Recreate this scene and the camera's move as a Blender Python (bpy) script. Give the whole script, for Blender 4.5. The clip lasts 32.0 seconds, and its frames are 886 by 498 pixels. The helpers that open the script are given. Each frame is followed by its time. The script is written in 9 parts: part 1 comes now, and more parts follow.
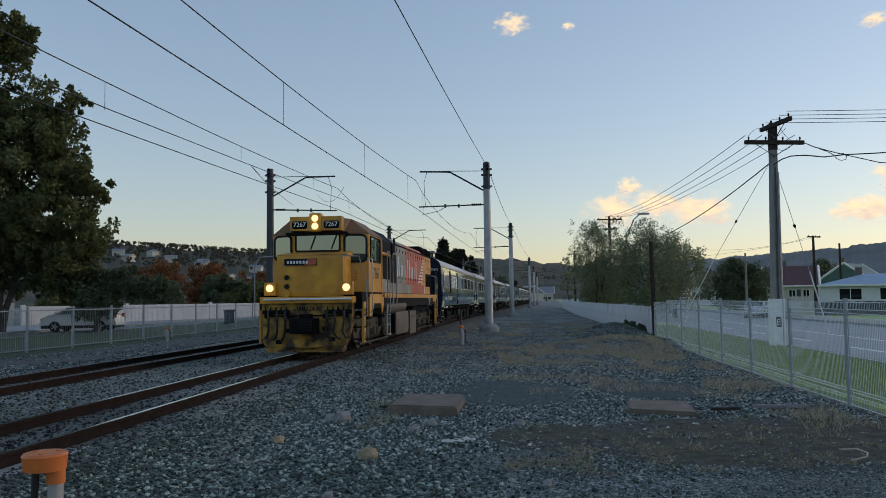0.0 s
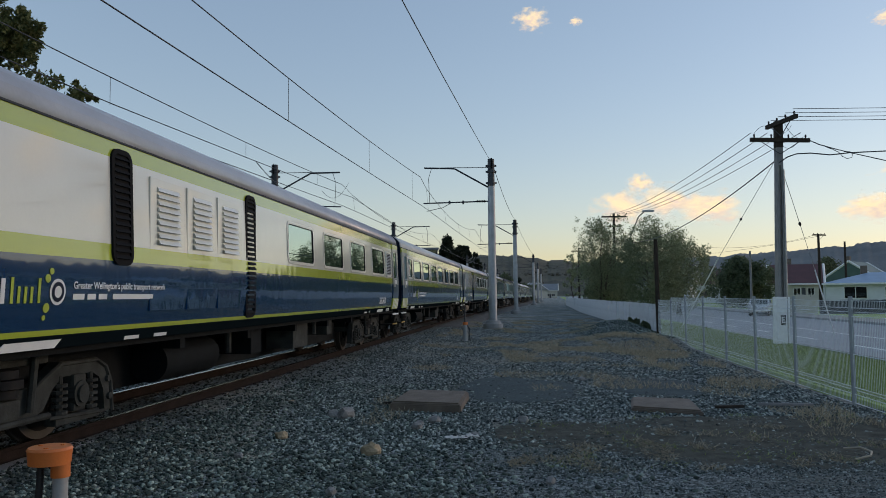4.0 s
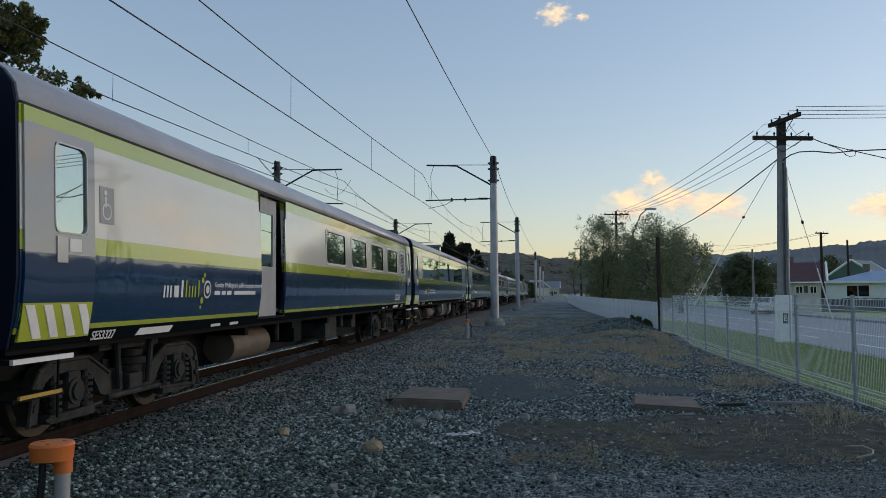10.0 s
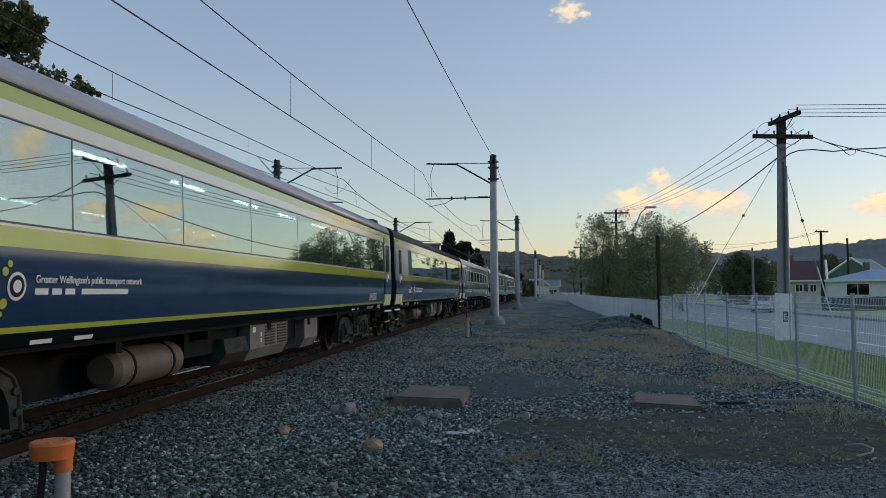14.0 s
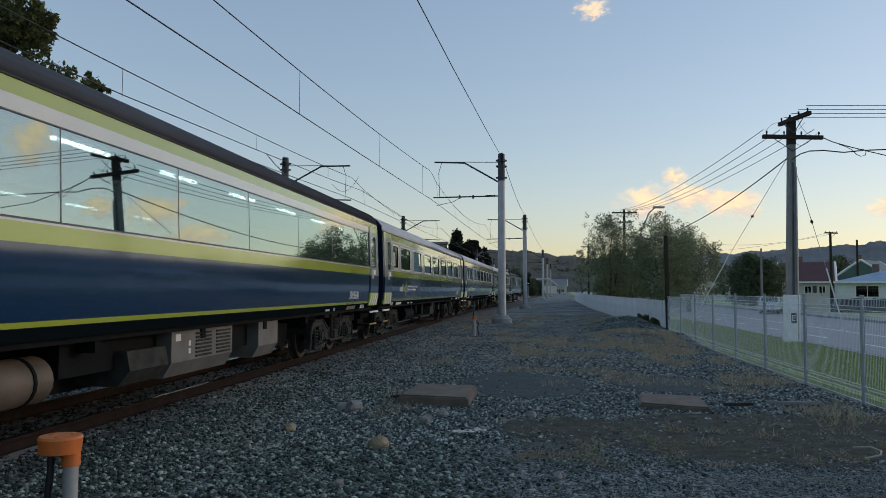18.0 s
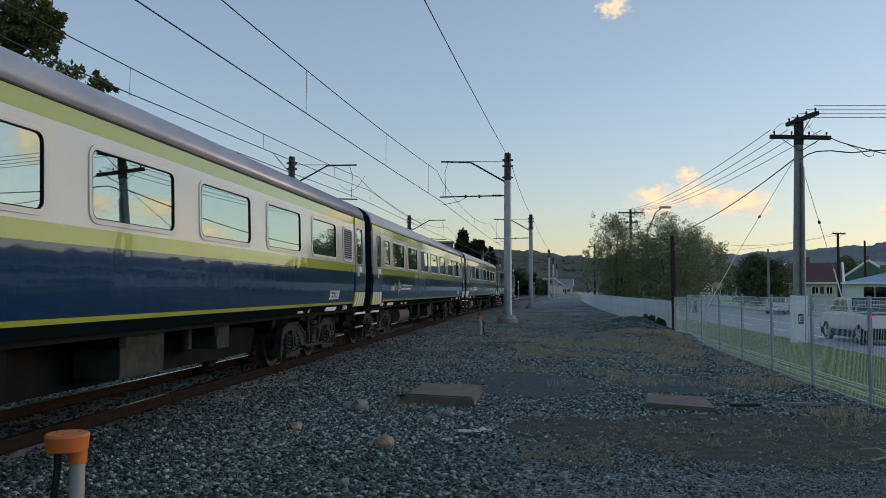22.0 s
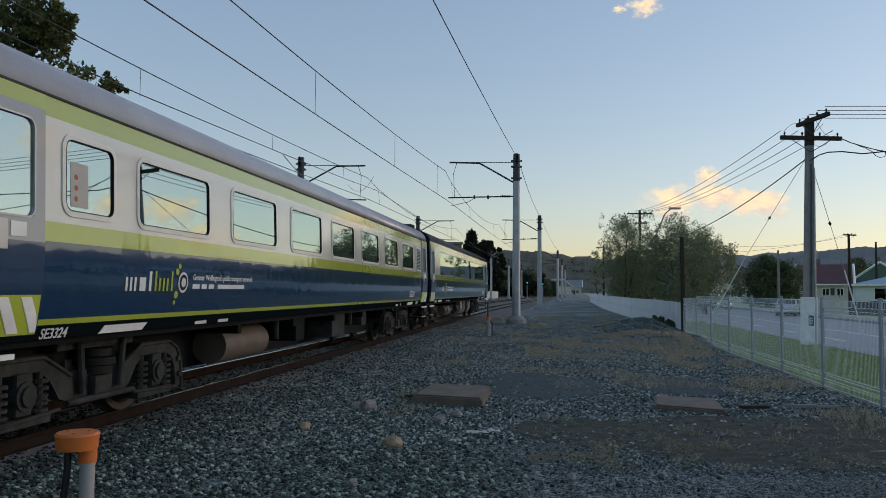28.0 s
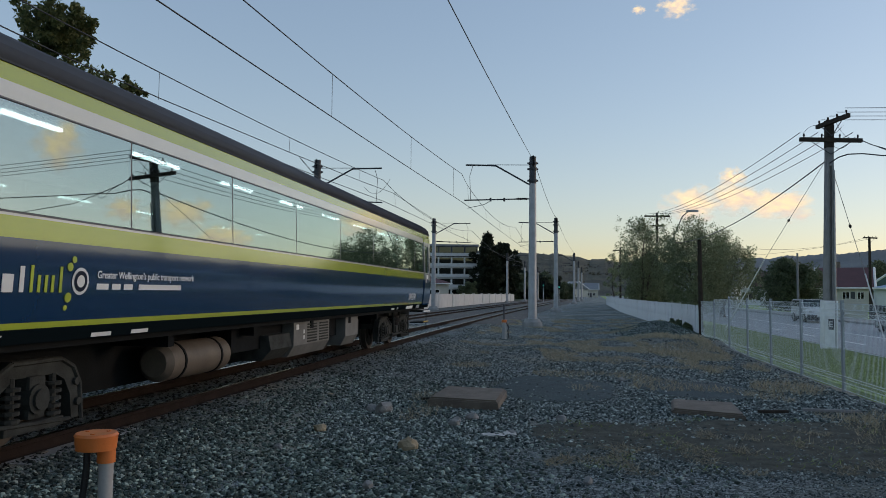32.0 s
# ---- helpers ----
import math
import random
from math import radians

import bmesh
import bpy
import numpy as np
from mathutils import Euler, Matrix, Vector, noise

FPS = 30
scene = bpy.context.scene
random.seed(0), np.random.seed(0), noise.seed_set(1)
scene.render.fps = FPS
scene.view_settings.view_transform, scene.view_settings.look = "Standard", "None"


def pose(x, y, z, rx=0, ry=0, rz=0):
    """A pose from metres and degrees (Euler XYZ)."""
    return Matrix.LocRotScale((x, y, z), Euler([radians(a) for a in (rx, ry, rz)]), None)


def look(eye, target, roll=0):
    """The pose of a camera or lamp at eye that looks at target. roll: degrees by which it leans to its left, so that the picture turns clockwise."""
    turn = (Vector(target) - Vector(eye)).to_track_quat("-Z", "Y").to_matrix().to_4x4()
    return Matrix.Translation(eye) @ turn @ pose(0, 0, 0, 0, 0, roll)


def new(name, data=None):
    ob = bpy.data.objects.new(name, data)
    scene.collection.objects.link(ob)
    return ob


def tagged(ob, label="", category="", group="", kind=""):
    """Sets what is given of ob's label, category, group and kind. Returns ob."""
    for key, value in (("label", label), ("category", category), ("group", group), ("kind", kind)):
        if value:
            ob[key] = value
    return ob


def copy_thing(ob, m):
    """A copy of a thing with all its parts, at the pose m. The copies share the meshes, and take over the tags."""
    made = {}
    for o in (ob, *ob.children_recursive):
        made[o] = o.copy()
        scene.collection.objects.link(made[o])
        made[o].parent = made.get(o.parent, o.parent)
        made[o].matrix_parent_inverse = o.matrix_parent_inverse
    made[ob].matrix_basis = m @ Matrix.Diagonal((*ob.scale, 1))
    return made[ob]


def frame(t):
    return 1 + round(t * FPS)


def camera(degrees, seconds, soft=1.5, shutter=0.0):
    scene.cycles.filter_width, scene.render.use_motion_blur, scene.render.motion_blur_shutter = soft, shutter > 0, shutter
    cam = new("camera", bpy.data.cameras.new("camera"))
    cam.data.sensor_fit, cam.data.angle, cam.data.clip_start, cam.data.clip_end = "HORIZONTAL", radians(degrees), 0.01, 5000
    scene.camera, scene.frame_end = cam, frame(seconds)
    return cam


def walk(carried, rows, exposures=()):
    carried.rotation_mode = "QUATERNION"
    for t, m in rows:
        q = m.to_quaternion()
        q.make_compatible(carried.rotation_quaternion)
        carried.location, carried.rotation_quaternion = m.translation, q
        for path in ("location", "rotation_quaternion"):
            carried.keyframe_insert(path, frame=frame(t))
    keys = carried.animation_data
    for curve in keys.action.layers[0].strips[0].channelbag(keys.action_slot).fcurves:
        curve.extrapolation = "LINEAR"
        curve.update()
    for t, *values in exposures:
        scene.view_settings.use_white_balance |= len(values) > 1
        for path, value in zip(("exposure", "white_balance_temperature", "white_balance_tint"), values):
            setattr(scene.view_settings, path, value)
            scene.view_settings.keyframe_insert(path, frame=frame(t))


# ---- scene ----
# camera on a light tripod beside the line, panned slowly by hand
CAM_Z = 1.573
cam = camera(59.56, 32.0, soft=0.8)
walk(cam, [(t, pose(0, 0, CAM_Z, rx, ry, rz)) for t, rx, ry, rz in (
    (0, 93.734, 0.841, -0.408), (1, 93.647, 0.752, -0.321), (2, 93.563, 0.633, -0.202), (3, 93.505, 0.576, -0.121),
    (3.5, 93.493, 0.589, -0.118), (5.5, 93.429, 0.514, -0.073), (6, 93.395, 0.506, -0.044), (7, 93.369, 0.477, -0.037),
    (8, 93.333, 0.481, -0.041), (9, 93.291, 0.428, 0.011), (10, 93.281, 0.405, 0.025), (11, 93.238, 0.379, 0.052),
    (12, 93.219, 0.397, 0.046), (13, 93.199, 0.396, 0.033), (14, 93.173, 0.429, 0.023), (14.5, 93.168, 0.439, 0.020),
    (16.5, 93.108, 0.358, 0.079), (17, 93.097, 0.213, 0.223), (17.5, 93.080, 0.072, 0.408), (18, 93.065, -0.029, 0.554),
    (19, 93.046, -0.102, 0.678), (20, 93.030, -0.138, 0.759), (21, 93.022, -0.154, 0.852), (22, 93.024, -0.240, 0.986),
    (23, 93.054, -0.309, 1.192), (24, 93.057, -0.303, 1.244), (25, 93.065, -0.298, 1.312), (25.5, 93.067, -0.296, 1.342),
    (27.5, 93.056, -0.347, 1.521), (28, 93.071, -0.380, 1.615), (28.5, 93.110, -0.424, 1.809), (29, 93.175, -0.442, 2.062),
    (29.5, 93.224, -0.441, 2.259), (30, 93.236, -0.444, 2.357), (31, 93.233, -0.461, 2.468), (32, 93.246, -0.515, 2.796))])

# ---- light: dusk, sun low behind the hills ahead and to the right ----
SUN_AZ, SUN_EL = radians(72), radians(4.0)
world = bpy.data.worlds.new("dusk_sky")
scene.world = world
world.use_nodes = True
wn, wl = world.node_tree.nodes, world.node_tree.links
sky = wn.new("ShaderNodeTexSky")
sky.sky_type, sky.sun_disc = "NISHITA", False
sky.sun_elevation, sky.sun_rotation = SUN_EL, SUN_AZ
sky.air_density, sky.dust_density, sky.ozone_density = 1.0, 0.6, 2.2
soften = wn.new("ShaderNodeGamma")
soften.inputs[1].default_value = 0.66
wl.new(sky.outputs[0], soften.inputs[0])
wl.new(soften.outputs[0], wn["Background"].inputs[0])
wn["Background"].inputs[1].default_value = 0.145
sun = new("sun", bpy.data.lights.new("sun", "SUN"))
sun.data.energy, sun.data.angle, sun.data.color = 0.2, radians(12), (1.0, 0.78, 0.55)
sun.matrix_world = look((math.sin(SUN_AZ) * 90, math.cos(SUN_AZ) * 90, 16), (0, 0, 0))
scene.view_settings.exposure = 1.55

scene.view_settings.use_white_balance = True
scene.view_settings.white_balance_temperature, scene.view_settings.white_balance_tint = 6450, 20

# ---- materials ----
def rgb(c):
    return (*c, 1.0)


def M(name, col, rough=0.7, metal=0.0, var=0.25, scale=4.0, fine=60.0, bump=0.15, coat=0.0, spec=0.5, tint=None, depth=0.01, gain=1.7):
    """A painted or natural surface: broad stains, fine grain and a fine relief."""
    m = bpy.data.materials.new(name)
    m.use_nodes = True
    n, l = m.node_tree.nodes, m.node_tree.links
    b = n["Principled BSDF"]
    tc = n.new("ShaderNodeTexCoord")
    broad, grain = n.new("ShaderNodeTexNoise"), n.new("ShaderNodeTexNoise")
    broad.inputs["Scale"].default_value, broad.inputs["Detail"].default_value = scale, 6
    grain.inputs["Scale"].default_value, grain.inputs["Detail"].default_value = fine, 3
    l.new(tc.outputs["Object"], broad.inputs["Vector"])
    l.new(tc.outputs["Object"], grain.inputs["Vector"])
    mix = n.new("ShaderNodeMix")
    mix.data_type = "RGBA"
    lo = [c * (1 - var) for c in col] if tint is None else tint
    mix.inputs[6].default_value, mix.inputs[7].default_value = rgb(lo), rgb([min(1, c * (1 + var)) for c in col])
    sub = n.new("ShaderNodeMath")
    sub.operation = "MULTIPLY_ADD"
    l.new(grain.outputs[0], sub.inputs[0])
    sub.inputs[1].default_value = 0.6
    add = n.new("ShaderNodeMath")
    add.operation = "MULTIPLY_ADD"
    l.new(broad.outputs[0], add.inputs[0])
    add.inputs[1].default_value, add.inputs[2].default_value = gain, 0.2 - gain / 2
    l.new(add.outputs[0], sub.inputs[2])
    clampn = n.new("ShaderNodeClamp")
    l.new(sub.outputs[0], clampn.inputs[0])
    l.new(clampn.outputs[0], mix.inputs[0])
    l.new(mix.outputs[2], b.inputs["Base Color"])
    b.inputs["Roughness"].default_value, b.inputs["Metallic"].default_value = rough, metal
    b.inputs["Coat Weight"].default_value, b.inputs["Specular IOR Level"].default_value = coat, spec
    if bump:
        bp = n.new("ShaderNodeBump")
        bp.inputs["Strength"].default_value, bp.inputs["Distance"].default_value = bump, depth
        l.new(grain.outputs[0], bp.inputs["Height"])
        l.new(bp.outputs[0], b.inputs["Normal"])
    return m


def glow(name, col, power):
    m = bpy.data.materials.new(name)
    m.use_nodes = True
    b = m.node_tree.nodes["Principled BSDF"]
    b.inputs["Base Color"].default_value, b.inputs["Emission Color"].default_value = rgb(col), rgb(col)
    b.inputs["Emission Strength"].default_value = power
    return m


def pane_material(name, tint, mirror=0.55, grazing=0.0):
    """Coated glass: it mirrors the more the flatter one looks at it."""
    m = bpy.data.materials.new(name)
    m.use_nodes = True
    n, l = m.node_tree.nodes, m.node_tree.links
    out = n["Material Output"]
    n.remove(n["Principled BSDF"])
    g, t, mx = n.new("ShaderNodeBsdfGlossy"), n.new("ShaderNodeBsdfTransparent"), n.new("ShaderNodeMixShader")
    g.inputs["Color"].default_value, g.inputs["Roughness"].default_value = (0.76, 0.90, 0.86, 1), 0.015
    t.inputs["Color"].default_value = rgb(tint)
    mx.inputs[0].default_value = mirror
    if grazing:
        fr, sch, ma = n.new("ShaderNodeLayerWeight"), n.new("ShaderNodeMath"), n.new("ShaderNodeMath")
        fr.inputs["Blend"].default_value = 0.5
        sch.operation = "POWER"
        l.new(fr.outputs["Facing"], sch.inputs[0])
        sch.inputs[1].default_value = 5.0
        ma.operation, ma.use_clamp = "MULTIPLY_ADD", True
        ma.inputs[1].default_value, ma.inputs[2].default_value = 0.95 * grazing, mirror + 0.05 * grazing
        l.new(sch.outputs[0], ma.inputs[0])
        l.new(ma.outputs[0], mx.inputs[0])
    l.new(t.outputs[0], mx.inputs[1])
    l.new(g.outputs[0], mx.inputs[2])
    l.new(mx.outputs[0], out.inputs["Surface"])
    return m


def banded(name, stops, rough=0.25, wave=0.006, gloss=0.05):
    """Paint bands by height above the rail; the metal skin is a little wavy."""
    m = M(name, (0.5, 0.5, 0.5), rough, 0, 0.1, 1.5, 40, 0)
    n, l = m.node_tree.nodes, m.node_tree.links
    b = n["Principled BSDF"]
    tc = next(x for x in n if x.type == "TEX_COORD")
    sep, ramp, mr = n.new("ShaderNodeSeparateXYZ"), n.new("ShaderNodeValToRGB"), n.new("ShaderNodeMapRange")
    l.new(tc.outputs["Object"], sep.inputs[0])
    mr.inputs["From Max"].default_value = 4.0
    l.new(sep.outputs["Z"], mr.inputs["Value"])
    ramp.color_ramp.interpolation = "CONSTANT"
    e = ramp.color_ramp.elements
    while len(e) < len(stops):
        e.new(0.5)
    for k, (z, c) in enumerate(stops):
        e[k].position, e[k].color = z / 4.0, rgb(c)
    l.new(mr.outputs[0], ramp.inputs[0])
    dirt = n.new("ShaderNodeMix")
    dirt.data_type, dirt.blend_type = "RGBA", "MULTIPLY"
    old = b.inputs["Base Color"].links[0].from_socket
    hsv = n.new("ShaderNodeHueSaturation")
    hsv.inputs["Value"].default_value, hsv.inputs["Saturation"].default_value = 1.9, 0
    l.new(old, hsv.inputs["Color"])
    dirt.inputs[0].default_value = 0.5
    l.new(ramp.outputs[0], dirt.inputs[6])
    l.new(hsv.outputs[0], dirt.inputs[7])
    l.new(dirt.outputs[2], b.inputs["Base Color"])
    wv = n.new("ShaderNodeTexNoise")
    wv.inputs["Scale"].default_value, wv.inputs["Detail"].default_value = 1.3, 1
    mp = n.new("ShaderNodeMapping")
    mp.inputs["Scale"].default_value = (3.0, 1, 1.6)
    l.new(tc.outputs["Object"], mp.inputs[0])
    l.new(mp.outputs[0], wv.inputs["Vector"])
    bp = n.new("ShaderNodeBump")
    bp.inputs["Strength"].default_value, bp.inputs["Distance"].default_value = 1.0, wave
    # the lower panels are more dented than those round the windows
    flat, damp = n.new("ShaderNodeMapRange"), n.new("ShaderNodeMath")
    for key, value in (("From Min", 1.66), ("From Max", 1.9), ("To Min", 1.0), ("To Max", 0.12)):
        flat.inputs[key].default_value = value
    l.new(sep.outputs["Z"], flat.inputs["Value"])
    damp.operation = "MULTIPLY"
    l.new(wv.outputs[0], damp.inputs[0])
    l.new(flat.outputs[0], damp.inputs[1])
    l.new(damp.outputs[0], bp.inputs["Height"])
    l.new(bp.outputs[0], b.inputs["Normal"])
    b.inputs["Specular IOR Level"].default_value = 0.25
    b.inputs["Coat Weight"].default_value, b.inputs["Coat Roughness"].default_value = 0.9, gloss
    l.new(bp.outputs[0], b.inputs["Coat Normal"])
    b.inputs["Coat IOR"].default_value = 1.58
    # the black sole bar has no gloss
    gate = n.new("ShaderNodeMath")
    gate.operation = "GREATER_THAN"
    gate.inputs[1].default_value = 1.03
    l.new(sep.outputs["Z"], gate.inputs[0])
    l.new(gate.outputs[0], b.inputs["Coat Weight"])
    dull = n.new("ShaderNodeMath")
    dull.operation = "MULTIPLY"
    dull.inputs[1].default_value = 0.25
    l.new(gate.outputs[0], dull.inputs[0])
    l.new(dull.outputs[0], b.inputs["Specular IOR Level"])
    return m


NAVY, LIME, CREAM, BLACK = (0.006, 0.034, 0.092), (0.40, 0.47, 0.045), (0.70, 0.69, 0.62), (0.006, 0.010, 0.012)
livery = banded("carriage_livery_paint", [(0, BLACK), (1.03, LIME), (1.075, NAVY), (1.68, LIME), (1.84, CREAM), (2.665, LIME)], 0.14)
livery_smooth = banded("smooth_carriage_livery_paint", [(0, BLACK), (1.03, LIME), (1.075, NAVY), (1.68, LIME), (1.84, CREAM), (2.79, LIME)], 0.14, 0.0012, 0.09)
door_paint = banded("carriage_door_paint", [(0, BLACK), (1.0, NAVY), (1.66, (0.31, 0.32, 0.32)), (2.69, LIME)], 0.3)
roof_grey = M("carriage_roof_grey_paint", (0.42, 0.42, 0.45), 0.38, 0.25, 0.2, 1.2, 30, 0.05)
roof_dark = M("carriage_roof_dark_paint", (0.05, 0.055, 0.065), 0.7, 0.0, 0.2, 1.2, 30, 0.05, spec=0.15)
end_navy = M("carriage_end_navy_paint", (0.012, 0.018, 0.035), 0.35, 0, 0.2, 2, 40, 0.03, spec=0.12)
frame_cream = M("cream_painted_window_frame", CREAM, 0.3, 0, 0.08, 3, 60, 0.02, 0.5)
frame_grey = M("window_frame_aluminium", (0.45, 0.45, 0.44), 0.35, 0.6, 0.1, 3, 60, 0.02)
rubber = M("black_rubber", (0.015, 0.015, 0.016), 0.6, 0, 0.2, 6, 80, 0.05, spec=0.12)
glass_train = pane_material("tinted_window_glass", (0.26, 0.32, 0.31), 0.55, 0.7)
glass_wide = pane_material("tinted_wide_window_glass", (0.40, 0.46, 0.45), 0.40, 1.0)
glass_far = pane_material("unlit_house_window_glass", (0.03, 0.033, 0.036), 0.09)
glass_dark = pane_material("dark_window_glass", (0.06, 0.065, 0.07), 0.22)
underframe = M("grimy_black_underframe", (0.0075, 0.0095, 0.011), 0.75, 0.1, 0.4, 5, 60, 0.3, spec=0.12)
bogie_grey = M("dusty_grey_bogie_steel", (0.043, 0.046, 0.043), 0.8, 0.0, 0.55, 6, 70, 0.3, spec=0.12)
wheel_steel = M("brown_wheel_steel", (0.015, 0.014, 0.013), 0.7, 0.2, 0.3, 6, 60, 0.1, spec=0.12)
tread_steel = M("worn_wheel_rim", (0.085, 0.075, 0.065), 0.55, 0.4, 0.1, 6, 60, 0.02, spec=0.12)
tank_brown = M("dusty_brown_tank_paint", (0.125, 0.10, 0.075), 0.6, 0.1, 0.35, 3, 50, 0.1)
tank_grey = M("light_grey_box_paint", (0.15, 0.148, 0.138), 0.6, 0.1, 0.35, 3, 50, 0.1)
white_paint = M("white_paint", (0.78, 0.78, 0.75), 0.5, 0, 0.12, 4, 60, 0.03)
lime_paint = M("lime_paint", LIME, 0.35, 0, 0.1, 4, 60, 0.02)
grey_paint = M("grey_paint", (0.35, 0.36, 0.36), 0.5, 0, 0.15, 4, 60, 0.03)
slat_grey = M("dark_grey_slat_paint", (0.11, 0.115, 0.12), 0.5, 0, 0.15, 4, 60, 0.03)
yellow_rail = M("yellow_step_paint", (0.50, 0.32, 0.05), 0.5, 0, 0.25, 4, 60, 0.03)
seat_blue = M("blue_grey_seat_cloth", (0.05, 0.07, 0.10), 0.9, 0, 0.2, 8, 90, 0.1)
inside_cream = M("cream_interior_lining", (0.45, 0.44, 0.40), 0.6, 0, 0.1, 3, 40, 0.02)
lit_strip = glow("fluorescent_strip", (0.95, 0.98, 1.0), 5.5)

loco_yellow = M("locomotive_yellow_paint", (0.66, 0.315, 0.022), 0.42, 0, 0.22, 1.9, 50, 0.04, 0.2, tint=(0.42, 0.19, 0.018), gain=2.6)
# the warm light on the cab's side is put into this more orange yellow
cab_yellow = M("warm_lit_orange_yellow_paint", (0.66, 0.30, 0.03), 0.4, 0, 0.2, 2.2, 50, 0.04, 0.2)
loco_yellow_dirty = M("grimy_yellow_paint", (0.34, 0.185, 0.025), 0.6, 0, 0.4, 3.2, 40, 0.12, tint=(0.035, 0.022, 0.012), gain=4.2)
loco_orange = M("faded_orange_yellow_paint", (0.60, 0.29, 0.05), 0.5, 0, 0.25, 2, 50, 0.05)
loco_red = M("faded_red_paint", (0.47, 0.095, 0.042), 0.55, 0, 0.25, 1.6, 40, 0.06, tint=(0.30, 0.07, 0.035))
loco_grey = M("hood_grey_paint", (0.27, 0.26, 0.225), 0.55, 0, 0.3, 1.4, 35, 0.06, tint=(0.15, 0.135, 0.105))
loco_black = M("locomotive_black_paint", (0.007, 0.007, 0.008), 0.75, 0, 0.3, 3, 50, 0.06, spec=0.12)
loco_roof = M("sooty_brown_roof_paint", (0.19, 0.09, 0.035), 0.6, 0, 0.4, 2, 40, 0.08)
lamp_warm = glow("headlight_glow", (1.0, 0.66, 0.26), 0.62)
loco_bogie_dust = M("dusty_brown_cast_frame", (0.075, 0.066, 0.05), 0.85, 0, 0.45, 5, 60, 0.3, spec=0.15)
rail_silver = M("handrail_grey", (0.30, 0.31, 0.31), 0.4, 0.3, 0.15, 6, 60, 0.03)
decal_white = M("white_decal", (0.72, 0.72, 0.70), 0.45, 0, 0.06, 4, 60, 0)
decal_grey = M("grey_decal", (0.16, 0.14, 0.10), 0.5, 0, 0.06, 4, 60, 0)

galv = M("galvanised_mast_steel", (0.40, 0.415, 0.43), 0.55, 0.45, 0.2, 3, 40, 0.08)
galv_dark = M("dark_bracket_steel", (0.055, 0.06, 0.068), 0.6, 0.4, 0.25, 3, 40, 0.08)
wire_dark = M("weathered_copper_wire", (0.05, 0.05, 0.055), 0.5, 0.5, 0.2, 3, 40, 0)
concrete = M("rough_concrete", (0.30, 0.30, 0.29), 0.85, 0, 0.3, 3, 45, 0.5)
concrete_dark = M("damp_brown_concrete", (0.155, 0.125, 0.098), 0.85, 0, 0.35, 5, 60, 0.5)
rust = M("rusty_rail_side", (0.022, 0.0145, 0.012), 0.85, 0.1, 0.4, 6, 70, 0.4, spec=0.12)
rail_top = M("polished_rail_head", (0.42, 0.41, 0.39), 0.22, 1.0, 0.15, 2, 40, 0.02)
rail_dull = M("dull_rail_head", (0.11, 0.085, 0.07), 0.45, 0.6, 0.3, 2, 40, 0.05)
sleeper_mat = M("weathered_concrete_sleeper", (0.085, 0.08, 0.072), 0.9, 0, 0.35, 5, 60, 0.4, spec=0.12)
orange_plastic = M("orange_plastic", (0.62, 0.16, 0.03), 0.42, 0, 0.15, 8, 120, 0.06)
pipe_grey = M("grey_pipe", (0.38, 0.38, 0.37), 0.5, 0.2, 0.2, 6, 60, 0.05)
cable_black = M("black_cable", (0.012, 0.012, 0.013), 0.55, 0, 0.2, 6, 60, 0.02)
creosote = M("creosoted_pole_timber", (0.045, 0.035, 0.028), 0.85, 0, 0.4, 8, 90, 0.5, spec=0.12)
pole_concrete = M("grey_concrete_pole", (0.23, 0.225, 0.22), 0.8, 0, 0.25, 3, 60, 0.3)
pole_white = M("flaking_white_pole_paint", (0.80, 0.81, 0.80), 0.7, 0, 0.15, 6, 60, 0.1)
fence_green = M("pale_green_coated_mesh", (0.78, 0.83, 0.84), 0.5, 0.1, 0.15, 4, 60, 0.02)
fence_grey = M("galvanised_fence_rail", (0.33, 0.36, 0.375), 0.55, 0.3, 0.15, 4, 60, 0.02)
paling_white = M("whitewashed_fence_board", (0.70, 0.71, 0.71), 0.75, 0, 0.2, 3, 60, 0.2)

# ---- plan: track centre line and ground ----
C0, C1, C2 = -5.287, 0.106083, 0.000257
Y_NEAR, Y_FAR = -30.0, 80.0


def centre(y):
    q = min(max(y, Y_NEAR), Y_FAR)
    return C0 + C1 * q + C2 * q * q + (y - q) * (C1 + 2 * C2 * q)


def slope(y):
    q = min(max(y, Y_NEAR), Y_FAR)
    return C1 + 2 * C2 * q


_arc_y = np.arange(-260.0, 420.0, 0.25)
_arc_x = np.array([centre(v) for v in _arc_y])
_arc_s = np.concatenate([[0], np.cumsum(np.hypot(np.diff(_arc_x), np.diff(_arc_y)))])
_arc_s -= np.interp(0, _arc_y, _arc_s)


def on_track(s, off=0.0):
    """Place and heading at s metres along the line (s = 0 beside the camera), off metres to its right."""
    y = float(np.interp(s, _arc_s, _arc_y))
    a = math.atan(slope(y))
    return centre(y) + off * math.cos(a), y - off * math.sin(a), a


RAIL_Z, GAUGE, SPACING = 0.25, 1.137, 3.75


def mesh_ob(name, verts, faces, mat, smooth=False):
    me = bpy.data.meshes.new(name)
    me.from_pydata(verts, [], faces)
    for m in (mat if isinstance(mat, (list, tuple)) else [mat]):
        me.materials.append(m)
    if smooth:
        me.polygons.foreach_set("use_smooth", [True] * len(me.polygons))
    return new(name, me)


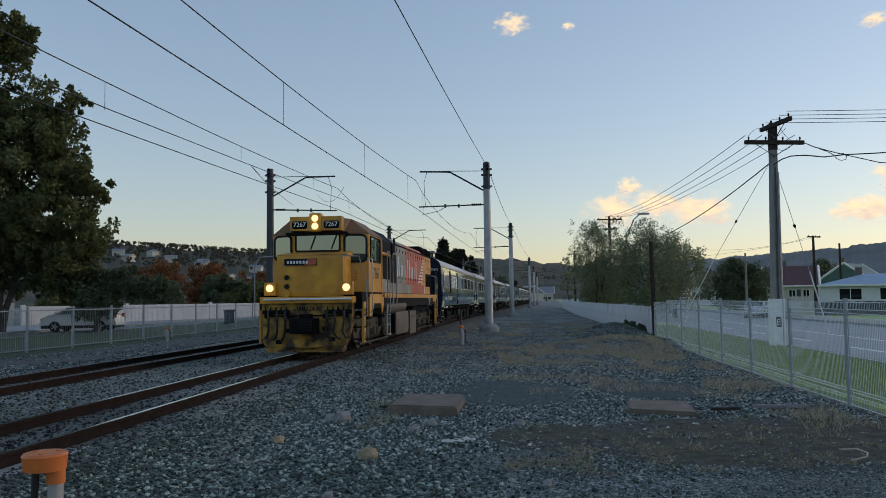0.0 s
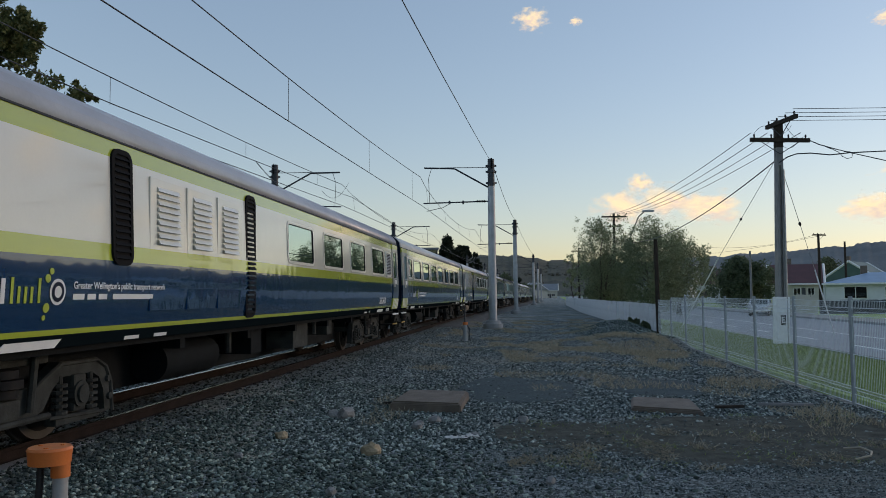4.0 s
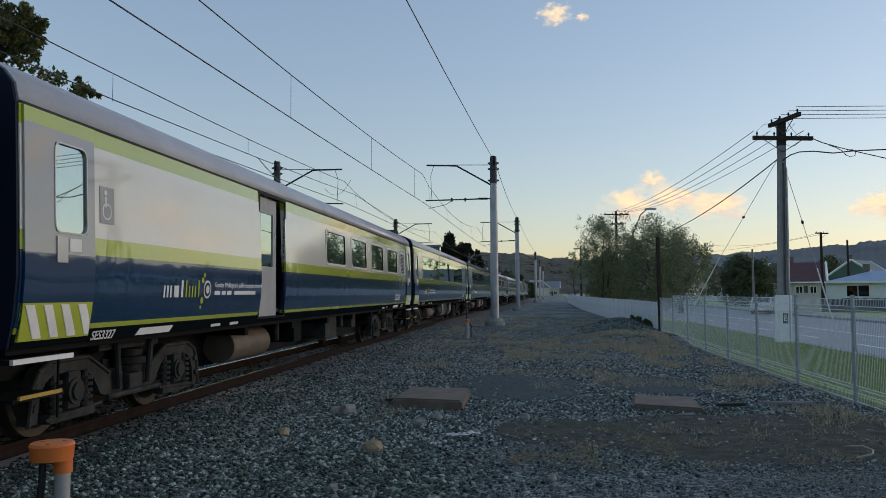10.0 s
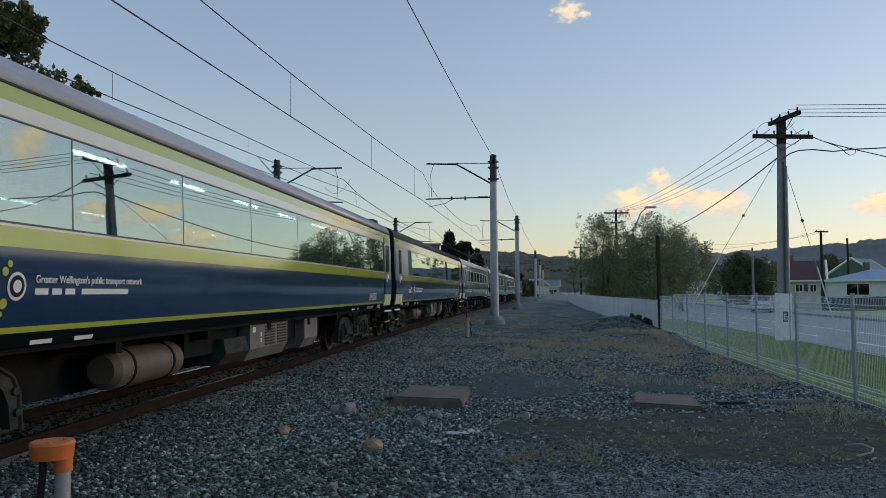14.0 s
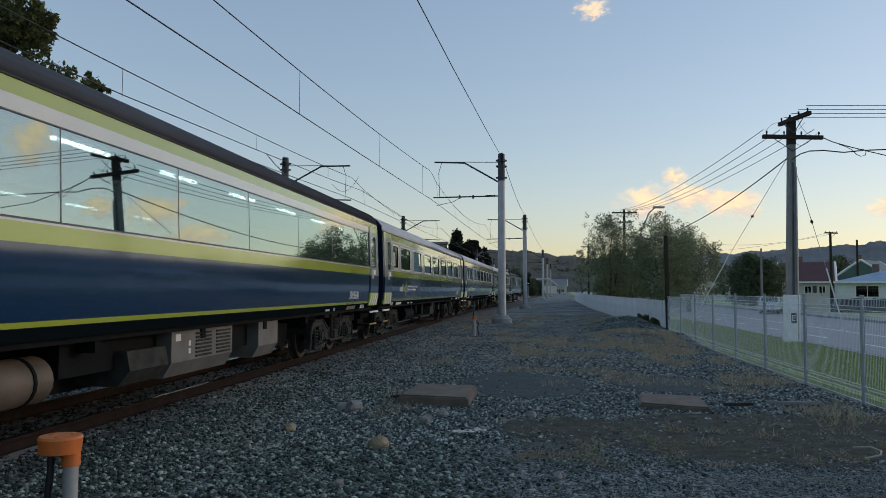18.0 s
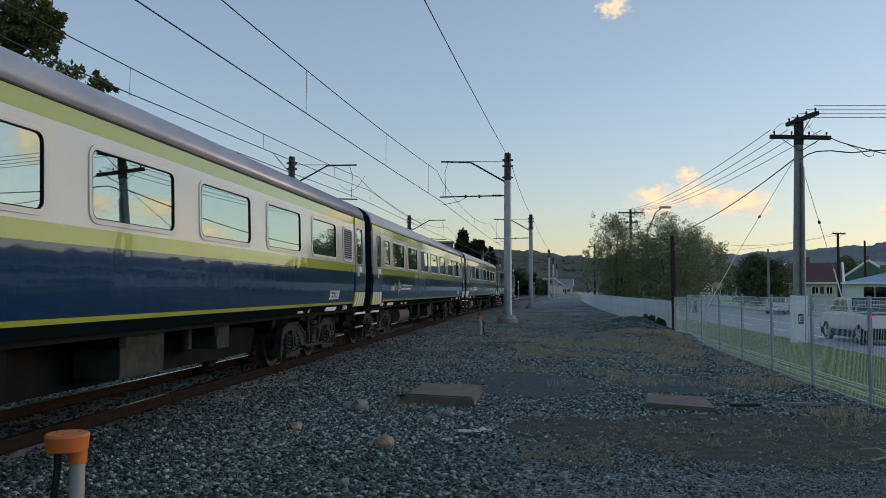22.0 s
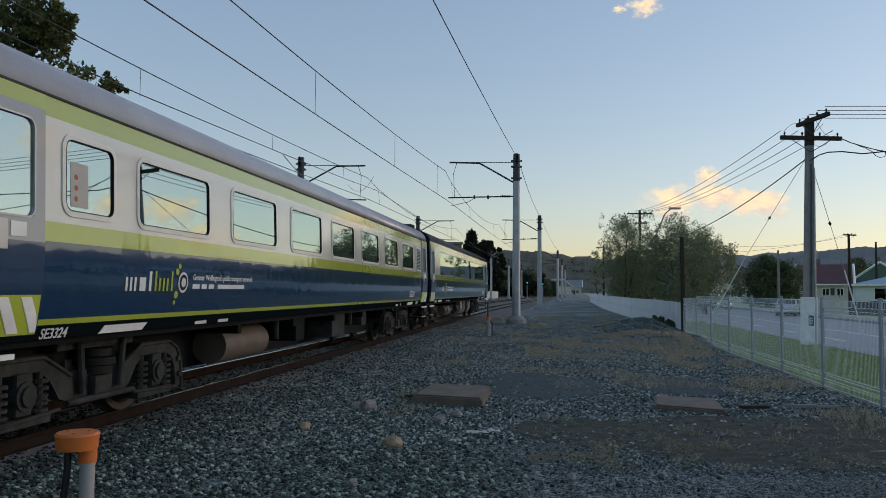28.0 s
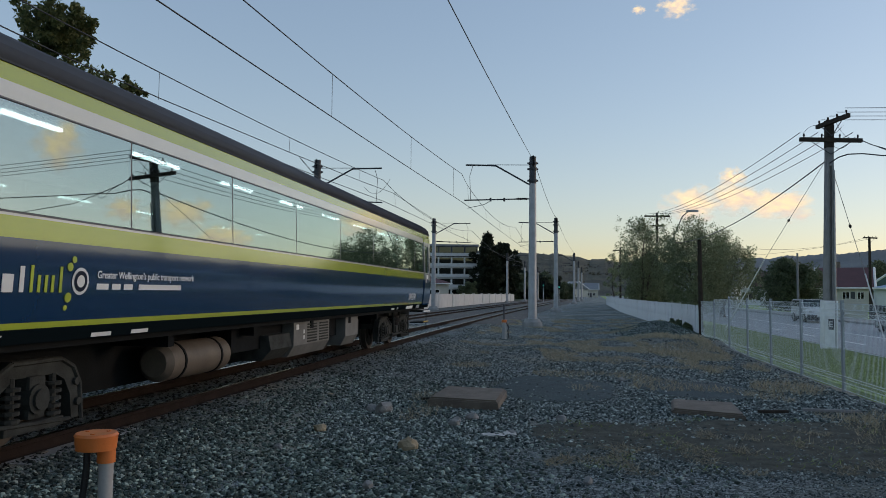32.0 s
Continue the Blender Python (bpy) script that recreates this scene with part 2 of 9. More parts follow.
def part(name, bm, material, parent=None, label="", smooth=False):
    me = bpy.data.meshes.new(name)
    bm.normal_update()
    bm.to_mesh(me)
    bm.free()
    for m in (material if isinstance(material, (list, tuple)) else [material]):
        me.materials.append(m)
    if smooth:
        me.polygons.foreach_set("use_smooth", [True] * len(me.polygons))
        me.set_sharp_from_angle(angle=radians(38))
    ob = new(name, me)
    ob.parent = parent
    if label:
        tagged(ob, label)
    return ob


def box(bm, x0, x1, y0, y1, z0, z1, bevel=0.0, mat=0):
    """Adds a box, bevelled if asked, to bm."""
    t = bmesh.new()
    bmesh.ops.create_cube(t, size=1, matrix=Matrix.Translation(((x0 + x1) / 2, (y0 + y1) / 2, (z0 + z1) / 2)) @ Matrix.Diagonal((abs(x1 - x0), abs(y1 - y0), abs(z1 - z0), 1)))
    if bevel:
        bmesh.ops.bevel(t, geom=t.edges[:], offset=bevel, segments=2, affect="EDGES", profile=0.7)
    return join(bm, t, mat)


def join(bm, t, mat=0):
    vs = [bm.verts.new(v.co) for v in t.verts]
    t.verts.index_update()
    for f in t.faces:
        try:
            nf = bm.faces.new([vs[v.index] for v in f.verts])
            nf.material_index, nf.smooth = mat, f.smooth
        except ValueError:
            pass
    t.free()
    return bm


def rod(bm, a, b, r, seg=8, r2=None, mat=0):
    """Adds a round bar from a to b."""
    a, b = Vector(a), Vector(b)
    d = b - a
    t = bmesh.new()
    bmesh.ops.create_cone(t, cap_ends=True, segments=seg, radius1=r, radius2=r if r2 is None else r2, depth=d.length,
                          matrix=Matrix.Translation((a + b) / 2) @ d.to_track_quat("Z", "Y").to_matrix().to_4x4())
    return join(bm, t, mat)


def tube(bm, pts, r, seg=6, mat=0):
    """Adds a bent bar through pts."""
    for a, b in zip(pts, pts[1:]):
        rod(bm, a, b, r, seg, None, mat)
    return bm


def prism(bm, outline, x0, x1, axis="x", mat=0):
    """Adds an outline (pairs) drawn out from x0 to x1 along an axis: x takes (y, z), y takes (x, z), z takes (x, y)."""
    def at(u, v, w):
        return {"x": (w, u, v), "y": (u, w, v), "z": (u, v, w)}[axis]
    a = [bm.verts.new(at(u, v, x0)) for u, v in outline]
    b = [bm.verts.new(at(u, v, x1)) for u, v in outline]
    k = len(outline)
    fs = [bm.faces.new(a[::-1]), bm.faces.new(b)] + [bm.faces.new((a[i], a[(i + 1) % k], b[(i + 1) % k], b[i])) for i in range(k)]
    for f in fs:
        f.material_index = mat
    return bm


def yard_height(x, y):
    """Low unevenness of the yard, the ballast shoulders of both tracks and a gravel heap."""
    lat = x - centre(y)
    h = 0.03 * noise.noise((x * 0.35, y * 0.35, 0)) + 0.012 * noise.noise((x * 1.7, y * 1.7, 3))
    if -7.0 < lat < 2.6:
        h = h * 0.4 + 0.115 * min(1, max(0, (2.6 - lat) / 1.2)) * min(1, max(0, (lat + 7) / 1.2))
    h -= 0.53 * min(1.0, max(0.0, (lat - 10.0) / 0.6))
    h += 0.55 * math.exp(-(((x - 7.0) / 1.1) ** 2 + ((y - 31) / 3.0) ** 2)) + 0.25 * math.exp(-(((x - 6.3) / 1.6) ** 2 + ((y - 25) / 2.5) ** 2))
    return h


def ground_material():
    m = bpy.data.materials.new("gravel_yard")
    m.use_nodes = True
    n, l = m.node_tree.nodes, m.node_tree.links
    b = n["Principled BSDF"]
    tc = n.new("ShaderNodeTexCoord")
    vor, vor2 = n.new("ShaderNodeTexVoronoi"), n.new("ShaderNodeTexVoronoi")
    vor.inputs["Scale"].default_value, vor2.inputs["Scale"].default_value = 34, 70
    nz = n.new("ShaderNodeTexNoise")
    nz.inputs["Scale"].default_value, nz.inputs["Detail"].default_value = 0.35, 8
    grass = n.new("ShaderNodeTexNoise")
    grass.inputs["Scale"].default_value, grass.inputs["Detail"].default_value = 0.55, 9
    mp = n.new("ShaderNodeMapping")
    mp.inputs["Scale"].default_value = (1, 0.55, 1)
    l.new(tc.outputs["Object"], mp.inputs[0])
    for t in (vor, vor2, nz):
        l.new(tc.outputs["Object"], t.inputs["Vector"])
    l.new(mp.outputs[0], grass.inputs["Vector"])
    stone = n.new("ShaderNodeValToRGB")
    e = stone.color_ramp.elements
    e[0].color, e[1].color = (0.045, 0.052, 0.054, 1), (0.50, 0.54, 0.53, 1)
    e.new(0.55).color = (0.235, 0.275, 0.275, 1)
    sep = n.new("ShaderNodeSeparateColor")
    l.new(vor.outputs["Color"], sep.inputs[0])
    l.new(sep.outputs[0], stone.inputs[0])
    soil = n.new("ShaderNodeMix")
    soil.data_type = "RGBA"
    soil.inputs[7].default_value = (0.108, 0.124, 0.105, 1)
    l.new(stone.outputs[0], soil.inputs[6])
    r1 = n.new("ShaderNodeMapRange")
    r1.inputs["From Min"].default_value, r1.inputs["From Max"].default_value, r1.inputs["To Max"].default_value = 0.42, 0.62, 0.75
    l.new(nz.outputs[0], r1.inputs[0])
    l.new(r1.outputs[0], soil.inputs[0])
    dry = n.new("ShaderNodeMix")
    dry.data_type = "RGBA"
    dry.inputs[7].default_value = (0.40, 0.38, 0.30, 1)
    r2 = n.new("ShaderNodeMapRange")
    r2.inputs["From Min"].default_value, r2.inputs["From Max"].default_value, r2.inputs["To Max"].default_value = 0.52, 0.66, 0.6
    l.new(grass.outputs[0], r2.inputs[0])
    l.new(r2.outputs[0], dry.inputs[0])
    l.new(soil.outputs[2], dry.inputs[6])
    l.new(dry.outputs[2], b.inputs["Base Color"])
    b.inputs["Roughness"].default_value, b.inputs["Specular IOR Level"].default_value = 0.85, 0.2
    hmix = n.new("ShaderNodeMath")
    hmix.operation = "ADD"
    l.new(vor.outputs["Distance"], hmix.inputs[0])
    l.new(vor2.outputs["Distance"], hmix.inputs[1])
    bp = n.new("ShaderNodeBump")
    bp.invert = True
    bp.inputs["Strength"].default_value, bp.inputs["Distance"].default_value = 0.9, 0.03
    l.new(hmix.outputs[0], bp.inputs["Height"])
    l.new(bp.outputs[0], b.inputs["Normal"])
    return m


def build_ground():
    """One sheet: fine under the camera, coarser outwards, to the horizon."""
    def axis(lo, hi, fine_lo, fine_hi, step):
        v = list(np.arange(fine_lo, fine_hi, step))
        d, x = step, fine_hi
        while x < hi:
            v.append(x)
            d *= 1.35
            x += d
        d, x = step, fine_lo - step
        while x > lo:
            v.insert(0, x)
            d *= 1.35
            x -= d
        return [lo] + v + [hi]
    xs, yv = axis(-4500, 4500, -12, 12, 0.28), axis(-3000, 4800, 1, 46, 0.30)
    verts = [(x, y, yard_height(x, y) if abs(x) < 60 and abs(y) < 120 else -0.53 if x > centre(y) + 10 else 0.0) for y in yv for x in xs]
    w = len(xs)
    faces = [(j * w + i, j * w + i + 1, (j + 1) * w + i + 1, (j + 1) * w + i) for j in range(len(yv) - 1) for i in range(w - 1)]
    g = mesh_ob("ground", verts, faces, ground_material(), True)
    tagged(g, "grey gravel yard with soil and dry grass patches", "ground", kind="structure")


build_ground()

RAIL_PROFILE = [(-0.064, -0.15), (0.064, -0.15), (0.064, -0.138), (0.012, -0.12), (0.012, -0.045), (0.035, -0.035), (0.035, -0.004), (0.028, 0.0), (-0.028, 0.0), (-0.035, -0.004), (-0.035, -0.035), (-0.012, -0.045), (-0.012, -0.12), (-0.064, -0.138)]


def build_rail(off, top, s0=-60.0, s1=330.0):
    ss = [s0 + 1.5 * i for i in range(int((s1 - s0) / 1.5) + 1)]
    verts, faces, k = [], [], len(RAIL_PROFILE)
    for s in ss:
        for u, v in RAIL_PROFILE:
            x, y, a = on_track(s, off + u)
            verts.append((x, y, RAIL_Z + v))
    for i in range(len(ss) - 1):
        for j in range(k):
            faces.append((i * k + j, i * k + (j + 1) % k, (i + 1) * k + (j + 1) % k, (i + 1) * k + j))
    ob = mesh_ob("rail", verts, faces, [rust, top])
    for p in ob.data.polygons:
        if p.index % k == 7:
            p.material_index = 1
    return tagged(ob, "long steel rail with rusty sides and worn head", "rail", group="rails of the line", kind="structure")


for line in (0.0, -SPACING):
    for sgn in (-1, 1):
        build_rail(line + sgn * GAUGE / 2, rail_top if line == 0.0 else rail_dull)


def build_sleepers():
    bm = bmesh.new()
    prism(bm, [(-1.07, -0.02), (1.07, -0.02), (1.05, 0.10), (-1.05, 0.10)], -0.12, 0.12)
    for sgn in (-1, 1):
        for d in (-0.1, 0.1):
            box(bm, -0.05, 0.05, sgn * GAUGE / 2 + d - 0.025, sgn * GAUGE / 2 + d + 0.025, 0.10, 0.145)
    first = part("sleeper", bm, sleeper_mat)
    tagged(first, "weathered sleeper half buried in ballast", "sleeper", group="sleepers")
    first_used = False
    for line in (0.0, -SPACING):
        for i in range(100):
            x, y, a = on_track(3.0 + 0.65 * i, line)
            m = pose(x, y, -0.01, 0, 0, -math.degrees(a) + 90)
            if first_used:
                copy_thing(first, m)
            else:
                first.matrix_basis, first_used = m, True


build_sleepers()

far_ballast = M("dark_brown_ballast", (0.105, 0.10, 0.088), 0.9, 0, 0.5, 3, 22, 0.9, tint=(0.045, 0.044, 0.04), depth=0.03)


def build_track_bed():
    """The ballast of both tracks farther along the line, with sloping shoulders."""
    verts, faces = [], []
    ss = [34.0 + 4.0 * k for k in range(75)]
    section = [(-6.9, 0.05), (-6.0, 0.15), (-2.6, 0.15), (-1.9, 0.12), (-1.1, 0.15), (1.5, 0.15), (2.3, 0.05)]
    for q in ss:
        for o, z in section:
            x, y, a = on_track(q, o)
            verts.append((x, y, z if q > 34.0 else z - 0.12))
    w = len(section)
    for i in range(len(ss) - 1):
        for j in range(w - 1):
            faces.append((i * w + j, i * w + j + 1, (i + 1) * w + j + 1, (i + 1) * w + j))
    tagged(mesh_ob("track_bed", verts, faces, far_ballast, True), "dark brown ballast bed under the tracks", "ballast", kind="structure")


build_track_bed()

# ---- the train: carriages ----
HALF, SIDE, PITCH = 9.67, 1.41, 20.1


def panel(bm, x0, x1, z0, z1, holes, y0, y1, mat=0, rows=()):
    """A wall in the x-z plane between y0 and y1, with oblong holes (x0, x1, z0, z1)."""
    xs = sorted({x0, x1, *[h[0] for h in holes], *[h[1] for h in holes]})
    zs = sorted({z0, z1, *rows, *[h[2] for h in holes], *[h[3] for h in holes]})
    solid = [[not any(h[0] < (a + b) / 2 < h[1] and h[2] < (c + d) / 2 < h[3] for h in holes) for a, b in zip(xs, xs[1:])] for c, d in zip(zs, zs[1:])]
    vv = {}

    def v(i, k, y):
        if (i, k, y) not in vv:
            vv[i, k, y] = bm.verts.new((xs[i], y, zs[k]))
        return vv[i, k, y]
    nx, nz = len(xs) - 1, len(zs) - 1
    flip = y0 > y1
    for k in range(nz):
        for i in range(nx):
            if not solid[k][i]:
                continue
            quads = [[v(i, k, y0), v(i + 1, k, y0), v(i + 1, k + 1, y0), v(i, k + 1, y0)], [v(i, k + 1, y1), v(i + 1, k + 1, y1), v(i + 1, k, y1), v(i, k, y1)]]
            if k == 0 or not solid[k - 1][i]:
                quads.append([v(i, k, y1), v(i + 1, k, y1), v(i + 1, k, y0), v(i, k, y0)])
            if k == nz - 1 or not solid[k + 1][i]:
                quads.append([v(i, k + 1, y0), v(i + 1, k + 1, y0), v(i + 1, k + 1, y1), v(i, k + 1, y1)])
            if i == 0 or not solid[k][i - 1]:
                quads.append([v(i, k, y1), v(i, k, y0), v(i, k + 1, y0), v(i, k + 1, y1)])
            if i == nx - 1 or not solid[k][i + 1]:
                quads.append([v(i + 1, k, y0), v(i + 1, k, y1), v(i + 1, k + 1, y1), v(i + 1, k + 1, y0)])
            for q in quads:
                f = bm.faces.new(q[::-1] if flip else q)
                f.material_index = mat
    return bm


def rounded(x0, x1, z0, z1, r, seg=4):
    out = []
    for cx, cz, a0 in ((x1 - r, z1 - r, 0), (x0 + r, z1 - r, 90), (x0 + r, z0 + r, 180), (x1 - r, z0 + r, 270)):
        for k in range(seg + 1):
            a = radians(a0 + 90 * k / seg)
            out.append((cx + r * math.cos(a), cz + r * math.sin(a)))
    return out


def ring(bm, x0, x1, z0, z1, r, wide, y0, y1, mat=0):
    """A rounded window frame, its face at y0 (outside) and its back at y1; corners of the hole are filled by its width."""
    o, i = rounded(x0 - wide, x1 + wide, z0 - wide, z1 + wide, r + wide), rounded(x0, x1, z0, z1, r)
    k = len(o)
    A, B, C = [bm.verts.new((x, y0, z)) for x, z in o], [bm.verts.new((x, y0, z)) for x, z in i], [bm.verts.new((x, y1, z)) for x, z in i]
    D = [bm.verts.new((x, y1, z)) for x, z in o]
    for j in range(k):
        n = (j + 1) % k
        for q in ((A[j], B[j], B[n], A[n]), (B[j], C[j], C[n], B[n]), (D[j], A[j], A[n], D[n])):
            bm.faces.new(q).material_index = mat
    return bm


def sheet_poly(bm, outline, y, mat=0):
    f = bm.faces.new([bm.verts.new((x, y, z)) for x, z in outline])
    f.material_index = mat
    if f.normal.y > 0:
        f.normal_flip()
    return bm


def lettering(name, text, size, mat, parent, m, label="", shear=0.0):
    """Words as a thin mesh, at the pose m in their thing's space."""
    cu = bpy.data.curves.new(name, "FONT")
    cu.body, cu.size, cu.extrude, cu.align_x, cu.shear = text, size, 0.002, "LEFT", shear
    cu.offset = size * 0.012
    tmp = new(name, cu)
    me = bpy.data.meshes.new_from_object(tmp.evaluated_get(bpy.context.evaluated_depsgraph_get()))
    bpy.data.objects.remove(tmp)
    me.materials.clear()
    me.materials.append(mat)
    ob = new(name, me)
    ob.parent, ob.matrix_basis = parent, m
    if label:
        tagged(ob, label)
    return ob


def side_face(x, z, y=-SIDE - 0.008):
    """The pose of lettering on the yard side of the train."""
    return pose(x, y, z, 90, 0, 0)


def wheelset(parent, x, r, half=0.56, solid=0.0):
    bm = bmesh.new()
    rod(bm, (0, -half - 0.14, 0), (0, half + 0.14, 0), 0.075, 10)
    for s in (-1, 1):
        rod(bm, (0, s * (half - 0.06), 0), (0, s * (half + 0.055), 0), r, 28, mat=1)
        rod(bm, (0, s * (half - 0.075), 0), (0, s * (half - 0.05), 0), r + 0.028, 28, mat=1)
        rod(bm, (0, s * (half + 0.054), 0), (0, s * (half + 0.062), 0), r * 0.82, 28, mat=0)
        rod(bm, (0, s * (half + 0.05), 0), (0, s * (half + 0.11), 0), 0.13, 12, mat=0)
        for k in range(4):
            a = radians(90 * k + 20)
            box(bm, r * 0.5 * math.cos(a) - 0.04, r * 0.5 * math.cos(a) + 0.04, s * (half + 0.06) - 0.008, s * (half + 0.06) + 0.008, r * 0.5 * math.sin(a) - 0.04, r * 0.5 * math.sin(a) + 0.04)
    ob = part("wheelset", bm, [wheel_steel, tread_steel], parent, "steel wheelset with bright treads", True)
    ob.matrix_basis = pose(x, 0, r)
    SPINNERS.append((ob, x, r))
    return ob


SPINNERS = []


def carriage_bogie(car, x):
    """A cast two-axle bogie: arched side frames, axle boxes, springs, dampers."""
    bm = bmesh.new()
    half = [(0.42, 0.56), (0.62, 0.66), (0.80, 0.75), (1.40, 0.75), (1.57, 0.67), (1.66, 0.52), (1.70, 0.20), (1.57, 0.20), (1.54, 0.42), (1.46, 0.55), (1.34, 0.61), (0.84, 0.61), (0.70, 0.52), (0.56, 0.34), (0.42, 0.30)]
    for s in (-1, 1):
        y0, y1 = s * 0.86, s * 0.97
        prism(bm, half + [(-u, v) for u, v in half[::-1]], min(y0, y1), max(y0, y1), "y")
        # flanges along the edge of the casting
        for e in (-1, 1):
            for (u0, v0), (u1, v1) in zip(half[:6], half[1:7]):
                rod(bm, (e * u0, s * 0.975, v0 - 0.02), (e * u1, s * 0.975, v1 - 0.02), 0.022, 6)
            ax = e * 1.07
            rod(bm, (ax, s * 0.80, 0.43), (ax, s * 1.03, 0.43), 0.125, 14)
            box(bm, ax - 0.10, ax + 0.10, s * 0.84, s * 1.01, 0.27, 0.62, 0.03)
            rod(bm, (ax, s * 1.03, 0.43), (ax, s * 1.055, 0.43), 0.085, 12)
            box(bm, ax - 0.36, ax + 0.36, s * 0.88, s * 1.0, 0.17, 0.25, 0.02)
            for d in (-0.25, 0.25):
                rod(bm, (ax + d, s * 0.95, 0.24), (ax + d, s * 0.95, 0.62), 0.035, 8)
            rod(bm, (e * 0.60, s * 1.0, 0.26), (e * 1.5, s * 1.0, 0.21), 0.018, 6)
            rod(bm, (e * 0.36, s * 1.02, 0.84), (e * 0.30, s * 1.02, 0.36), 0.035, 8)
            rod(bm, (e * 1.63, s * 0.97, 0.34), (e * 1.63, s * 1.0, 0.34), 0.035, 8)
            rod(bm, (e * 1.60, s * 0.97, 0.52), (e * 1.60, s * 1.0, 0.52), 0.035, 8)
        box(bm, -0.14, 0.14, s * 0.93, s * 1.05, 0.33, 0.50, 0.03)
        box(bm, -0.62, 0.62, s * 0.84, s * 0.98, 0.76, 0.86, 0.03)
        rod(bm, (-0.55, s * 1.03, 0.30), (0.55, s * 1.03, 0.30), 0.03, 8)
    box(bm, -0.3, 0.3, -0.84, 0.84, 0.40, 0.66, 0.03)
    box(bm, -1.6, -1.5, -0.84, 0.84, 0.48, 0.6)
    box(bm, 1.5, 1.6, -0.84, 0.84, 0.48, 0.6)
    b = part("bogie", bm, bogie_grey, car, "dusty grey cast steel bogie")
    b.matrix_basis = pose(x, 0, 0)
    for s in (-1, 1):
        for ax in (-1.32, -0.82, 0.82, 1.32):
            sp = bmesh.new()
            for k in range(5):
                rod(sp, (ax, s * 0.95, 0.27 + 0.062 * k), (ax, s * 0.95, 0.30 + 0.062 * k), 0.078, 10)
            part("spring", sp, bogie_grey, b)
        sp = bmesh.new()
        for z, r in ((0.52, 0.17), (0.60, 0.21), (0.68, 0.17)):
            rod(sp, (0, s * 0.92, z), (0, s * 0.92, z + 0.07), r, 16)
        part("air_spring", sp, rubber, b, "black rubber air spring", True)
    for ax in (-1.07, 1.07):
        wheelset(b, ax, 0.43)
    return b


def roof_line(base, rise):
    """The roof's outline from gutter to gutter."""
    return [(1.362 * math.cos(radians(a)), base + rise * math.sin(radians(a)) ** 0.85) for a in range(0, 181, 12)]


def louvre(car, x0, x1, z0, z1, count, y=-SIDE, mat=None):
    bm = bmesh.new()
    s = -1 if y < 0 else 1
    ring(bm, x0, x1, z0, z1, 0.06, 0.05, y + s * 0.022, y - s * 0.02) if s < 0 else box(bm, x0, x1, y, y + 0.02, z0, z1)
    lv = part("louvre", bm, frame_cream if mat is None else loco_black, car, "framed air louvre")
    bm = bmesh.new()
    box(bm, x0, x1, y + s * 0.003, y + s * 0.006, z0, z1)
    part("backing", bm, loco_black, lv)
    step = (z1 - z0) / count
    bm = bmesh.new()
    prism(bm, [(y + s * 0.006, 0.0), (y + s * 0.03, 0.0), (y + s * 0.006, step * 0.6)], x0, x1)
    me = part("slat", bm, mat or grey_paint, lv)
    me.matrix_basis = pose(0, 0, z0 + step * 0.2)
    for k in range(1, count):
        o = me.copy()
        scene.collection.objects.link(o)
        o.matrix_basis = pose(0, 0, z0 + step * (k + 0.2))
    return lv


def window(car, x0, x1, z0, z1, glass, r=0.08, frame=True):
    for y, s in ((-SIDE, -1), (SIDE, 1)):
        bm = bmesh.new()
        if s < 0:
            ring(bm, x0, x1, z0, z1, r, 0.045, y - 0.012, y + 0.03)
        else:
            panel(bm, x0 - 0.05, x1 + 0.05, z0 - 0.05, z1 + 0.05, [(x0, x1, z0, z1)], y, y + 0.012)
        w = part("window", bm, frame_cream if frame else rubber, car, "carriage window in a cream painted frame")
        bm = bmesh.new()
        box(bm, x0 - 0.02, x1 + 0.02, min(y - s * 0.010, y - s * 0.003), max(y - s * 0.010, y - s * 0.003), z0 - 0.02, z1 + 0.02)
        part("pane", bm, glass, w, "reflecting tinted pane")
        bm = bmesh.new()
        if s < 0:
            ring(bm, x0 + 0.008, x1 - 0.008, z0 + 0.008, z1 - 0.008, max(0.02, r - 0.008), 0.008, y - 0.013, y + 0.002)
            part("seal", bm, rubber, w)
        else:
            bm.free()


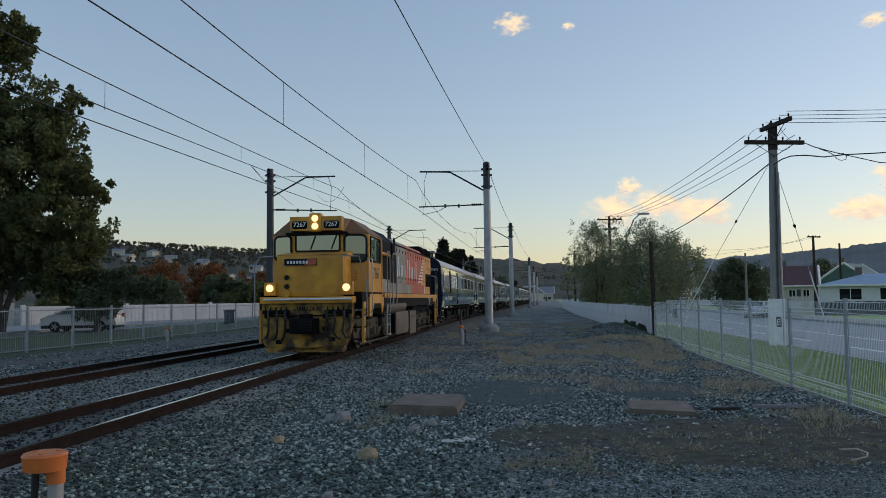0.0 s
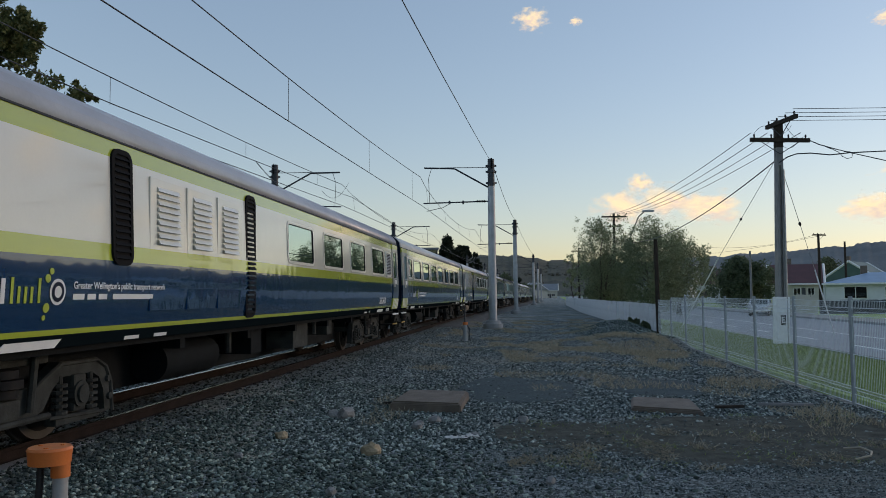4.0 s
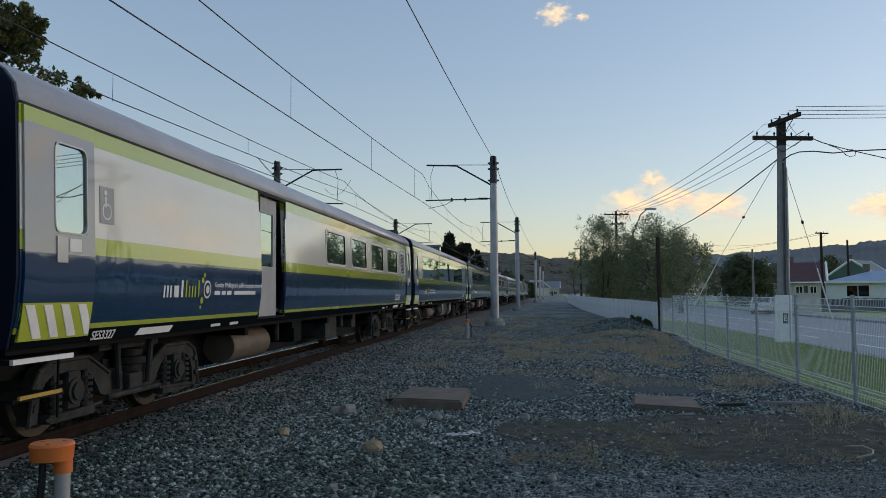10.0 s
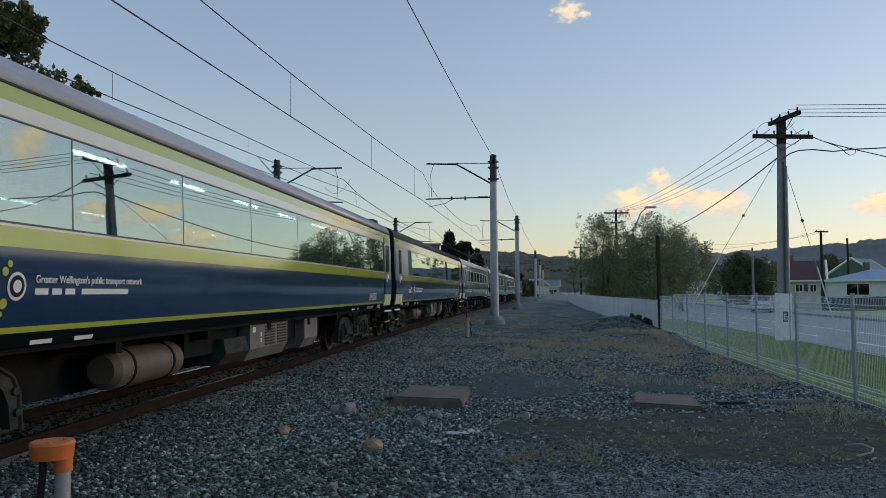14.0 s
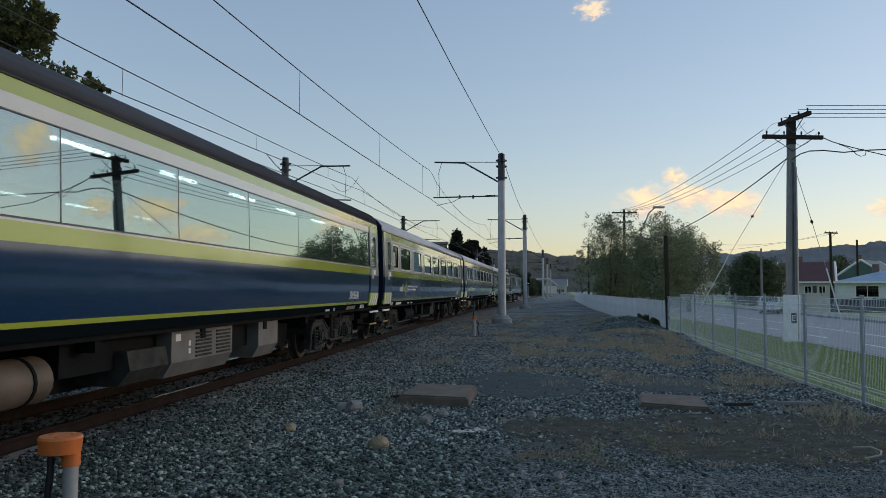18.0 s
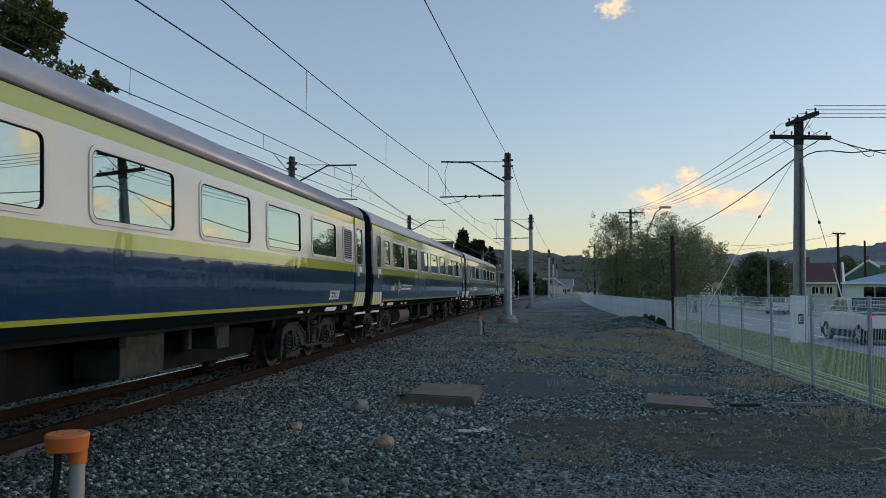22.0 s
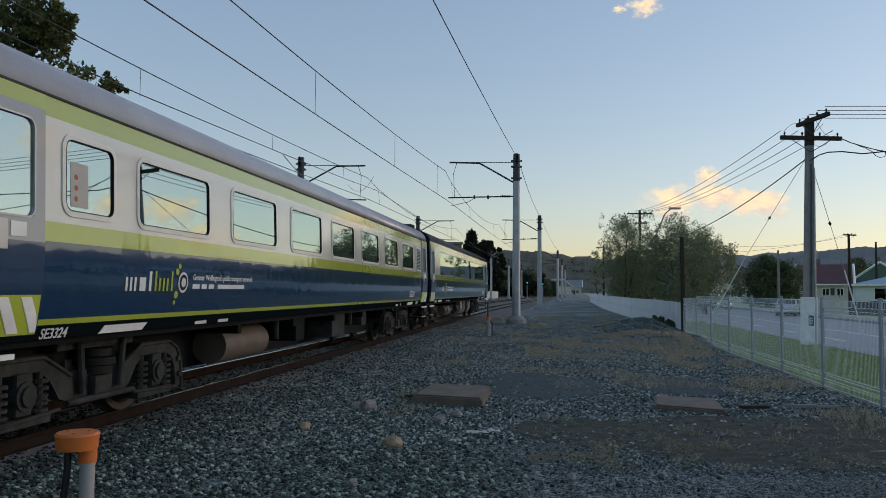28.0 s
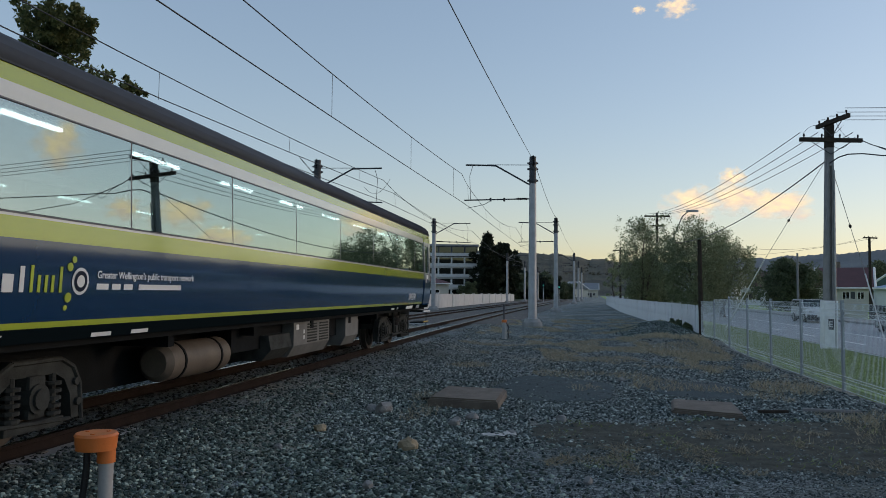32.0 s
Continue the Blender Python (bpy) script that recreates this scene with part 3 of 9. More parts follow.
def car_door(car, x0, x1, wx0, wx1, side=-1, label="grey passenger door"):
    """A side door from x0 to x1 with a tall window from wx0 to wx1."""
    s = side
    y = s * SIDE
    bm = bmesh.new()
    a, b = min(y + s * 0.004, y + s * 0.02), max(y + s * 0.004, y + s * 0.02)
    wz0, wz1 = 1.86, 2.60
    panel(bm, x0, x1, 1.0, 2.825, [(wx0, wx1, wz0, wz1)], a, b, 0, (1.08, 1.16, 1.24, 1.32, 1.40, 1.48, 1.56, 1.74))
    d = part("door", bm, door_paint, car, label, True)
    bm = bmesh.new()
    box(bm, wx0, wx1, y + s * 0.002, y + s * 0.006, wz0, wz1)
    part("pane", bm, glass_train, d)
    bm = bmesh.new()
    if s < 0:
        ring(bm, wx0, wx1, wz0, wz1, 0.07, 0.014, y - 0.026, y - 0.006)
        part("seal", bm, frame_grey, d)
        bm = bmesh.new()
    box(bm, wx0 + 0.01, wx0 + 0.17, min(y + s * 0.02, y + s * 0.032), max(y + s * 0.02, y + s * 0.032), 1.60, 1.82, 0.004)
    part("latch", bm, frame_grey, d, "recessed grey latch plate with handle")
    bm = bmesh.new()
    box(bm, wx0 + 0.21, wx0 + 0.38, min(y + s * 0.02, y + s * 0.026), max(y + s * 0.02, y + s * 0.026), 1.70, 1.81)
    part("notice", bm, white_paint, d, "small white notice")
    return d


def chevrons(car, x0, x1, leading=False):
    bm = bmesh.new()
    panel(bm, x0, x1, 0.97, 1.27, [], -SIDE - 0.026, -SIDE - 0.002, 0, (1.05, 1.12, 1.19))
    c = part("hazard_panel", bm, lime_paint, car, "lime hazard panel with white slanting stripes")
    w = (x1 - x0)
    for k in range(4):
        bm = bmesh.new()
        u = x0 + 0.02 + w * k / 4.0
        foot = [(u + w * 0.16 * (1 - q if leading else q), u + w * (0.12 + 0.16 * (1 - q if leading else q)), 0.985 + 0.27 * q) for q in (0.0, 0.25, 0.5, 0.75, 1.0)]
        for (a0, a1, za), (b0, b1, zb) in zip(foot, foot[1:]):
            prism(bm, [(min(x1 - 0.02, a0), za), (min(x1 - 0.01, a1), za), (min(x1 - 0.01, b1), zb), (min(x1 - 0.02, b0), zb)], -SIDE - 0.033, -SIDE - 0.026, "y")
        part("stripe", bm, white_paint, c)
    return c


def brand_marks(car, x):
    """The operator's mark as plain shapes, and two lines of small print as bars."""
    for u, w, h in ((0.0, 0.035, 0.13), (0.075, 0.035, 0.13), (0.15, 0.035, 0.13), (0.245, 0.11, 0.13), (0.42, 0.045, 0.19)):
        bm = bmesh.new()
        box(bm, x + u, x + u + w, -SIDE - 0.008, -SIDE - 0.004, 1.30, 1.30 + h)
        part("logo_block", bm, decal_white, car, "white logo block")
    for u, h in ((0.53, 0.20), (0.61, 0.13), (0.69, 0.13), (0.765, 0.13), (0.86, 0.20)):
        bm = bmesh.new()
        box(bm, x + u, x + u + 0.032, -SIDE - 0.008, -SIDE - 0.004, 1.30, 1.30 + h)
        part("logo_bar", bm, lime_paint, car, "lime logo bar")
    for dx, dz, r in ((0.98, 1.50, 0.035), (1.03, 1.56, 0.028), (0.98, 1.26, 0.04), (0.96, 1.18, 0.022)):
        dot = bmesh.new()
        rod(dot, (x + dx, -SIDE - 0.008, dz), (x + dx, -SIDE - 0.003, dz), r, 12)
        part("logo_dot", dot, lime_paint, car, "lime logo dot")
    bm = bmesh.new()
    sheet_poly(bm, [(x + 1.12 + 0.11 * math.cos(radians(a)), 1.39 + 0.11 * math.sin(radians(a))) for a in range(0, 360, 20)], -SIDE - 0.006)
    sheet_poly(bm, [(x + 1.12 + 0.085 * math.cos(radians(a)), 1.39 + 0.085 * math.sin(radians(a))) for a in range(0, 360, 20)], -SIDE - 0.008, 1)
    sheet_poly(bm, [(x + 1.12 + 0.05 * math.cos(radians(a)), 1.39 + 0.05 * math.sin(radians(a))) for a in range(0, 360, 20)], -SIDE - 0.010, 0)
    part("logo_ring", bm, [decal_white, end_navy], car)
    lettering("small_print", "Greater Wellington's public transport network", 0.088, decal_white, car, side_face(x + 1.34, 1.42, -SIDE - 0.006), "line of small white print")
    u = x + 1.34
    for w in (0.17, 0.13, 0.14, 0.0, 0.78):
        if w:
            bm = bmesh.new()
            box(bm, u, u + w, -SIDE - 0.007, -SIDE - 0.004, 1.325, 1.375)
            part("print_bar", bm, decal_white, car, "bar of small white print")
        u += w + 0.05


def underfloor(car, kind, brown):
    bm = bmesh.new()
    box(bm, -9.6, 9.6, -1.25, 1.25, 0.86, 0.98)
    box(bm, -9.75, 9.75, -0.3, 0.3, 0.56, 0.88)
    # deep keel boxes added to keep the space under the floor black
    box(bm, -5.4, 5.4, -0.55, 0.55, 0.30, 0.88)
    for e in (-1, 1):
        box(bm, min(e * 5.5, e * 9.7), max(e * 5.5, e * 9.7), -0.8, 0.8, 0.60, 0.9)
        box(bm, min(e * 8.9, e * 9.6), max(e * 8.9, e * 9.6), -0.7, 0.7, 0.32, 0.6)
    for x in (-4.3, -2.1, 0.2, 2.4, 4.5):
        box(bm, x - 0.06, x + 0.06, -1.2, 1.2, 0.74, 0.87)
    part("underframe", bm, underframe, car, "grimy black underframe")
    if kind in ("SW", "SX"):
        for s in (-1, 1):
            bm = bmesh.new()
            rod(bm, (-4.0, s * 0.88, 0.54), (-2.6, s * 0.88, 0.54), 0.21, 20)
            rod(bm, (-4.07, s * 0.88, 0.54), (-4.0, s * 0.88, 0.54), 0.15, 20, 0.21)
            rod(bm, (-2.6, s * 0.88, 0.54), (-2.53, s * 0.88, 0.54), 0.21, 20, 0.15)
            wt = part("water_tank", bm, tank_brown, car, "brown cylindrical tank", True)
            for x in (-3.75, -2.85):
                bm = bmesh.new()
                rod(bm, (x - 0.02, s * 0.88, 0.54), (x + 0.02, s * 0.88, 0.54), 0.22, 20)
                part("strap", bm, underframe, wt, "", True)
            # black filler added for the darkness behind the boxes, closing the view through
            bm = bmesh.new()
            box(bm, -2.4, 3.4, min(s * 0.5, s * 1.0), max(s * 0.5, s * 1.0), 0.52, 0.88)
            part("equipment_box", bm, underframe, car, "black filler block added behind the boxes")
            bm = bmesh.new()
            prism(bm, [(s * 0.45, 0.70), (s * 1.12, 0.70), (s * 1.16, 0.50), (s * 1.02, 0.34), (s * 0.45, 0.34)], -1.45, -0.62)
            part("equipment_box", bm, bogie_grey, car, "dark grey sloping equipment box")
            for x0, x1 in ((-0.6, 1.15), (2.15, 3.0)):
                bm = bmesh.new()
                prism(bm, [(s * 0.45, 0.86), (s * 1.18, 0.86), (s * 1.18, 0.50), (s * 1.08, 0.33), (s * 0.45, 0.33)], x0, x1)
                e = part("equipment_box", bm, tank_grey, car, "dusty light grey equipment box")
                if x0 < 0:
                    for u in (0.02, 0.62):
                        for k in range(7):
                            bm = bmesh.new()
                            box(bm, u, u + 0.44, min(s * 1.18, s * 1.195), max(s * 1.18, s * 1.195), 0.525 + 0.045 * k, 0.548 + 0.045 * k)
                            part("slat", bm, bogie_grey, e)
                    for u, z, w, h in ((-0.5, 0.74, 0.12, 0.08), (-0.17, 0.58, 0.05, 0.06), (-0.17, 0.67, 0.05, 0.06)):
                        bm = bmesh.new()
                        box(bm, u, u + w, min(s * 1.18, s * 1.185), max(s * 1.18, s * 1.185), z, z + h)
                        part("label", bm, decal_white, e, "small white label")
    else:
        for s in (-1, 1):
            bm = bmesh.new()
            rod(bm, (-4.3, s * 0.78, 0.57), (-2.75, s * 0.78, 0.57), 0.24, 18)
            part("air_tank", bm, tank_brown if brown else underframe, car, "cylindrical air tank", True)
            for x0, x1, z0 in ((-1.8, -1.35, 0.48), (0.3, 1.2, 0.42), (2.6, 3.0, 0.55)):
                bm = bmesh.new()
                box(bm, x0, x1, s * 0.62, s * 1.12, z0, 0.86, 0.02)
                part("equipment_box", bm, underframe if x0 < 0 else bogie_grey, car, "grimy equipment box")
            for px, pz, pr in ((-2.4, 0.55, 0.05), (2.0, 0.6, 0.06)):
                bm = bmesh.new()
                rod(bm, (px, s * 1.0, pz), (px, s * 1.0, 0.87), pr, 8)
                part("pipe", bm, bogie_grey, car)
    for x in (-9.3, 9.3):
        bm = bmesh.new()
        box(bm, x - 0.42, x + 0.42, -1.40, -1.37, 0.80, 0.84)
        part("step", bm, white_paint, car, "white edged boarding step")
        bm = bmesh.new()
        box(bm, x - 0.42, x + 0.42, -1.37, -1.0, 0.80, 0.835)
        box(bm, x - 0.36, x + 0.36, -1.36, -1.0, 0.50, 0.53)
        rod(bm, (x + 0.36, -1.3, 0.30), (x + 0.36, -1.3, 0.85), 0.012, 6)
        part("step_tread", bm, underframe, car)
        bm = bmesh.new()
        box(bm, x - 0.30, x + 0.30, -1.38, -1.36, 0.52, 0.55)
        part("step_rail", bm, yellow_rail, car, "yellow step edge")


def lean(z):
    """How far the carriage side stands in at a height: it curves under to the sole bar and leans in to the gutter."""
    if z < 1.56:
        return 0.006 + 0.072 * ((1.56 - max(z, 0.9)) / 0.66) ** 2
    return float(np.interp(z, (1.56, 1.66, 1.93, 2.56, 2.88), (0.006, 0.008, 0.0165, 0.0375, 0.050)))


def lean_in(car):
    """Leans the sides, and all that is fixed on them, in towards the roof."""
    for ob in car.children_recursive:
        up = ob
        while up.parent is not car:
            up = up.parent
        if up.name.split(".")[0] in ("bogie", "roof", "underframe", "coupler", "water_tank", "air_tank", "equipment_box", "pipe", "gangway", "end_wall", "seat"):
            continue
        m = ob.matrix_basis
        if up is not ob:
            m = up.matrix_basis @ m
        if ob.data.users > 1:
            c = m @ ob.data.vertices[0].co
            if abs(c.y) > 1.32:
                ob.matrix_basis = Matrix.Translation((0, -math.copysign(lean(c.z), c.y), 0)) @ ob.matrix_basis
            continue
        back = m.inverted()
        for v in ob.data.vertices:
            c = m @ v.co
            if abs(c.y) > 1.32:
                c.y -= math.copysign(lean(c.z), c.y)
                v.co = back @ c


def true_ends(car):
    """Draws the leading end back and the trailing end out to their true lengths."""
    drawn, true = (-9.76, -9.64, -9.0, 9.0, 9.64, 9.92), (-9.70, -9.58, -9.0, 9.0, 9.73, 10.01)
    for ob in car.children_recursive:
        if ob.data.users > 1:
            continue
        x = ob.matrix_basis.translation.x
        if abs(x) > 0.01:
            ob.matrix_basis = Matrix.Translation((float(np.interp(x, drawn, true)) - x, 0, 0)) @ ob.matrix_basis
            continue
        for v in ob.data.vertices:
            if abs(v.co.x) > 9.0:
                v.co.x = float(np.interp(v.co.x, drawn, true))


def carriage(kind, number, roof):
    """One carriage; x runs from its leading end to its trailing end, the yard side is y < 0."""
    car = new("carriage")
    windows = []
    top = 2.935 if kind in ("SW", "SX") else 2.845
    arch = roof_line(top, 3.40 - top)
    small, big = (-8.34, -7.65), [(-7.21 + 2.17 * k, -5.70 + 2.17 * k) for k in range(7)]
    if kind == "SE":
        windows = [(*small, 1.95, 2.54)] + [(a, b, 1.93, 2.54) for a, b in big]
    elif kind == "SEG":
        windows = [(-0.85, 0.62, 1.93, 2.54), (1.38, 2.85, 1.93, 2.54), (3.62, 5.1, 1.93, 2.54), (5.98, 7.5, 1.93, 2.54)]
    elif kind == "SES":
        windows = [(-0.62, 0.87, 1.93, 2.54), (1.48, 2.97, 1.93, 2.54), (3.59, 5.06, 1.93, 2.54), (5.69, 7.19, 1.93, 2.54)]
    else:
        lead = -7.28 if number == "SW5646" else -7.55
        windows = [(lead, 9.0, 1.875, 2.66)]
    slide = (-4.25, -3.12, 1.0, 2.80) if kind == "SES" else None
    for s in (-1, 1):
        bm = bmesh.new()
        holes = [w for w in windows] + ([slide] if slide else [])
        panel(bm, -HALF, HALF, 0.92, top, holes, s * SIDE, s * (SIDE - 0.07), 0, (1.08, 1.16, 1.24, 1.32, 1.40, 1.48, 1.56, 1.64, 1.74, 1.84))
        part("body_side", bm, livery if kind not in ("SW", "SX") else livery_smooth, car, "glossy carriage side in navy, cream and lime bands", True)
    bm = bmesh.new()
    k = len(arch)
    rows = [[bm.verts.new((x, y, z)) for y, z in arch] for x in (-HALF, HALF)]
    for i in range(k - 1):
        bm.faces.new((rows[0][i + 1], rows[0][i], rows[1][i], rows[1][i + 1])).smooth = True
    bm.faces.new(rows[0][::-1])
    bm.faces.new(rows[1])
    bm.faces.new((rows[0][0], rows[0][-1], rows[1][-1], rows[1][0]))
    part("roof", bm, roof, car, "curved grey carriage roof" if roof == roof_grey else "curved dark carriage roof")
    for s in (-1, 1):
        bm = bmesh.new()
        box(bm, -HALF, HALF, s * (SIDE - 0.02), s * (SIDE + 0.012), top - 0.012, top + 0.006)
        part("gutter", bm, roof_dark, car)
    for x in ([-7, -2.5, 2.5, 7] if kind == "SEG" else [-8.7, 8.6] if kind not in ("SW", "SX") else [-7.3, -2.0]):
        bm = bmesh.new()
        rod(bm, (x, -0.5, 3.28), (x, -0.5, 3.41), 0.16, 14, 0.12)
        part("roof_vent", bm, roof_dark, car, smooth=True)
    if kind == "SE":
        for x in (-9.05, 9.3):
            bm = bmesh.new()
            rod(bm, (x, -1.16, 3.06), (x, -1.22, 3.10), 0.045, 10)
            part("roof_lamp", bm, rubber, car, "small black roof lamp")
    if kind in ("SW", "SX"):
        bm = bmesh.new()
        box(bm, -9.2, -8.4, -0.62, 0.62, 3.34, 3.50, 0.03)
        for k in range(5):
            box(bm, -9.12 + 0.15 * k, -9.06 + 0.15 * k, -0.64, 0.64, 3.37, 3.515)
        part("roof_unit", bm, roof_dark, car, "low dark roof unit")
    # dark ends with gangway
    for e in (-1, 1):
        bm = bmesh.new()
        prism(bm, [(-1.325, 0.92), (-1.37, 1.16), (-1.395, 1.5), (-1.385, 1.93), (-1.35, top - 0.005)] + [(-y * 0.985, z) for y, z in arch] + [(1.35, top - 0.005), (1.385, 1.93), (1.395, 1.5), (1.37, 1.16), (1.325, 0.92)], e * HALF - 0.03, e * HALF + 0.03)
        en = part("end_wall", bm, end_navy, car, "dark navy carriage end")
        if e < 0:
            f = -HALF - 0.03
            lettering("end_number", number, 0.14, decal_white, en, pose(f - 0.004, -0.72, 2.66, 90, 0, -90))
            for name, y0, y1, z0, z1, mat, lab in (("notice", -0.82, -0.66, 3.0, 3.2, grey_paint, "small grey notice"), ("plate", -0.90, -0.72, 1.06, 1.21, grey_paint, "small grey plate"), ("end_lamp", -1.20, -1.13, 1.81, 2.04, lime_paint, "lime lamp box")):
                bm = bmesh.new()
                box(bm, f - (0.04 if name == "end_lamp" else 0.006), f, y0, y1, z0, z1)
                part(name, bm, mat, en, lab)
            bm = bmesh.new()
            tube(bm, [(f, -1.14, 1.37), (f - 0.06, -1.14, 1.42), (f - 0.06, -1.14, 2.55), (f, -1.14, 2.6)], 0.007, 6)
            part("grab_rail", bm, lime_paint, en, "lime grab rail")
        if kind == "SX" and e > 0:
            for u in (-0.95, 0.25):
                bm = bmesh.new()
                box(bm, HALF + 0.03, HALF + 0.045, u, u + 0.7, 1.85, 2.65)
                part("pane", bm, glass_dark, en)
        else:
            bm = bmesh.new()
            panel(bm, -0.48, 0.48, 0.95, 3.02, [(-0.36, 0.36, 0.99, 2.9)], 0, 0.22)
            gw = part("gangway", bm, rubber, car, "black rubber gangway")
            gw.matrix_basis = pose(e * (HALF + (0.03 if e > 0 else 0.25)), 0, 0, 0, 0, 90) if e > 0 else pose(-HALF - 0.03, 0, 0, 0, 0, 90)
        for s in ((1,) if e < 0 else (-1, 1)):
            bm = bmesh.new()
            tube(bm, [(e * (HALF + 0.03), s * 1.05, 1.25), (e * (HALF + 0.09), s * 1.05, 1.28), (e * (HALF + 0.09), s * 1.05, 2.5), (e * (HALF + 0.03), s * 1.05, 2.53)], 0.014)
            part("grab_rail", bm, rail_silver, car)
        bm = bmesh.new()
        box(bm, e * (HALF + 0.0), e * (HALF + 0.34), -0.14, 0.14, 0.66, 0.90, 0.03)
        part("coupler", bm, underframe, car)
    # outside fittings of the yard side
    if kind in ("SE", "SEG", "SES"):
        for w in windows:
            window(car, *w, glass_train if kind == "SE" or w[0] > -5 else glass_dark)
        if kind != "SES":
            louvre(car, 7.89, 8.54, 1.93, 2.52, 14)
        else:
            louvre(car, 7.74, 8.38, 1.93, 2.52, 14)
            bm = bmesh.new()
            box(bm, -8.50, -8.26, -SIDE - 0.006, -SIDE - 0.002, 1.99, 2.33)
            sg = part("access_sign", bm, grey_paint, car, "grey access sign with a white seated mark")
            bm = bmesh.new()
            ring(bm, -8.45, -8.33, 2.04, 2.16, 0.05, 0.018, -SIDE - 0.01, -SIDE - 0.006)
            box(bm, -8.42, -8.395, -SIDE - 0.01, -SIDE - 0.006, 2.14, 2.24)
            rod(bm, (-8.41, -SIDE - 0.006, 2.275), (-8.41, -SIDE - 0.01, 2.275), 0.025, 10)
            part("sign_mark", bm, decal_white, sg)
    else:
        cuts = [-7.28, -5.2, -3.02, -0.9, 1.2, 3.4, 5.54, 7.64, 9.0] if number == "SW5646" else [-7.55, -5.42, -3.28, -1.12, 1.08, 3.38, 5.55, 7.6, 9.0]
        for s in (-1, 1):
            for a, b in zip(cuts, cuts[1:]):
                bm = bmesh.new()
                y = s * SIDE
                box(bm, a + 0.012, b - 0.012, min(y - s * 0.014, y - s * 0.004), max(y - s * 0.014, y - s * 0.004), 1.88, 2.655)
                part("pane", bm, glass_wide, car, "large flush tinted window pane")
                bm = bmesh.new()
                box(bm, a - 0.010, a + 0.010, min(y - s * 0.004, y - s * 0.03), max(y - s * 0.004, y - s * 0.03), 1.875, 2.66)
                part("pillar", bm, slat_grey, car)
            bm = bmesh.new()
            panel(bm, lead - 0.012, 9.012, 1.863, 2.672, [(lead, 9.0, 1.875, 2.66)], s * (SIDE + 0.003), s * (SIDE - 0.02))
            part("window_frame", bm, slat_grey, car)
    inner = -8.47 if number == "SW5646" else -8.68 if kind == "SW" else -8.61 if kind in ("SE", "SES") else -8.79
    for side in (-1, 1):
        car_door(car, -9.64, inner, inner - 0.60, inner - 0.13, side)
        car_door(car, 8.83, 9.64, 8.94, 9.41, side)
    chevrons(car, -9.64, inner - 0.02, True)
    if not (kind == "SX"):
        chevrons(car, 8.82, 9.63)
    if kind == "SE":
        bm = bmesh.new()
        box(bm, small[0] + 0.08, small[0] + 0.32, -SIDE + 0.0005, -SIDE + 0.0025, 1.99, 2.36)
        nt = part("window_notice", bm, inside_cream, car, "cream paper notice in the window")
        for z in (2.06, 2.15, 2.24):
            bm = bmesh.new()
            rod(bm, (small[0] + 0.15, -SIDE - 0.0005, z), (small[0] + 0.15, -SIDE + 0.0008, z), 0.024, 12)
            part("notice_dot", bm, loco_red, nt)
    if kind == "SEG":
        for x0, low in ((-6.2, 1.70), (-2.7, 1.10)):
            louvre(car, x0, x0 + 0.28, low, 2.72, 16 if low > 1.5 else 24, mat=loco_black)
        for k, x0 in enumerate((-5.5, -4.62, -3.74)):
            bm = bmesh.new()
            box(bm, x0, x0 + 0.8, -SIDE - 0.02, -SIDE - 0.003, 1.2, 2.6, 0.006)
            d = part("locker_door", bm, livery, car, "louvred equipment door")
            for j in range(9):
                bm = bmesh.new()
                prism(bm, [(-SIDE - 0.02, 0), (-SIDE - 0.045, 0), (-SIDE - 0.02, 0.05)], x0 + 0.15, x0 + 0.65)
                o = part("slat", bm, frame_cream, d)
                o.matrix_basis = pose(0, 0, 1.9 + 0.07 * j)
    if slide:
        # the sliding door stands open, its leaf drawn back inside the opening
        bm = bmesh.new()
        panel(bm, -4.2, -3.35, 1.0, 2.78, [(-4.05, -3.5, 1.75, 2.55)], -SIDE + 0.10, -SIDE + 0.14)
        d = part("door", bm, grey_paint, car, "grey sliding door, partly open")
        bm = bmesh.new()
        box(bm, -4.05, -3.5, -SIDE + 0.115, -SIDE + 0.125, 1.75, 2.55)
        part("pane", bm, glass_train, d)
        bm = bmesh.new()
        panel(bm, -4.30, -3.07, 0.97, 2.84, [(-4.25, -3.12, 1.0, 2.80)], -SIDE - 0.012, -SIDE + 0.02)
        part("door_frame", bm, rubber, car)
        bm = bmesh.new()
        box(bm, -3.3, -3.2, -SIDE + 0.3, -SIDE + 0.34, 1.0, 2.8)
        part("inner_post", bm, inside_cream, car)
    brand_marks(car, -7.43 if kind == "SE" else -7.27 if kind != "SEG" else -8.2)
    lettering("fleet_number", number, 0.235, decal_white, car, side_face(6.9, 1.14), shear=0.15)
    for x in (-8.55, 8.0):
        lettering("fleet_number", number, 0.115, decal_white, car, side_face(x, 0.925, -SIDE - 0.01), shear=0.2)
    for x in (-7.75, 6.75):
        bm = bmesh.new()
        prism(bm, [(x, 0.925), (x + 0.72, 0.925), (x + 0.80, 0.995), (x + 0.08, 0.995)], -SIDE - 0.012, -SIDE - 0.003, "y")
        part("data_panel", bm, white_paint if kind != "SW" else decal_grey, car, "white slanted data panel")
    for x in (-5.9, -5.3, 5.2):
        bm = bmesh.new()
        box(bm, x, x + 0.28, -SIDE - 0.008, -SIDE - 0.003, 0.93, 0.965)
        part("print_bar", bm, decal_white, car)
    lettering("lifting_mark", "LIFT", 0.07, decal_white, car, side_face(5.75, 0.93, -SIDE - 0.006))
    # inside
    bm = bmesh.new()
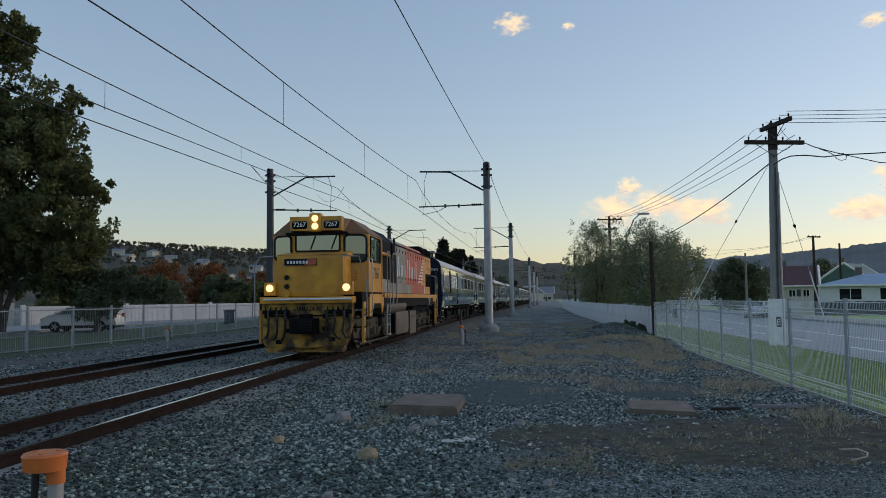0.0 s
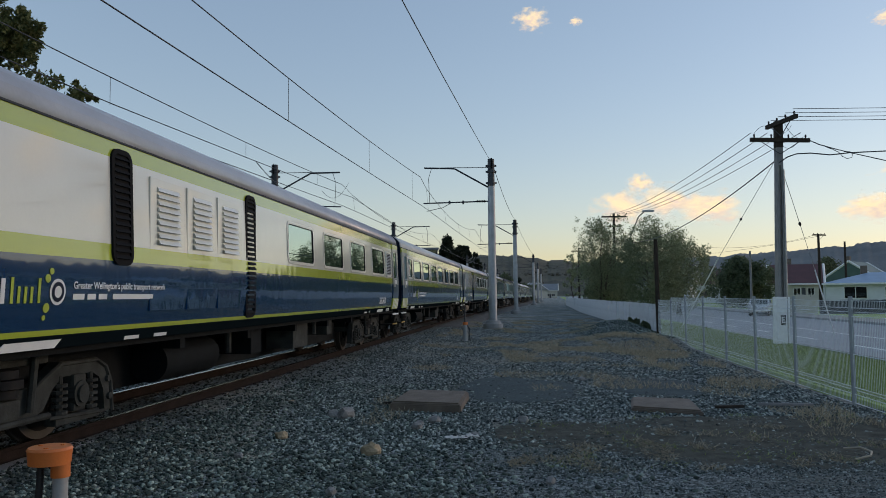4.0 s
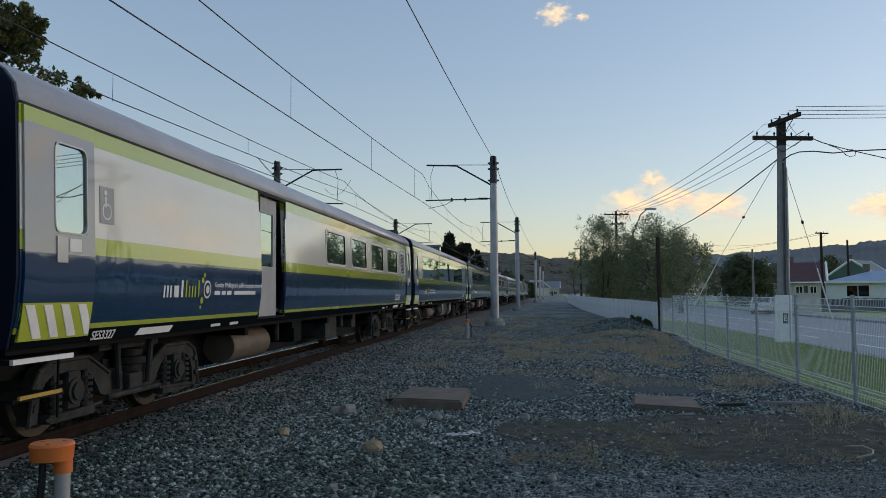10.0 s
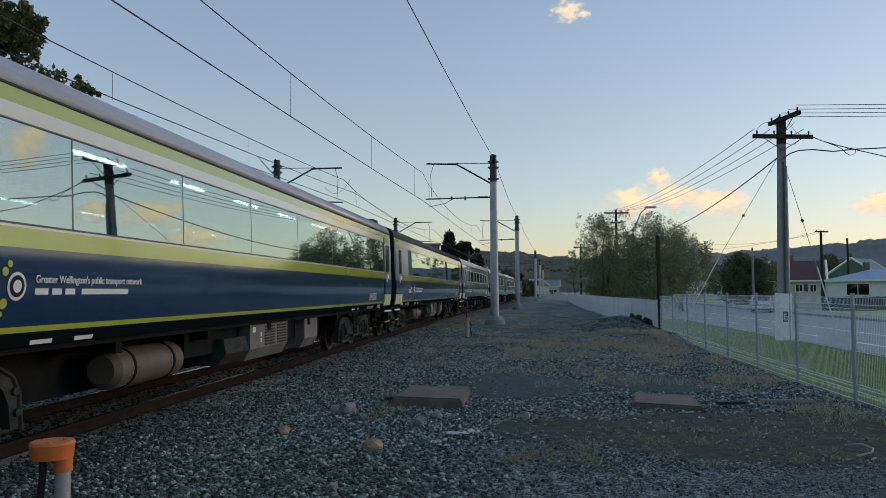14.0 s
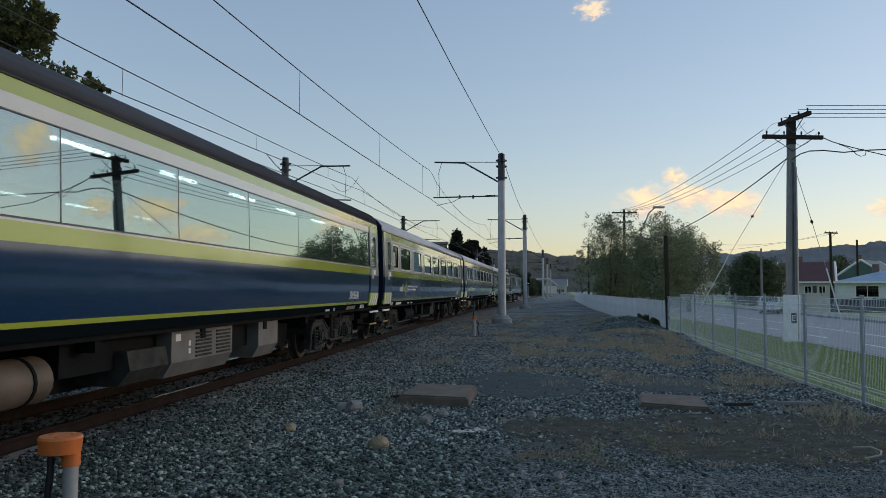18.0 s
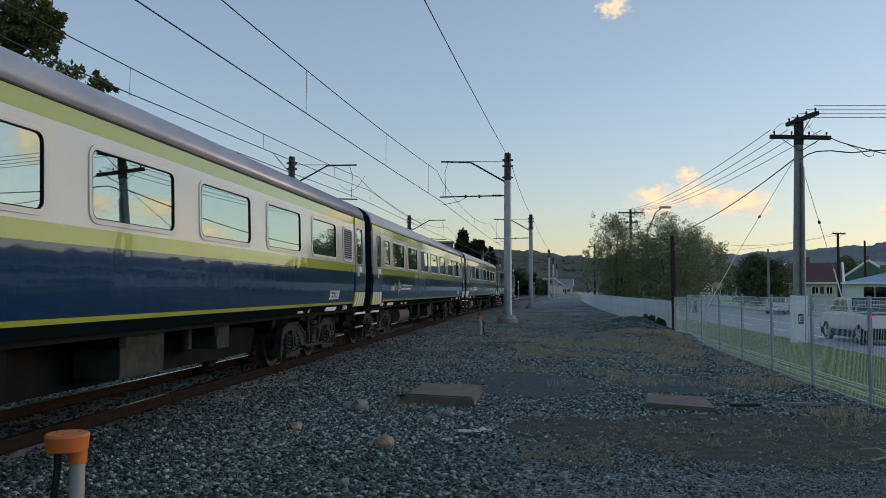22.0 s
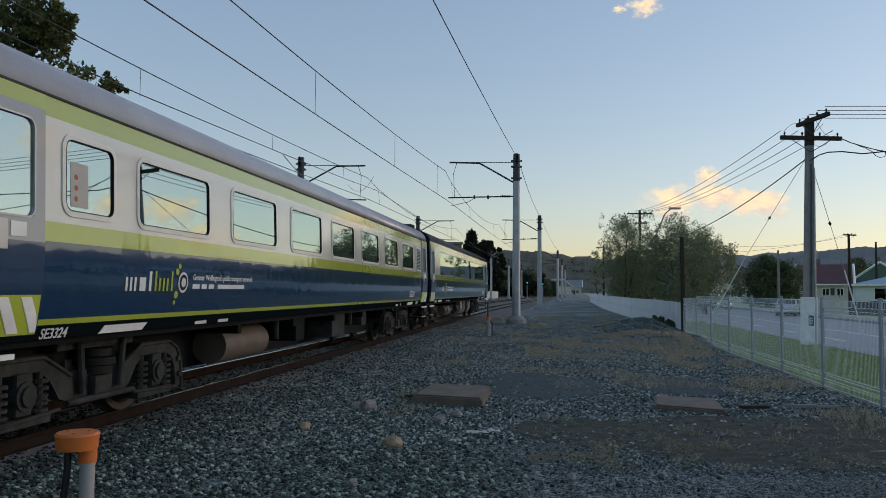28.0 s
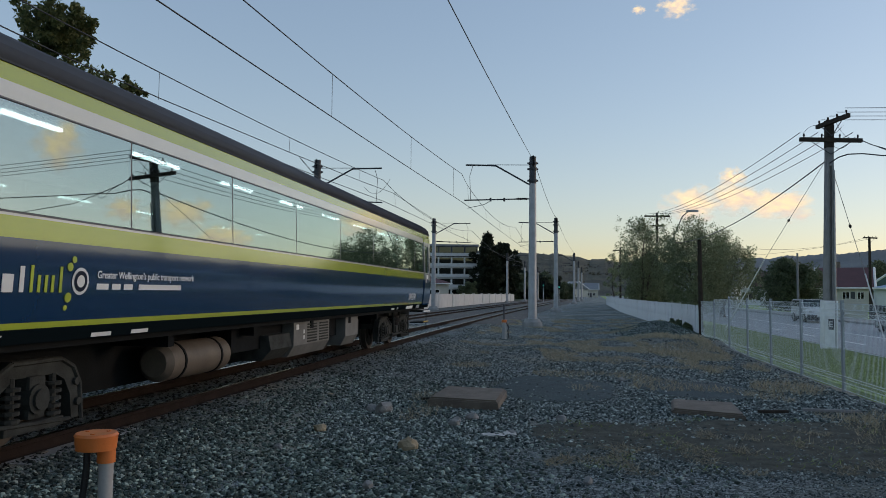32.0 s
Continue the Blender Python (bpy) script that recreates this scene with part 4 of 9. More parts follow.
    box(bm, -9.6, 9.6, -1.32, 1.32, 1.05, 1.10)
    part("floor", bm, seat_blue, car)
    bm = bmesh.new()
    box(bm, -9.6, 9.6, -1.32, 1.32, 2.80, 2.835)
    part("inner_ceiling", bm, inside_cream, car)
    if kind in ("SW", "SX"):
        for k in range(8):
            bm = bmesh.new()
            box(bm, -6.44 + 2.17 * k, -5.45 + 2.17 * k, -0.695, -0.655, 2.765, 2.80)
            part("light_strip", bm, lit_strip, car, "lit fluorescent strip")
    first = None
    for k in range(14):
        x = -7.6 + 1.17 * k
        if kind in ("SEG", "SES") and x < -0.8:
            continue
        for y in (-1.28, 0.3):
            if first is None:
                bm = bmesh.new()
                box(bm, 0, 0.14, 0, 0.98, 1.1, 2.08, 0.03)
                box(bm, 0, 0.5, 0, 0.98, 1.4, 1.52, 0.03)
                first = seat = part("seat", bm, seat_blue, car, "blue grey double seat")
            else:
                seat = first.copy()
                scene.collection.objects.link(seat)
            seat.matrix_basis = pose(x, y, 0)
    for x in (-9.2, 9.2):
        bm = bmesh.new()
        box(bm, x - 0.03, x + 0.03, -1.31, 1.31, 1.1, 2.82)
        part("inner_wall", bm, inside_cream, car)
    lean_in(car)
    underfloor(car, kind, kind == "SES" or number in ("SE3380", "SE3324"))
    true_ends(car)
    carriage_bogie(car, -7.15)
    carriage_bogie(car, 7.15)
    words = {"SE": "passenger carriage in navy, cream and lime with framed windows", "SEG": "generator carriage in navy, cream and lime with louvred doors",
             "SES": "servery carriage in navy, cream and lime with open sliding door", "SW": "passenger carriage in navy, cream and lime with one long window band",
             "SX": "last carriage in navy, cream and lime with long window band"}
    tagged(car, words[kind], "carriage", group="carriages of the train")
    return car


CARS = [carriage(*c) for c in (
    ("SEG", "SEG3430", roof_grey), ("SE", "SE3311", roof_grey), ("SES", "SES3327", roof_grey), ("SW", "SW3376", roof_grey), ("SW", "SW5646", roof_dark),
    ("SE", "SE3288", roof_grey), ("SE", "SE3380", roof_grey), ("SE", "SE3324", roof_grey), ("SX", "SW3394", roof_dark))]

# ---- the train: locomotive ----
loco = new("locomotive")


def quad_window(parent, a, b, z0, z1, name="window", glass=None, r=0.08, label="cab window with black rubber frame", split=False, wide=0.04):
    """A framed window on an upright face; a and b are (x, y) of its foot corners, seen from outside left to right."""
    a, b = Vector((*a, 0)), Vector((*b, 0))
    L, ang = (b - a).length, math.degrees(math.atan2(b.y - a.y, b.x - a.x))
    bm = bmesh.new()
    ring(bm, 0, L, z0, z1, r, wide, -0.03, 0.01)
    w = part(name, bm, rubber, parent, label)
    w.matrix_basis = pose(a.x, a.y, 0, 0, 0, ang)
    bm = bmesh.new()
    sheet_poly(bm, rounded(-0.01, L + 0.01, z0 - 0.01, z1 + 0.01, r), -0.012)
    part("pane", bm, glass or glass_loco, w)
    if split:
        bm = bmesh.new()
        box(bm, L * 0.47, L * 0.5, -0.03, -0.01, z0, z1)
        part("bar", bm, frame_grey, w)
    return w


glass_loco = M("dark_glossy_cab_glass", (0.02, 0.024, 0.026), 0.03, 0, 0.1, 2, 30, 0, 0.0, 1.0)
glass_screen = pane_material("grey_windscreen_glass", (0.12, 0.12, 0.12), 0.24)
glass_bright = pane_material("reflecting_cab_glass", (0.1, 0.1, 0.1), 0.8)


def loco_bogie(x):
    bm = bmesh.new()
    for s in (-1, 1):
        out = [(-2.25, 0.62), (-2.1, 0.86), (2.1, 0.86), (2.25, 0.62), (2.1, 0.30), (1.75, 0.26), (1.55, 0.52), (1.2, 0.58), (0.9, 0.42), (0.45, 0.30), (0.28, 0.30), (0.22, 0.52), (-0.22, 0.52), (-0.28, 0.30), (-0.45, 0.30), (-0.9, 0.42), (-1.2, 0.58), (-1.55, 0.52), (-1.75, 0.26), (-2.1, 0.30)]
        y0, y1 = s * 0.90, s * 1.04
        prism(bm, [(u * 1.12, v) for u, v in out], min(y0, y1), max(y0, y1), "y")
        for ax in (-1.65, 0, 1.65):
            box(bm, ax - 0.16, ax + 0.16, min(s * 0.85, s * 1.05), max(s * 0.85, s * 1.05), 0.32, 0.62, 0.02)
            rod(bm, (ax, s * 1.02, 0.48), (ax, s * 1.10, 0.48), 0.13, 14)
        rod(bm, (-1.9, s * 1.07, 0.22), (1.9, s * 1.07, 0.22), 0.03, 6)
        box(bm, -2.3, -2.0, min(s * 0.8, s * 1.1), max(s * 0.8, s * 1.1), 0.55, 0.75)
    box(bm, -0.4, 0.4, -0.9, 0.9, 0.6, 0.85)
    b = part("bogie", bm, loco_bogie_dust, loco, "three-axle bogie with pierced side frames")
    b.matrix_basis = pose(x, 0, 0)
    for s in (-1, 1):
        for ax in (-0.95, 0.95):
            bm = bmesh.new()
            rod(bm, (ax - 0.26, s * 1.08, 0.92), (ax + 0.26, s * 1.08, 0.92), 0.10, 14)
            rod(bm, (ax + 0.26, s * 1.08, 0.92), (ax + 0.42, s * 1.08, 0.90), 0.03, 8)
            part("brake_cylinder", bm, underframe, b, "black brake cylinder", True)
        for ax in (-1.25, -0.4, 0.4, 1.25):
            bm = bmesh.new()
            for k in range(5):
                rod(bm, (ax, s * 1.06, 0.34 + 0.05 * k), (ax, s * 1.06, 0.365 + 0.05 * k), 0.085, 10)
            part("spring", bm, loco_bogie_dust, b)
    # black discs on the frame face stand for the shade inside its holes
    for s in (-1, 1):
        for u, z, r in ((-1.85, 0.7, 0.06), (-1.05, 0.72, 0.075), (-0.72, 0.68, 0.075), (-0.4, 0.68, 0.06), (0.4, 0.68, 0.06), (0.72, 0.68, 0.075), (1.05, 0.72, 0.075), (1.85, 0.7, 0.06)):
            bm = bmesh.new()
            rod(bm, (u * 1.12, s * 1.041, z), (u * 1.12, s * 1.046, z), r, 14)
            part("frame_hole", bm, loco_black, b)
    for ax in (-1.65, 0, 1.65):
        wheelset(b, ax, 0.47, 0.56)
    return b


def rail_loop(pts, name="handrail", r=0.014, mat=None):
    bm = bmesh.new()
    tube(bm, pts, r, 8)
    part(name, bm, mat or rail_silver, loco, "bent grey handrail")


def build_loco():
    # underframe and sill
    bm = bmesh.new()
    box(bm, -7.9, 8.1, -1.30, 1.30, 1.12, 1.40)
    part("frame", bm, loco_black, loco, "heavy black underframe")
    for s in (-1, 1):
        bm = bmesh.new()
        box(bm, -4.5, 8.1, min(s * 1.30, s * 1.36), max(s * 1.30, s * 1.36), 1.40, 1.53, 0.008)
        part("sill", bm, loco_orange, loco, "faded yellow sill stripe")
    bm = bmesh.new()
    box(bm, -7.9, 8.1, -1.29, 1.29, 1.40, 1.55)
    part("deck", bm, loco_black, loco)
    # skirts with sloped cut-outs over the bogies
    for s in (-1, 1):
        for out in ([(-6.9, 1.42), (-4.55, 1.42), (-4.55, 1.25), (-4.75, 0.98), (-5.0, 1.25), (-6.0, 1.25), (-6.35, 0.92), (-6.9, 0.92)], [(6.9, 1.42), (8.1, 1.42), (8.1, 0.95), (7.75, 1.25), (6.9, 1.25)], [(5.3, 1.40), (6.2, 1.40), (5.95, 1.22), (5.88, 1.14), (5.64, 1.14), (5.55, 1.22)]):
            bm = bmesh.new()
            prism(bm, out, min(s * 1.30, s * 1.34), max(s * 1.30, s * 1.34), "y")
            part("skirt", bm, loco_orange if out[0][0] != 5.3 else slat_grey, loco, "faded yellow side skirt")
    # headstock
    bm = bmesh.new()
    prism(bm, [(-0.98, 0.34), (-0.88, 0.18), (1.02, 0.18), (1.12, 0.32), (1.16, 1.28), (-1.12, 1.28), (-1.10, 0.80)], -8.28, -7.9)
    part("headstock", bm, loco_yellow_dirty, loco, "grimy yellow headstock")
    bm = bmesh.new()
    prism(bm, [(-8.28, 0.22), (-8.46, 0.14), (-8.46, 0.10), (-8.0, 0.10), (-8.0, 0.22)], -0.90, 1.0, "y")
    part("rail_guard", bm, loco_yellow_dirty, loco, "grimy yellow rail guard")
    bm = bmesh.new()
    v = [bm.verts.new(p) for p in ((-8.28, -0.7, 0.24), (-8.28, 0.7, 0.24), (-8.50, 0, 0.20), (-8.29, 0, 0.52))]
    for q in ((0, 2, 3), (2, 1, 3), (0, 1, 2)):
        bm.faces.new([v[i] for i in q])
    part("plough", bm, loco_yellow_dirty, loco)
    bm = bmesh.new()
    box(bm, -8.40, -7.85, -1.15, 1.17, 1.28, 1.44, 0.02)
    part("front_platform", bm, loco_yellow, loco)
    bm = bmesh.new()
    rod(bm, (-8.47, -1.15, 1.38), (-8.47, 1.05, 1.38), 0.025, 8)
    part("platform_rail", bm, white_paint, loco)
    bm = bmesh.new()
    box(bm, -8.72, -8.28, -0.30, 0.34, 0.55, 0.92, 0.05)
    box(bm, -8.9, -8.68, -0.24, 0.1, 0.60, 0.86, 0.05)
    box(bm, -8.5, -8.3, -0.15, 0.15, 0.92, 1.02, 0.02)
    part("coupler", bm, loco_black, loco, "heavy black coupler")
    for s in (-1, 1):
        for k, u in enumerate((0.52, 0.72, 0.94)):
            bm = bmesh.new()
            y = s * u
            tube(bm, [(-8.29, y, 1.08), (-8.44, y, 1.08), (-8.52, y - 0.03, 0.9), (-8.5, y - s * 0.02, 0.6), (-8.42, y + s * 0.05, 0.45), (-8.36, y + s * 0.12, 0.36 + 0.05 * k)], 0.03, 8)
            part("hose", bm, cable_black, loco, "black rubber air hose")
        bm = bmesh.new()
        box(bm, -8.36, -8.28, s * 0.78 - 0.34, s * 0.78 + 0.34, 1.02, 1.12, 0.015)
        for k in range(5):
            rod(bm, (-8.34, s * 0.78 - 0.26 + 0.13 * k, 1.12), (-8.34, s * 0.78 - 0.26 + 0.13 * k, 1.19), 0.018, 6)
        part("jumper_box", bm, loco_black, loco)
    lettering("fleet_number", "DFB7267", 0.17, loco_black, loco, pose(-8.285, 0.36, 1.10, 90, 0, -90))
    bm = bmesh.new()
    rod(bm, (-8.36, -1.02, 0.98), (-8.36, 1.06, 0.98), 0.018, 8)
    part("uncoupling_bar", bm, loco_black, loco, "thin dark uncoupling bar")
    for y in (-1.0, -0.42, 0.46, 1.04):
        bm = bmesh.new()
        box(bm, -8.37, -8.28, y - 0.025, y + 0.025, 0.92, 1.02, 0.008)
        part("bracket", bm, loco_black, loco)
    for y, z in ((-0.62, 0.40), (-0.45, 0.66), (0.52, 0.62), (0.72, 0.34)):
        bm = bmesh.new()
        box(bm, -8.33, -8.28, y - 0.07, y + 0.07, z - 0.05, z + 0.05, 0.01)
        rod(bm, (-8.33, y, z), (-8.39, y, z), 0.028, 8)
        part("air_cock", bm, loco_black, loco, "grimy black air cock")
    for z in (0.34, 1.22):
        bm = bmesh.new()
        box(bm, -8.30, -8.28, -0.94 if z < 1 else -1.08, 1.08, z - 0.02, z + 0.02)
        part("rib", bm, loco_yellow_dirty, loco)
    # nose
    bm = bmesh.new()
    box(bm, -8.08, -6.85, -0.86, 0.84, 1.44, 2.50, 0.09)
    part("nose", bm, loco_yellow, loco, "yellow nose with rounded edges")
    bm = bmesh.new()
    prism(bm, [(-8.1, 2.48), (-6.9, 2.60), (-6.9, 2.48)], -0.9, 0.84, "y")
    part("nose_top", bm, loco_yellow, loco)
    bm = bmesh.new()
    box(bm, -8.14, -8.115, -0.2, 0.62, 2.22, 2.38)
    nb = part("nameplate", bm, end_navy, loco, "navy and red plate with a white line of marks")
    bm = bmesh.new()
    prism(bm, [(-0.19, 2.23), (0.12, 2.23), (0.02, 2.37), (-0.19, 2.37)], -8.145, -8.139)
    part("plate_end", bm, loco_red, nb)
    bm = bmesh.new()
    for k in range(7):
        box(bm, -8.15, -8.146, 0.02 + 0.08 * k, 0.07 + 0.08 * k, 2.26, 2.33)
    part("plate_marks", bm, decal_white, nb)
    for z in (1.92, 1.70):
        bm = bmesh.new()
        rod(bm, (-8.11, 0.56, z), (-8.17, 0.56, z), 0.06, 14)
        part("marker_lamp", bm, rubber, loco, "dark marker lamp", True)
    bm = bmesh.new()
    rod(bm, (-8.11, 0.56, 1.52), (-8.2, 0.56, 1.52), 0.09, 12)
    part("horn_socket", bm, loco_yellow, loco)
    for y in (0.97, -0.96):
        bm = bmesh.new()
        box(bm, -8.22, -7.95, y - 0.15, y + 0.15, 1.48, 1.80, 0.02)
        h = part("headlight", bm, loco_yellow, loco, "lit ditch light")
        bm = bmesh.new()
        rod(bm, (-8.22, y, 1.66), (-8.25, y, 1.66), 0.09, 18)
        part("lens", bm, lamp_warm, h, "glowing warm lens")
    # nose side louvre and door lines
    for k in range(5):
        bm = bmesh.new()
        box(bm, -7.35, -7.0, -1.04, -1.02, 1.86 + 0.05 * k, 1.885 + 0.05 * k)
        part("slat", bm, loco_yellow_dirty, loco)
    # cab
    plan = [(-7.0, -0.64), (-6.42, -1.28), (-4.55, -1.28), (-4.55, 1.28), (-6.42, 1.28), (-7.0, 0.64)]
    bm = bmesh.new()
    prism(bm, plan, 1.42, 3.06, "z")
    part("cab", bm, cab_yellow, loco, "yellow cab")
    bm = bmesh.new()
    a = [bm.verts.new((x, y, 3.06)) for x, y in ((-7.06, -0.68), (-6.42, -1.31), (-4.5, -1.31), (-4.5, 1.31), (-6.42, 1.31), (-7.06, 0.68))]
    b = [bm.verts.new((x, y, 3.46)) for x, y in ((-7.0, -0.66), (-6.42, -0.82), (-4.5, -0.82), (-4.5, 0.82), (-6.42, 0.82), (-7.0, 0.66))]
    for i in range(6):
        bm.faces.new((a[i], a[(i + 1) % 6], b[(i + 1) % 6], b[i]))
    bm.faces.new(b)
    bm.faces.new(a[::-1])
    part("cab_roof", bm, loco_roof, loco, "rust-brown sloped cab roof")
    bm = bmesh.new()
    box(bm, -7.28, -6.9, -0.68, 0.68, 3.13, 3.50, 0.02)
    nbx = part("number_box", bm, loco_yellow, loco, "yellow number box over the windscreen")
    for y0, y1, tx in ((0.62, 0.22, 0.58), (-0.22, -0.62, -0.25)):
        bm = bmesh.new()
        sheet = rounded(y1, y0, 3.18, 3.38, 0.05)
        prism(bm, sheet, -7.295, -7.282)
        p = part("number_panel", bm, loco_black, nbx)
        lettering("fleet_number", "7267", 0.165, decal_white, nbx, pose(-7.312, tx, 3.235, 90, 0, -90))
    bm = bmesh.new()
    box(bm, -7.36, -7.0, -0.16, 0.16, 3.10, 3.58, 0.06)
    hb = part("headlamp_box", bm, loco_yellow, loco, "yellow headlamp housing")
    for z in (3.24, 3.44):
        bm = bmesh.new()
        rod(bm, (-7.36, 0, z), (-7.385, 0, z), 0.085, 18)
        part("lens", bm, lamp_warm, hb, "glowing warm lens")
    bm = bmesh.new()
    box(bm, -7.2, -6.9, -0.8, 0.8, 3.03, 3.10)
    part("visor", bm, loco_black, loco)
    quad_window(loco, (-7.005, 0.56), (-7.005, -0.56), 2.64, 3.02, "windscreen", glass=glass_screen, r=0.03)
    for y in (0.05, -0.5):
        bm = bmesh.new()
        rod(bm, (-7.05, y, 3.02), (-7.05, y + 0.14, 2.66), 0.014, 6)
        part("wiper", bm, loco_black, loco)
    quad_window(loco, (-6.22, -1.285), (-4.98, -1.285), 2.38, 2.98, glass=glass_bright, r=0.03, split=True, label="reflecting sliding cab window")
    lettering("fleet_number", "7267", 0.42, decal_grey, loco, side_face(-5.85, 1.92, -1.288))
    quad_window(loco, (-4.98, 1.285), (-6.22, 1.285), 2.38, 2.98, r=0.03)
    bm = bmesh.new()
    box(bm, -6.40, -4.55, -1.30, -1.27, 1.42, 1.50)
    part("cab_sill", bm, loco_orange, loco)
    bm = bmesh.new()
    box(bm, -4.57, -4.50, -1.30, 1.30, 1.5, 3.06, 0.01)
    part("cab_edge", bm, loco_orange, loco)
    # dark intake section behind the cab
    bm = bmesh.new()
    box(bm, -4.5, -1.3, -1.00, 1.00, 1.55, 3.05)
    prism(bm, [(-1.08, 2.72), (-1.08, 3.1), (-0.8, 3.42), (0.8, 3.42), (1.08, 3.1), (1.08, 2.72)], -4.5, -1.25)
    part("intake_section", bm, loco_black, loco, "recessed black intake section")
    bm = bmesh.new()
    box(bm, -4.5, -4.0, -1.20, -1.0, 1.55, 2.66, 0.01)
    part("locker", bm, loco_grey, loco, "grey locker")
    bm = bmesh.new()
    box(bm, -3.2, -2.3, -1.16, -1.0, 1.55, 1.95, 0.01)
    part("locker", bm, loco_grey, loco)
    bm = bmesh.new()
    rod(bm, (-4.4, -1.12, 2.72), (-2.3, -1.12, 2.70), 0.05, 8)
    part("pipe", bm, loco_orange, loco)
    bm = bmesh.new()
    prism(bm, [(-1.9, 1.85), (-0.9, 1.85), (-1.15, 3.3), (-1.9, 3.3)], -1.15, -1.13, "y")
    part("hood_front_panel", bm, loco_black, loco)
    # long hood in three colours
    prof = [(-1.12, 1.85), (-1.12, 3.10), (-0.95, 3.30), (-0.6, 3.36), (0.6, 3.36), (0.95, 3.30), (1.12, 3.10), (1.12, 1.85)]
    base = [(-1.24, 1.53), (-1.24, 1.85), (1.24, 1.85), (1.24, 1.53)]
    for x0, x1, mt, b0, b1 in ((-1.3, 1.05, loco_grey, -4.5, 1.7), (1.05, 5.72, loco_red, 1.7, 5.05), (5.72, 7.85, loco_orange, 5.05, 6.65)):
        bm = bmesh.new()
        prism(bm, prof, x0, x1)
        hd = part("hood", bm, mt, loco, {loco_grey: "grey hood section", loco_red: "faded red hood section", loco_orange: "yellow hood section"}[mt])
        bm = bmesh.new()
        prism(bm, base, b0, b1)
        part("hood_base", bm, mt, loco)
        n = max(2, round((x1 - x0) / 0.6))
        w = (x1 - x0) / n
        for k in range(n):
            u = x0 + w * k
            top = 3.06
            low = 1.9 if mt is not loco_orange or k < 1 else 2.45
            bm = bmesh.new()
            box(bm, u + 0.012, u + w - 0.012, -1.136, -1.12, low, top, 0.004)
            d = part("hood_door", bm, mt, hd)
            for z in (low + 0.12, top - 0.16):
                bm = bmesh.new()
                box(bm, u + w - 0.14, u + w - 0.07, -1.144, -1.134, z, z + 0.1)
                part("latch", bm, loco_black, d)
    bm = bmesh.new()
    prism(bm, [(5.0, 1.86), (5.12, 1.86), (4.98, 1.54), (4.86, 1.54)], -1.252, -1.24, "y")
    part("stripe", bm, decal_white, loco)
    bm = bmesh.new()
    prism(bm, [(-0.7, 3.36), (-0.55, 3.42), (0.55, 3.42), (0.7, 3.36)], -1.2, 4.9)
    part("hood_roof", bm, roof_dark, loco, "sooty hood roof")
    for x in (-3.6, -2.4, -0.6, 1.2, 3.2):
        bm = bmesh.new()
        box(bm, x - 0.25, x + 0.25, -0.35, 0.35, 3.40, 3.52, 0.03)
        part("roof_hatch", bm, roof_dark, loco)
    bm = bmesh.new()
    rod(bm, (0.4, 0, 3.4), (0.4, 0, 3.66), 0.17, 14)
    part("exhaust", bm, loco_black, loco, "", True)
    bm = bmesh.new()
    rod(bm, (-1.3, -1.14, 3.12), (7.4, -1.14, 3.12), 0.022, 6)
    part("rain_strip", bm, loco_black, loco)
    # radiator grille and roof cage at the rear
    bm = bmesh.new()
    box(bm, 6.12, 7.82, -1.142, -1.12, 1.56, 2.40)
    g = part("radiator", bm, loco_black, loco, "black radiator grille")
    for k in range(26):
        bm = bmesh.new()
        box(bm, 6.16 + 0.063 * k, 6.185 + 0.063 * k, -1.16, -1.138, 1.64, 2.36)
        part("slat", bm, underframe, g)
    bm = bmesh.new()
    prism(bm, [(-1.10, 3.10), (-1.08, 3.36), (-0.9, 3.48), (0.9, 3.48), (1.08, 3.36), (1.10, 3.10)], 5.75, 7.9)
    part("fan_cage", bm, loco_black, loco, "black roof cage over the fans")
    for k in range(12):
        bm = bmesh.new()
        tube(bm, [(5.8 + 0.185 * k, -1.13, 3.14), (5.8 + 0.185 * k, -1.11, 3.38), (5.8 + 0.185 * k, -0.92, 3.51), (5.8 + 0.185 * k, 0.92, 3.51)], 0.012, 5)
        part("cage_bar", bm, underframe, loco)
    # plain shapes for the operator's mark
    def mark(out):
        bm = bmesh.new()
        prism(bm, out, -1.15, -1.137, "y")
        part("logo_block", bm, decal_white, loco, "white logo block")

    for a, w, z in ((-0.88, 0.14, 2.76), (-0.52, 0.14, 2.76), (-0.02, 0.08, 2.5), (0.24, 0.08, 2.5), (0.50, 0.08, 2.5), (0.78, 0.09, 2.5), (1.34, 0.13, 2.74), (1.70, 0.13, 2.74), (2.16, 0.10, 2.52), (2.48, 0.10, 2.52), (3.02, 0.10, 2.5), (3.36, 0.12, 2.76)):
        mark([(a, 2.10), (a + w, 2.10), (a + w - 0.03, z), (a - 0.03, z)])
    bm = bmesh.new()
    prism(bm, [(4.66, 1.90), (5.72, 1.90), (5.72, 3.06), (5.52, 3.06), (5.38, 2.72), (5.12, 2.34)], -1.139, -1.1365, "y")
    part("yellow_flash", bm, loco_orange, loco, "yellow paint flash with a slanting edge")
    for k in range(8):
        z, u, w = 1.98 + 0.125 * k, 3.85 + 0.19 * k, 0.60 - 0.068 * k
        for a, b in ((u, u + w), (u + w + 0.10, u + 1.85 * w + 0.10)):
            bm = bmesh.new()
            prism(bm, [(a, z), (b, z), (b + 0.05, z + 0.07), (a + 0.06, z + 0.07)], -1.15, -1.1395, "y")
            part("logo_bar", bm, decal_white, loco)
